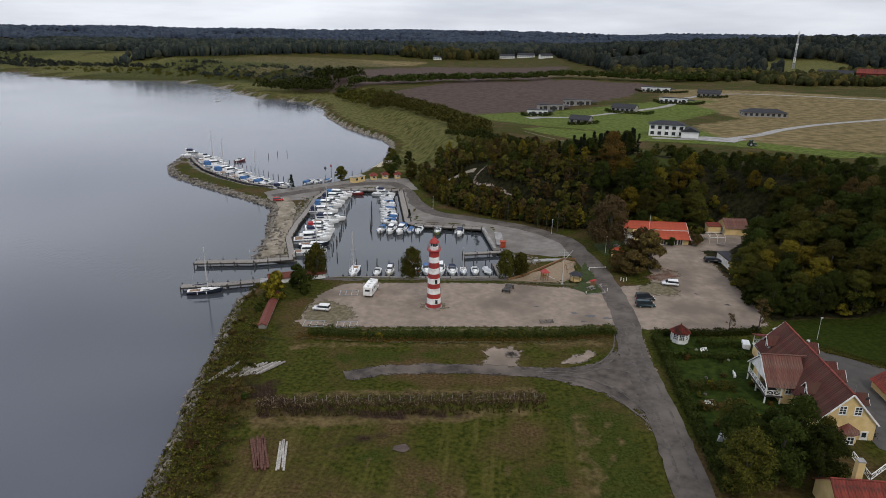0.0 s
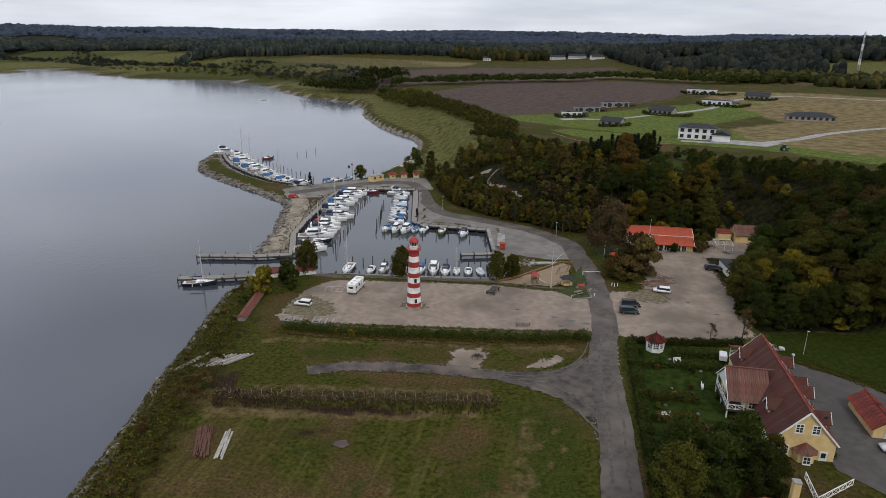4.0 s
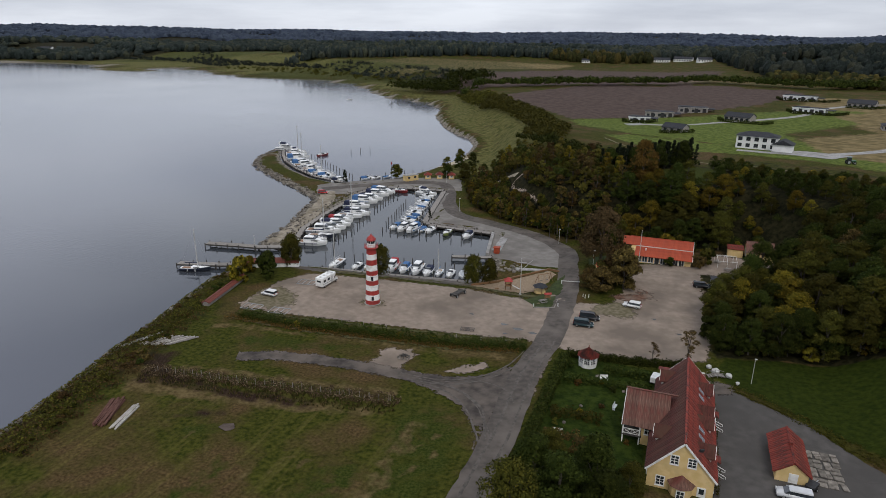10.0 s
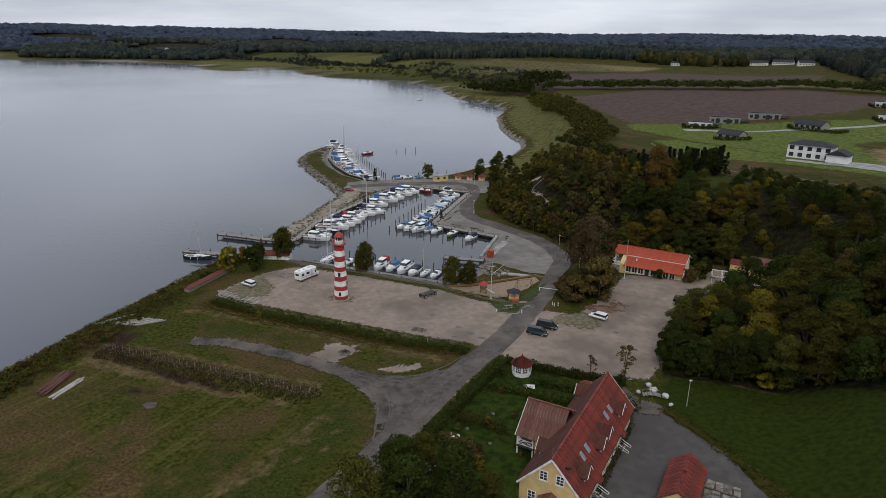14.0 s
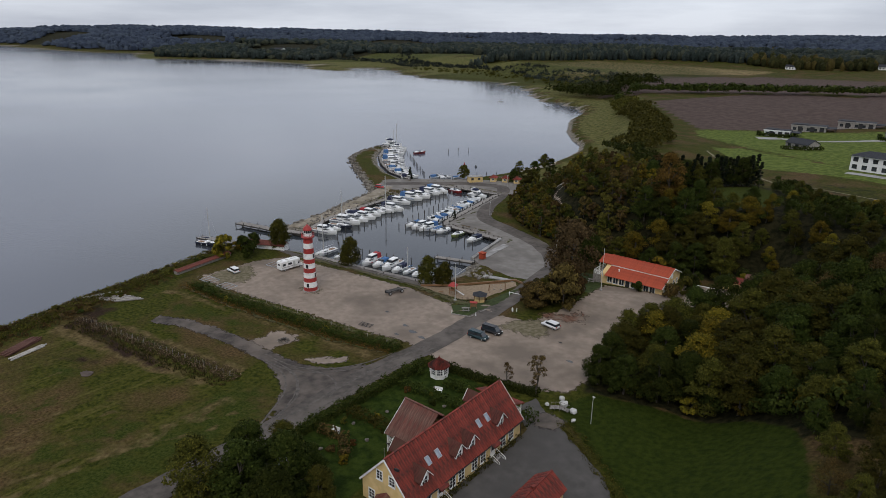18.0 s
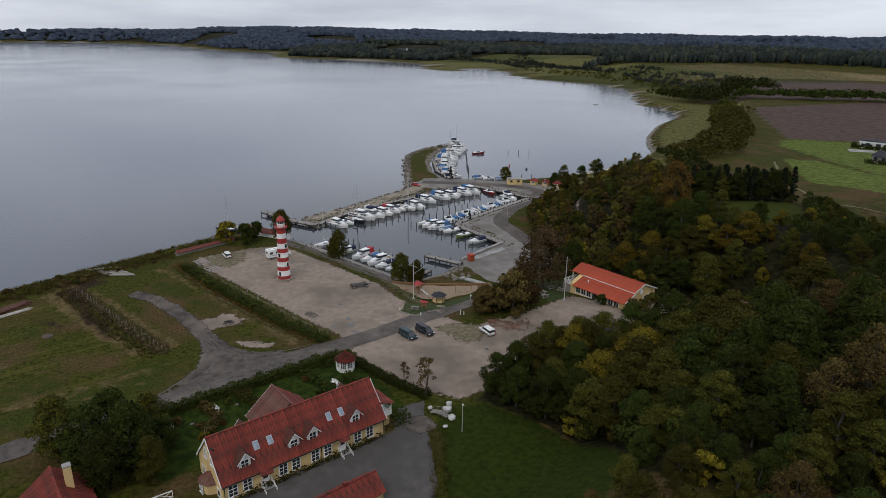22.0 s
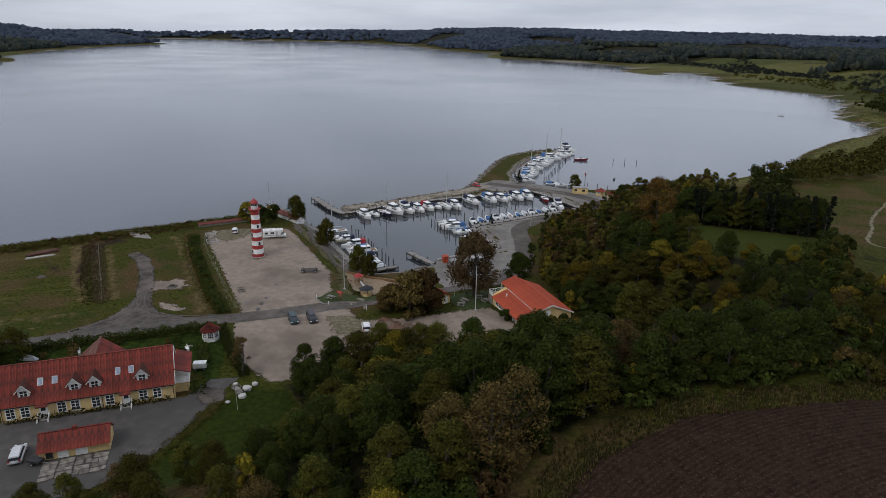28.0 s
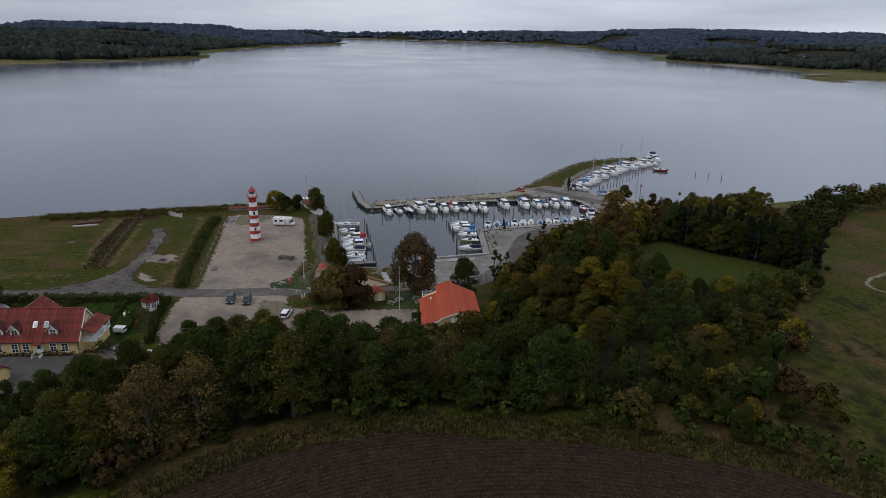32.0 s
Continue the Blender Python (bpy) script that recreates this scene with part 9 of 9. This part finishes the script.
for x, y, t in ((35.6, 183.8, 20), (34.4, 188.0, 70), (37.5, 188.5, 10), (38.0, 182.0, 60), (65.0, 190.0, 30), (23.0, 153.8, 40), (62.5, 196, 80)):
    picnic(x, y, t)
drape("lawn", [(30, 181), (41, 180.5), (41, 187), (39, 196), (28, 193)], 0.05, mat("lawn grass", (0.018, 0.031, 0.005), (0.04, 0.054, 0.011), 1.2, 0.95, bump=0.05), "green lawn with picnic tables", "lawn")
drape("lawn", [(18.5, 154.5), (21.5, 150.3), (25.5, 150.8), (25.0, 157), (25.3, 166), (23.8, 178), (21.5, 166), (20.5, 158)], 0.12, bpy.data.materials["lawn grass"], "green verge beside the car park", "verge")
kerb = thing("timber_kerb", "low weathered timber kerb round the verge", "kerb", place(0, 0, 0))
for a, b in (((21.6, 150.2), (26.2, 151.4)), ((26.2, 151.4), (25.8, 158))):
    beam(kerb, "sleeper", (*a, H(*a) + 0.16), (*b, H(*b) + 0.16), 0.2, 0.2, TIMBER)
ribbon("verge_path", [(21.4, 151.4), (22.6, 154.2), (23.6, 157.6)], 0.7, 0.16, PATHM, "narrow trodden path over the verge", "path", step=0.8, rough=0.1)
board = thing("notice_board", "small roofed red notice board", "notice board", place(23.6, 156.0, H(23.6, 156), 30))
part("panel", boxed(-0.7, 0.7, -0.04, 0.04, 0.7, 1.7), TEAK, board)
part("roof", prismed([(-0.9, -0.35, 1.7), (-0.9, 0.35, 1.7), (-0.9, 0, 2.1)], (1.8, 0, 0)), RED_BAND, board)
for sx in (-0.65, 0.65):
    part("post", boxed(sx - 0.06, sx + 0.06, -0.06, 0.06, -0.2, 1.8), TEAK, board)
hut = thing("ticket_hut", "small yellow hut with an orange tiled roof", "hut", place(33.6, 178.6, H(33.6, 178.6), 20))
gabled(hut, -1.6, 1.6, -1.3, 1.3, 1.9, 2.8, "x", YELLOW, TILE_NEW, over=0.3, sheet=0.7, seed=71)
door(hut, pose(1.6, 0, 0, 0, 0, -90), 0.8, 1.7, WHITE, glazed=False)
frame_ = thing("tent_frame", "white tubular tent frame with no cover", "frame", place(64.5, 194.8, H(64.5, 194.8), 8))
for sx in (-2.4, 0, 2.4):
    bm = bmesh.new()
    for a, b in (((sx, -2.5, 0), (sx, -2.5, 1.9)), ((sx, 2.5, 0), (sx, 2.5, 1.9)), ((sx, -2.5, 1.9), (sx, 0, 2.9)), ((sx, 2.5, 1.9), (sx, 0, 2.9))):
        tube(bm, a, b, 0.045, n=6)
    part("arch", bm, WHITE, frame_)
for sy, z in ((-2.5, 1.9), (2.5, 1.9), (0, 2.9)):
    part("purlin", tubed((-2.4, sy, z), (2.4, sy, z), 0.045, n=6), WHITE, frame_)

# ---- clutter on the grass and gravel ----
wagon = thing("farm_wagon", "dark old farm wagon chassis on the gravel", "wagon", place(2.2, 151.5, H(2.2, 151.5) + 0.06, 75))
part("frame", boxed(-2.2, 2.2, -0.45, 0.45, 0.6, 0.78), DARK, wagon)
part("drawbar", boxed(2.2, 3.6, -0.06, 0.06, 0.45, 0.55), DARK, wagon)
for sx in (-1.7, 1.7):
    part("axle", boxed(sx - 0.08, sx + 0.08, -0.9, 0.9, 0.4, 0.52), DARK, wagon)
    for sy in (-1, 1):
        wheel(wagon, sx, sy * 0.95, 0.45, 0.22)
for i in range(4):
    part("board", boxed(-2.1 + i * 1.05, -1.2 + i * 1.05, -0.8, 0.8, 0.78, 0.84), DARKWOOD, wagon)
har = thing("harrow", "rusty harrow frame lying on the gravel", "harrow", place(10.8, 133.4, H(10.8, 133.4) + 0.06, 10))
for i in range(4):
    part("bar", boxed(-1.5, 1.5, -0.75 + i * 0.5, -0.68 + i * 0.5, 0.25, 0.33), DARK, har)
for sx in (-1.5, 0, 1.5):
    part("cross_bar", boxed(sx - 0.04, sx + 0.04, -0.8, 0.85, 0.33, 0.4), DARK, har)
for i in range(6):
    part("tine", tubed((-1.4 + i * 0.55, -0.7 + (i % 4) * 0.5, 0.3), (-1.4 + i * 0.55, -0.7 + (i % 4) * 0.5, 0), 0.03, n=5), DARK, har)
for fx, fy, ft in ((-40.3, 126.4, 4), (-36.8, 144.6, 8), (-33.0, 126.8, 6)):
    fr = thing("metal_frame", "flat rusty metal frame lying on gravel", "frame", place(fx, fy, H(fx, fy) + 0.07, ft))
    for sy in (-1.5, 1.5):
        part("rail", boxed(-2.2, 2.2, sy - 0.06, sy + 0.06, 0, 0.14), STEEL, fr)
    for sx in (-2.2, -0.7, 0.7, 2.2):
        part("bar", boxed(sx - 0.05, sx + 0.05, -1.5, 1.5, 0, 0.12), STEEL, fr)
R_ = random.Random(9)


def pile_of(name, label, x, y, turn, count, L, w, material, layers=1):
    o = thing(name, label, "timber", place(x, y, H(x, y), turn))
    for i in range(count):
        for k in range(layers):
            off = (i - count / 2) * w * 1.12
            part("beam", boxed(-L / 2, L / 2, -w / 2, w / 2, 0, w * 0.7, bevel=0.02), material, o, at=pose(R_.uniform(-0.6, 0.6), off, 0.03 + k * w * 0.72, 0, 0, R_.uniform(-3, 3)))
    return o


pile_of("plank_pile", "stack of dark brown boards on the grass", -35.4, 80.6, 114, 6, 7.6, 0.34, mat("red brown boards", (0.07, 0.03, 0.022), (0.12, 0.055, 0.04), 3, 0.9), 2)
pile_of("beam_pile", "three pale peeled beams on the grass", -31.9, 80.8, 106, 4, 7.0, 0.3, mat("pale beams", (0.26, 0.24, 0.21), (0.42, 0.39, 0.35), 3, 0.85), 1)
for i in range(9):
    o = part("pale_beam", boxed(-3.0, 3.0, -0.16, 0.16, 0, 0.25, bevel=0.02), bpy.data.materials["pale beams"] if i % 2 else TIMBER)
    bx, by = -48.2 + i * 0.72, 104.4 + i * 0.25
    o.matrix_basis = pose(bx, by, H(bx, by) + 0.05, 0, 0, 62 + R_.uniform(-5, 5))
    tagged(o, "long pale driftwood beam on the shore bank", "beam", "beams on the bank")
for i in range(4):
    o = part("pale_beam", boxed(-2.6, 2.6, -0.18, 0.18, 0, 0.25, bevel=0.02), CONCRETE)
    bx, by = -51.6 + i * 0.5, 102.0 + i * 1.1
    o.matrix_basis = pose(bx, by, H(bx, by) + 0.1, 0, 0, 75 + R_.uniform(-5, 5))
    tagged(o, "long pale driftwood beam on the shore bank", "beam", "beams on the bank")
fire = thing("fire_pit", "ring of stones round an old bonfire", "fire pit", place(3.0, 117.0, H(3, 117) + 0.08))
for i in range(9):
    c = new("stone", stone_meshes[i % 6])
    c.parent = fire
    c.matrix_basis = Matrix.LocRotScale((1.1 * math.cos(i * 0.7), 1.1 * math.sin(i * 0.7), 0.1), Euler((0, 0, i)), (0.6, 0.6, 0.6))
for i in range(6):
    part("charred_log", tubed((math.cos(i) * 0.9, math.sin(i) * 0.9, 0.05), (-math.cos(i + 0.4) * 0.5, -math.sin(i + 0.4) * 0.5, 0.6), 0.09, n=6), DARKWOOD, fire)
boun = thing("soil_heap", "low dark heap of brush on the field", "heap", place(-14.0, 84.5, H(-14, 84.5)))
c = new("mound", stone_meshes[0].copy())
c.data.materials.clear()
c.data.materials.append(SOIL)
c.parent = boun
c.scale = (3.0, 2.2, 0.9)
red1 = thing("covered_rack", "long low rack under a red sheet roof", "rack", place(-52.2, 131.8, H(-52.2, 131.8), 100))
gabled(red1, -9.2, 9.2, -0.8, 0.8, 0.8, 1.2, "x", TIMBER, mat("red sheet roofing", (0.1, 0.026, 0.018), (0.17, 0.045, 0.03), 1.5, 0.7, c=(0.14, 0.055, 0.04), scale2=0.6), over=0.2, sheet=1.2, seed=81)
red2 = thing("boat_shed", "long low white shed with a red roof", "shed", place(-52.5, 152.2, H(-52.5, 152.2), 26))
gabled(red2, -7.2, 7.2, -1.5, 1.5, 1.3, 2.1, "x", WHITE, bpy.data.materials["red sheet roofing"], over=0.25, sheet=1.0, seed=82)
jet = thing("concrete_slab", "grey concrete slab at the pier head", "slab", place(-59.5, 150.5, H(-59.5, 150.5), 20))
part("slab", boxed(-2.0, 2.0, -1.6, 1.6, -0.3, 0.15, bevel=0.03), CONCRETE, jet)
tarp = thing("covered_dinghy", "small boat under a white tarpaulin in the garden", "boat", place(36.5, 92.6, H(36.5, 92.6), 70))
bm = bmesh.new()
cabin(bm, -2.0, 2.0, 1.7, 0.9, 0.0, 1.0, 1.3, 0.55)
part("tarpaulin", bm, CANVAS_GREY, tarp)
for x, y, t in ((41.5, 121.6, 20), (44.5, 112.5, 80), (36.8, 101.5, 10)):
    o = thing("garden_bench", "white painted garden bench on the lawn", "bench", place(x, y, H(x, y), t), group="garden benches")
    part("seat", boxed(-0.75, 0.75, -0.22, 0.22, 0.4, 0.46), WHITE, o)
    part("backrest", boxed(-0.75, 0.75, 0.2, 0.26, 0.5, 0.95), WHITE, o)
    for sx in (-0.65, 0.65):
        part("leg", boxed(sx - 0.04, sx + 0.04, -0.2, 0.24, -0.05, 0.42), WHITE, o)
for i, (x, y) in enumerate(((40.2, 122.3), (39.0, 111.0), (37.2, 105.0), (42.2, 103.2), (38.4, 97.0), (45.4, 118.6))):
    c = new("garden_stone", stone_meshes[i % 6])
    c.matrix_basis = Matrix.LocRotScale((x, y, H(x, y) + 0.12), Euler((0, 0, i)), (0.8, 0.8, 0.7))
    tagged(c, "pale rounded boulder in the garden", "stone", "garden boulders")
PALE = mat("pale boulder", (0.4, 0.39, 0.37), (0.55, 0.54, 0.52), 1.5, 0.85, bump=0.03)
for i, (x, y, s) in enumerate(((60.9, 132.2, 1.7), (63.2, 131.3, 1.6), (58.7, 130.3, 1.0), (59.8, 133.6, 1.2), (64.6, 128.8, 0.9))):
    me = stone_meshes[i % 6].copy()
    me.materials.clear()
    me.materials.append(PALE)
    c = new("boulder", me)
    c.matrix_basis = Matrix.LocRotScale((x, y, H(x, y) + 0.35), Euler((0, 0, i)), (s, s, s))
    tagged(c, "large pale boulder beside the footbridge", "boulder", "pale boulders")
br = thing("footbridge", "small arched timber footbridge", "bridge", place(61.0, 130.6, H(61, 130.6) + 0.1, 20))
for i in range(8):
    z = 0.35 * math.sin(math.pi * (i + 0.5) / 8)
    part("plank", boxed(-1.6 + i * 0.4, -1.24 + i * 0.4, -0.55, 0.55, z, z + 0.06), TIMBER, br)
for sy in (-0.55, 0.55):
    bm = bmesh.new()
    for i in range(4):
        a, b = math.pi * i / 4, math.pi * (i + 1) / 4
        tube(bm, (-1.6 + i * 0.8, sy, 0.7 + 0.35 * math.sin(a)), (-0.8 + i * 0.8, sy, 0.7 + 0.35 * math.sin(b)), 0.04, n=5)
        tube(bm, (-1.6 + i * 0.8, sy, 0), (-1.6 + i * 0.8, sy, 0.7 + 0.35 * math.sin(a)), 0.04, n=5)
    part("railing", bm, TIMBER, br)
slabs = thing("paving", "broken pale paving slabs beside the shed", "paving", place(75.2, 107.0, H(75.2, 107)), kind="structure")
for i in range(4):
    for j in range(2):
        u, v = R_.uniform(-0.5, 0.5), R_.uniform(-0.4, 0.4)
        for q in ([(-1.1, -1.05), (0.1 + u, -1.0), (u, 0.9), (-1.05, 1.0)], [(0.2 + u, -1.0), (1.1, -1.05), (1.05, v), (0.16 + u, v)], [(0.14 + u, v + 0.08), (1.05, v + 0.08), (1.1, 1.0), (0.08 + u, 0.95)]):
            part("slab", prismed([(a, b, 0) for a, b in q], (0, 0, 0.12)), STONE, slabs, at=pose(-1.0 + j * 2.3 + R_.uniform(-0.15, 0.15), -3.4 + i * 2.25, 0.05 + R_.uniform(0, 0.05), R_.uniform(-3, 3), R_.uniform(-3, 3), R_.uniform(-8, 8)))
tb = thing("garden_trailer", "white small van-like trailer by the north hedge", "trailer", place(50.4, 124.2, H(50.4, 124.2), 80))
part("body", boxed(-1.2, 1.2, -0.7, 0.7, 0.4, 1.5, bevel=0.1), WHITE, tb)
part("windscreen", boxed(0.6, 1.22, -0.6, 0.6, 0.95, 1.4), GLASS, tb)
for sx in (-0.8, 0.8):
    for sy in (-1, 1):
        wheel(tb, sx, sy * 0.68, 0.26, 0.16)
pt0 = thing("brush_fence", "row of grey stakes along the brushwood", "fence", place(0, 0, 0))
for i in range(26):
    x = -38 + i * 1.8
    y = 94.6 + (x + 38) * 0.155
    part("stake", tubed((x, y, H(x, y) - 0.2), (x + R_.uniform(-0.1, 0.1), y, H(x, y) + R_.uniform(0.9, 1.4)), 0.06, 0.05, 6), TIMBER, pt0)

# distant mast and houses
mast = thing("radio_mast", "tall slender steel lattice mast with red and white bands", "mast", place(372, 916, H(372, 916) - 0.5))
for k in range(6):
    bm = bmesh.new()
    w0, w1, z0, z1 = 1.7 - 0.2 * k, 1.7 - 0.2 * (k + 1), 8.0 * k, 8.0 * (k + 1)
    for a in range(4):
        c0, c1 = radians(45 + 90 * a), radians(135 + 90 * a)
        p, q = (w0 * math.cos(c0), w0 * math.sin(c0), z0), (w1 * math.cos(c0), w1 * math.sin(c0), z1)
        p2, q2 = (w0 * math.cos(c1), w0 * math.sin(c1), z0), (w1 * math.cos(c1), w1 * math.sin(c1), z1)
        tube(bm, p, q, 0.2, n=4)
        tube(bm, p, q2, 0.12, n=4)
        tube(bm, p2, q, 0.12, n=4)
    part("mast_section", bm, WHITE if k % 2 else STEEL, mast)
for zz in (30, 44):
    part("antenna", boxed(-1.2, 1.2, -1.2, 1.2, zz, zz + 2.4, bevel=0.2), WHITE, mast)
for x, y, L_, W_, h_, rz, wl_, rf_, lab in ((-4, 1186, 26, 10, 4, 10, WHITE, SLATE, "white farmhouse far across the fields"), (30, 1196, 30, 11, 4, -8, WHITE, SLATE, "white farmhouse far across the fields"), (62, 1150, 22, 10, 4, 20, WHITE, SLATE, "white farmhouse far across the fields"),
                                           (176, 1150, 20, 12, 7, 15, VGREY, TILE_BROWN, "brown house before the wooded ridge"), (372, 800, 36, 13, 5, -30, VGREY, SLATE, "long grey farm building beyond the villas"), (410, 796, 30, 14, 6, -30, TILE_OLD, TILE_OLD, "red farm building beyond the villas"),
                                           (-122, 1142, 14, 8, 4, 0, WHITE, SLATE, "small white house far across the fields"), (-515, 1160, 18, 9, 5, 10, WHITE, SLATE, "white house beside the wooded hill"), (-1500, 1250, 40, 14, 7, 0, WHITE, SLATE, "white buildings on the far shore"), (-1900, 1180, 30, 12, 6, 20, WHITE, TILE_BROWN, "white buildings on the far shore")):
    fh = thing("farmhouse", lab, "house", place(x, y, H(x, y), rz), group="distant houses")
    gabled(fh, -L_ / 2, L_ / 2, -W_ / 2, W_ / 2, h_, h_ + W_ * 0.32, "x", wl_, rf_, over=0.5, sheet=3.0, seed=int(abs(x)), z0=-2)
    for i in range(int(L_ / 4)):
        window(fh, pose(-L_ / 2 + 2 + i * 4, -W_ / 2, h_ * 0.5, 0, 0, 180), 1.6, 1.5, 2, 1, sill=False, frame_mat=DARK)

# white garden fence south of the long house
gf = thing("garden_fence", "white crossed timber garden fence beside the yard", "fence", place(54, 83.5, H(54, 83.5)))
for a, b, k in (((0, 0, 0.1), (6.4, 5.2, 0.1), 5), ((0, 0, 0.1), (0.2, 5.5, 0.1), 3)):
    cross_rail(gf, a, b, 1.1, k)
# stakes and dead stems in the brushwood line
r_ = random.Random(41)
for i in range(46):
    t = i / 45
    x, y = -38 + 46 * t + r_.uniform(-0.5, 0.5), 94.3 + 7.2 * t + r_.uniform(-0.5, 0.5)
    st = thing("stake", "thin weathered stake in the brushwood", "stake", place(x, y, H(x, y)), group="stakes in the brushwood")
    part("stem", tubed((0, 0, -0.2), (r_.uniform(-0.12, 0.12), r_.uniform(-0.12, 0.12), r_.uniform(0.8, 1.3)), 0.045, 0.03, 5), BARK if i % 4 else TIMBER, st)
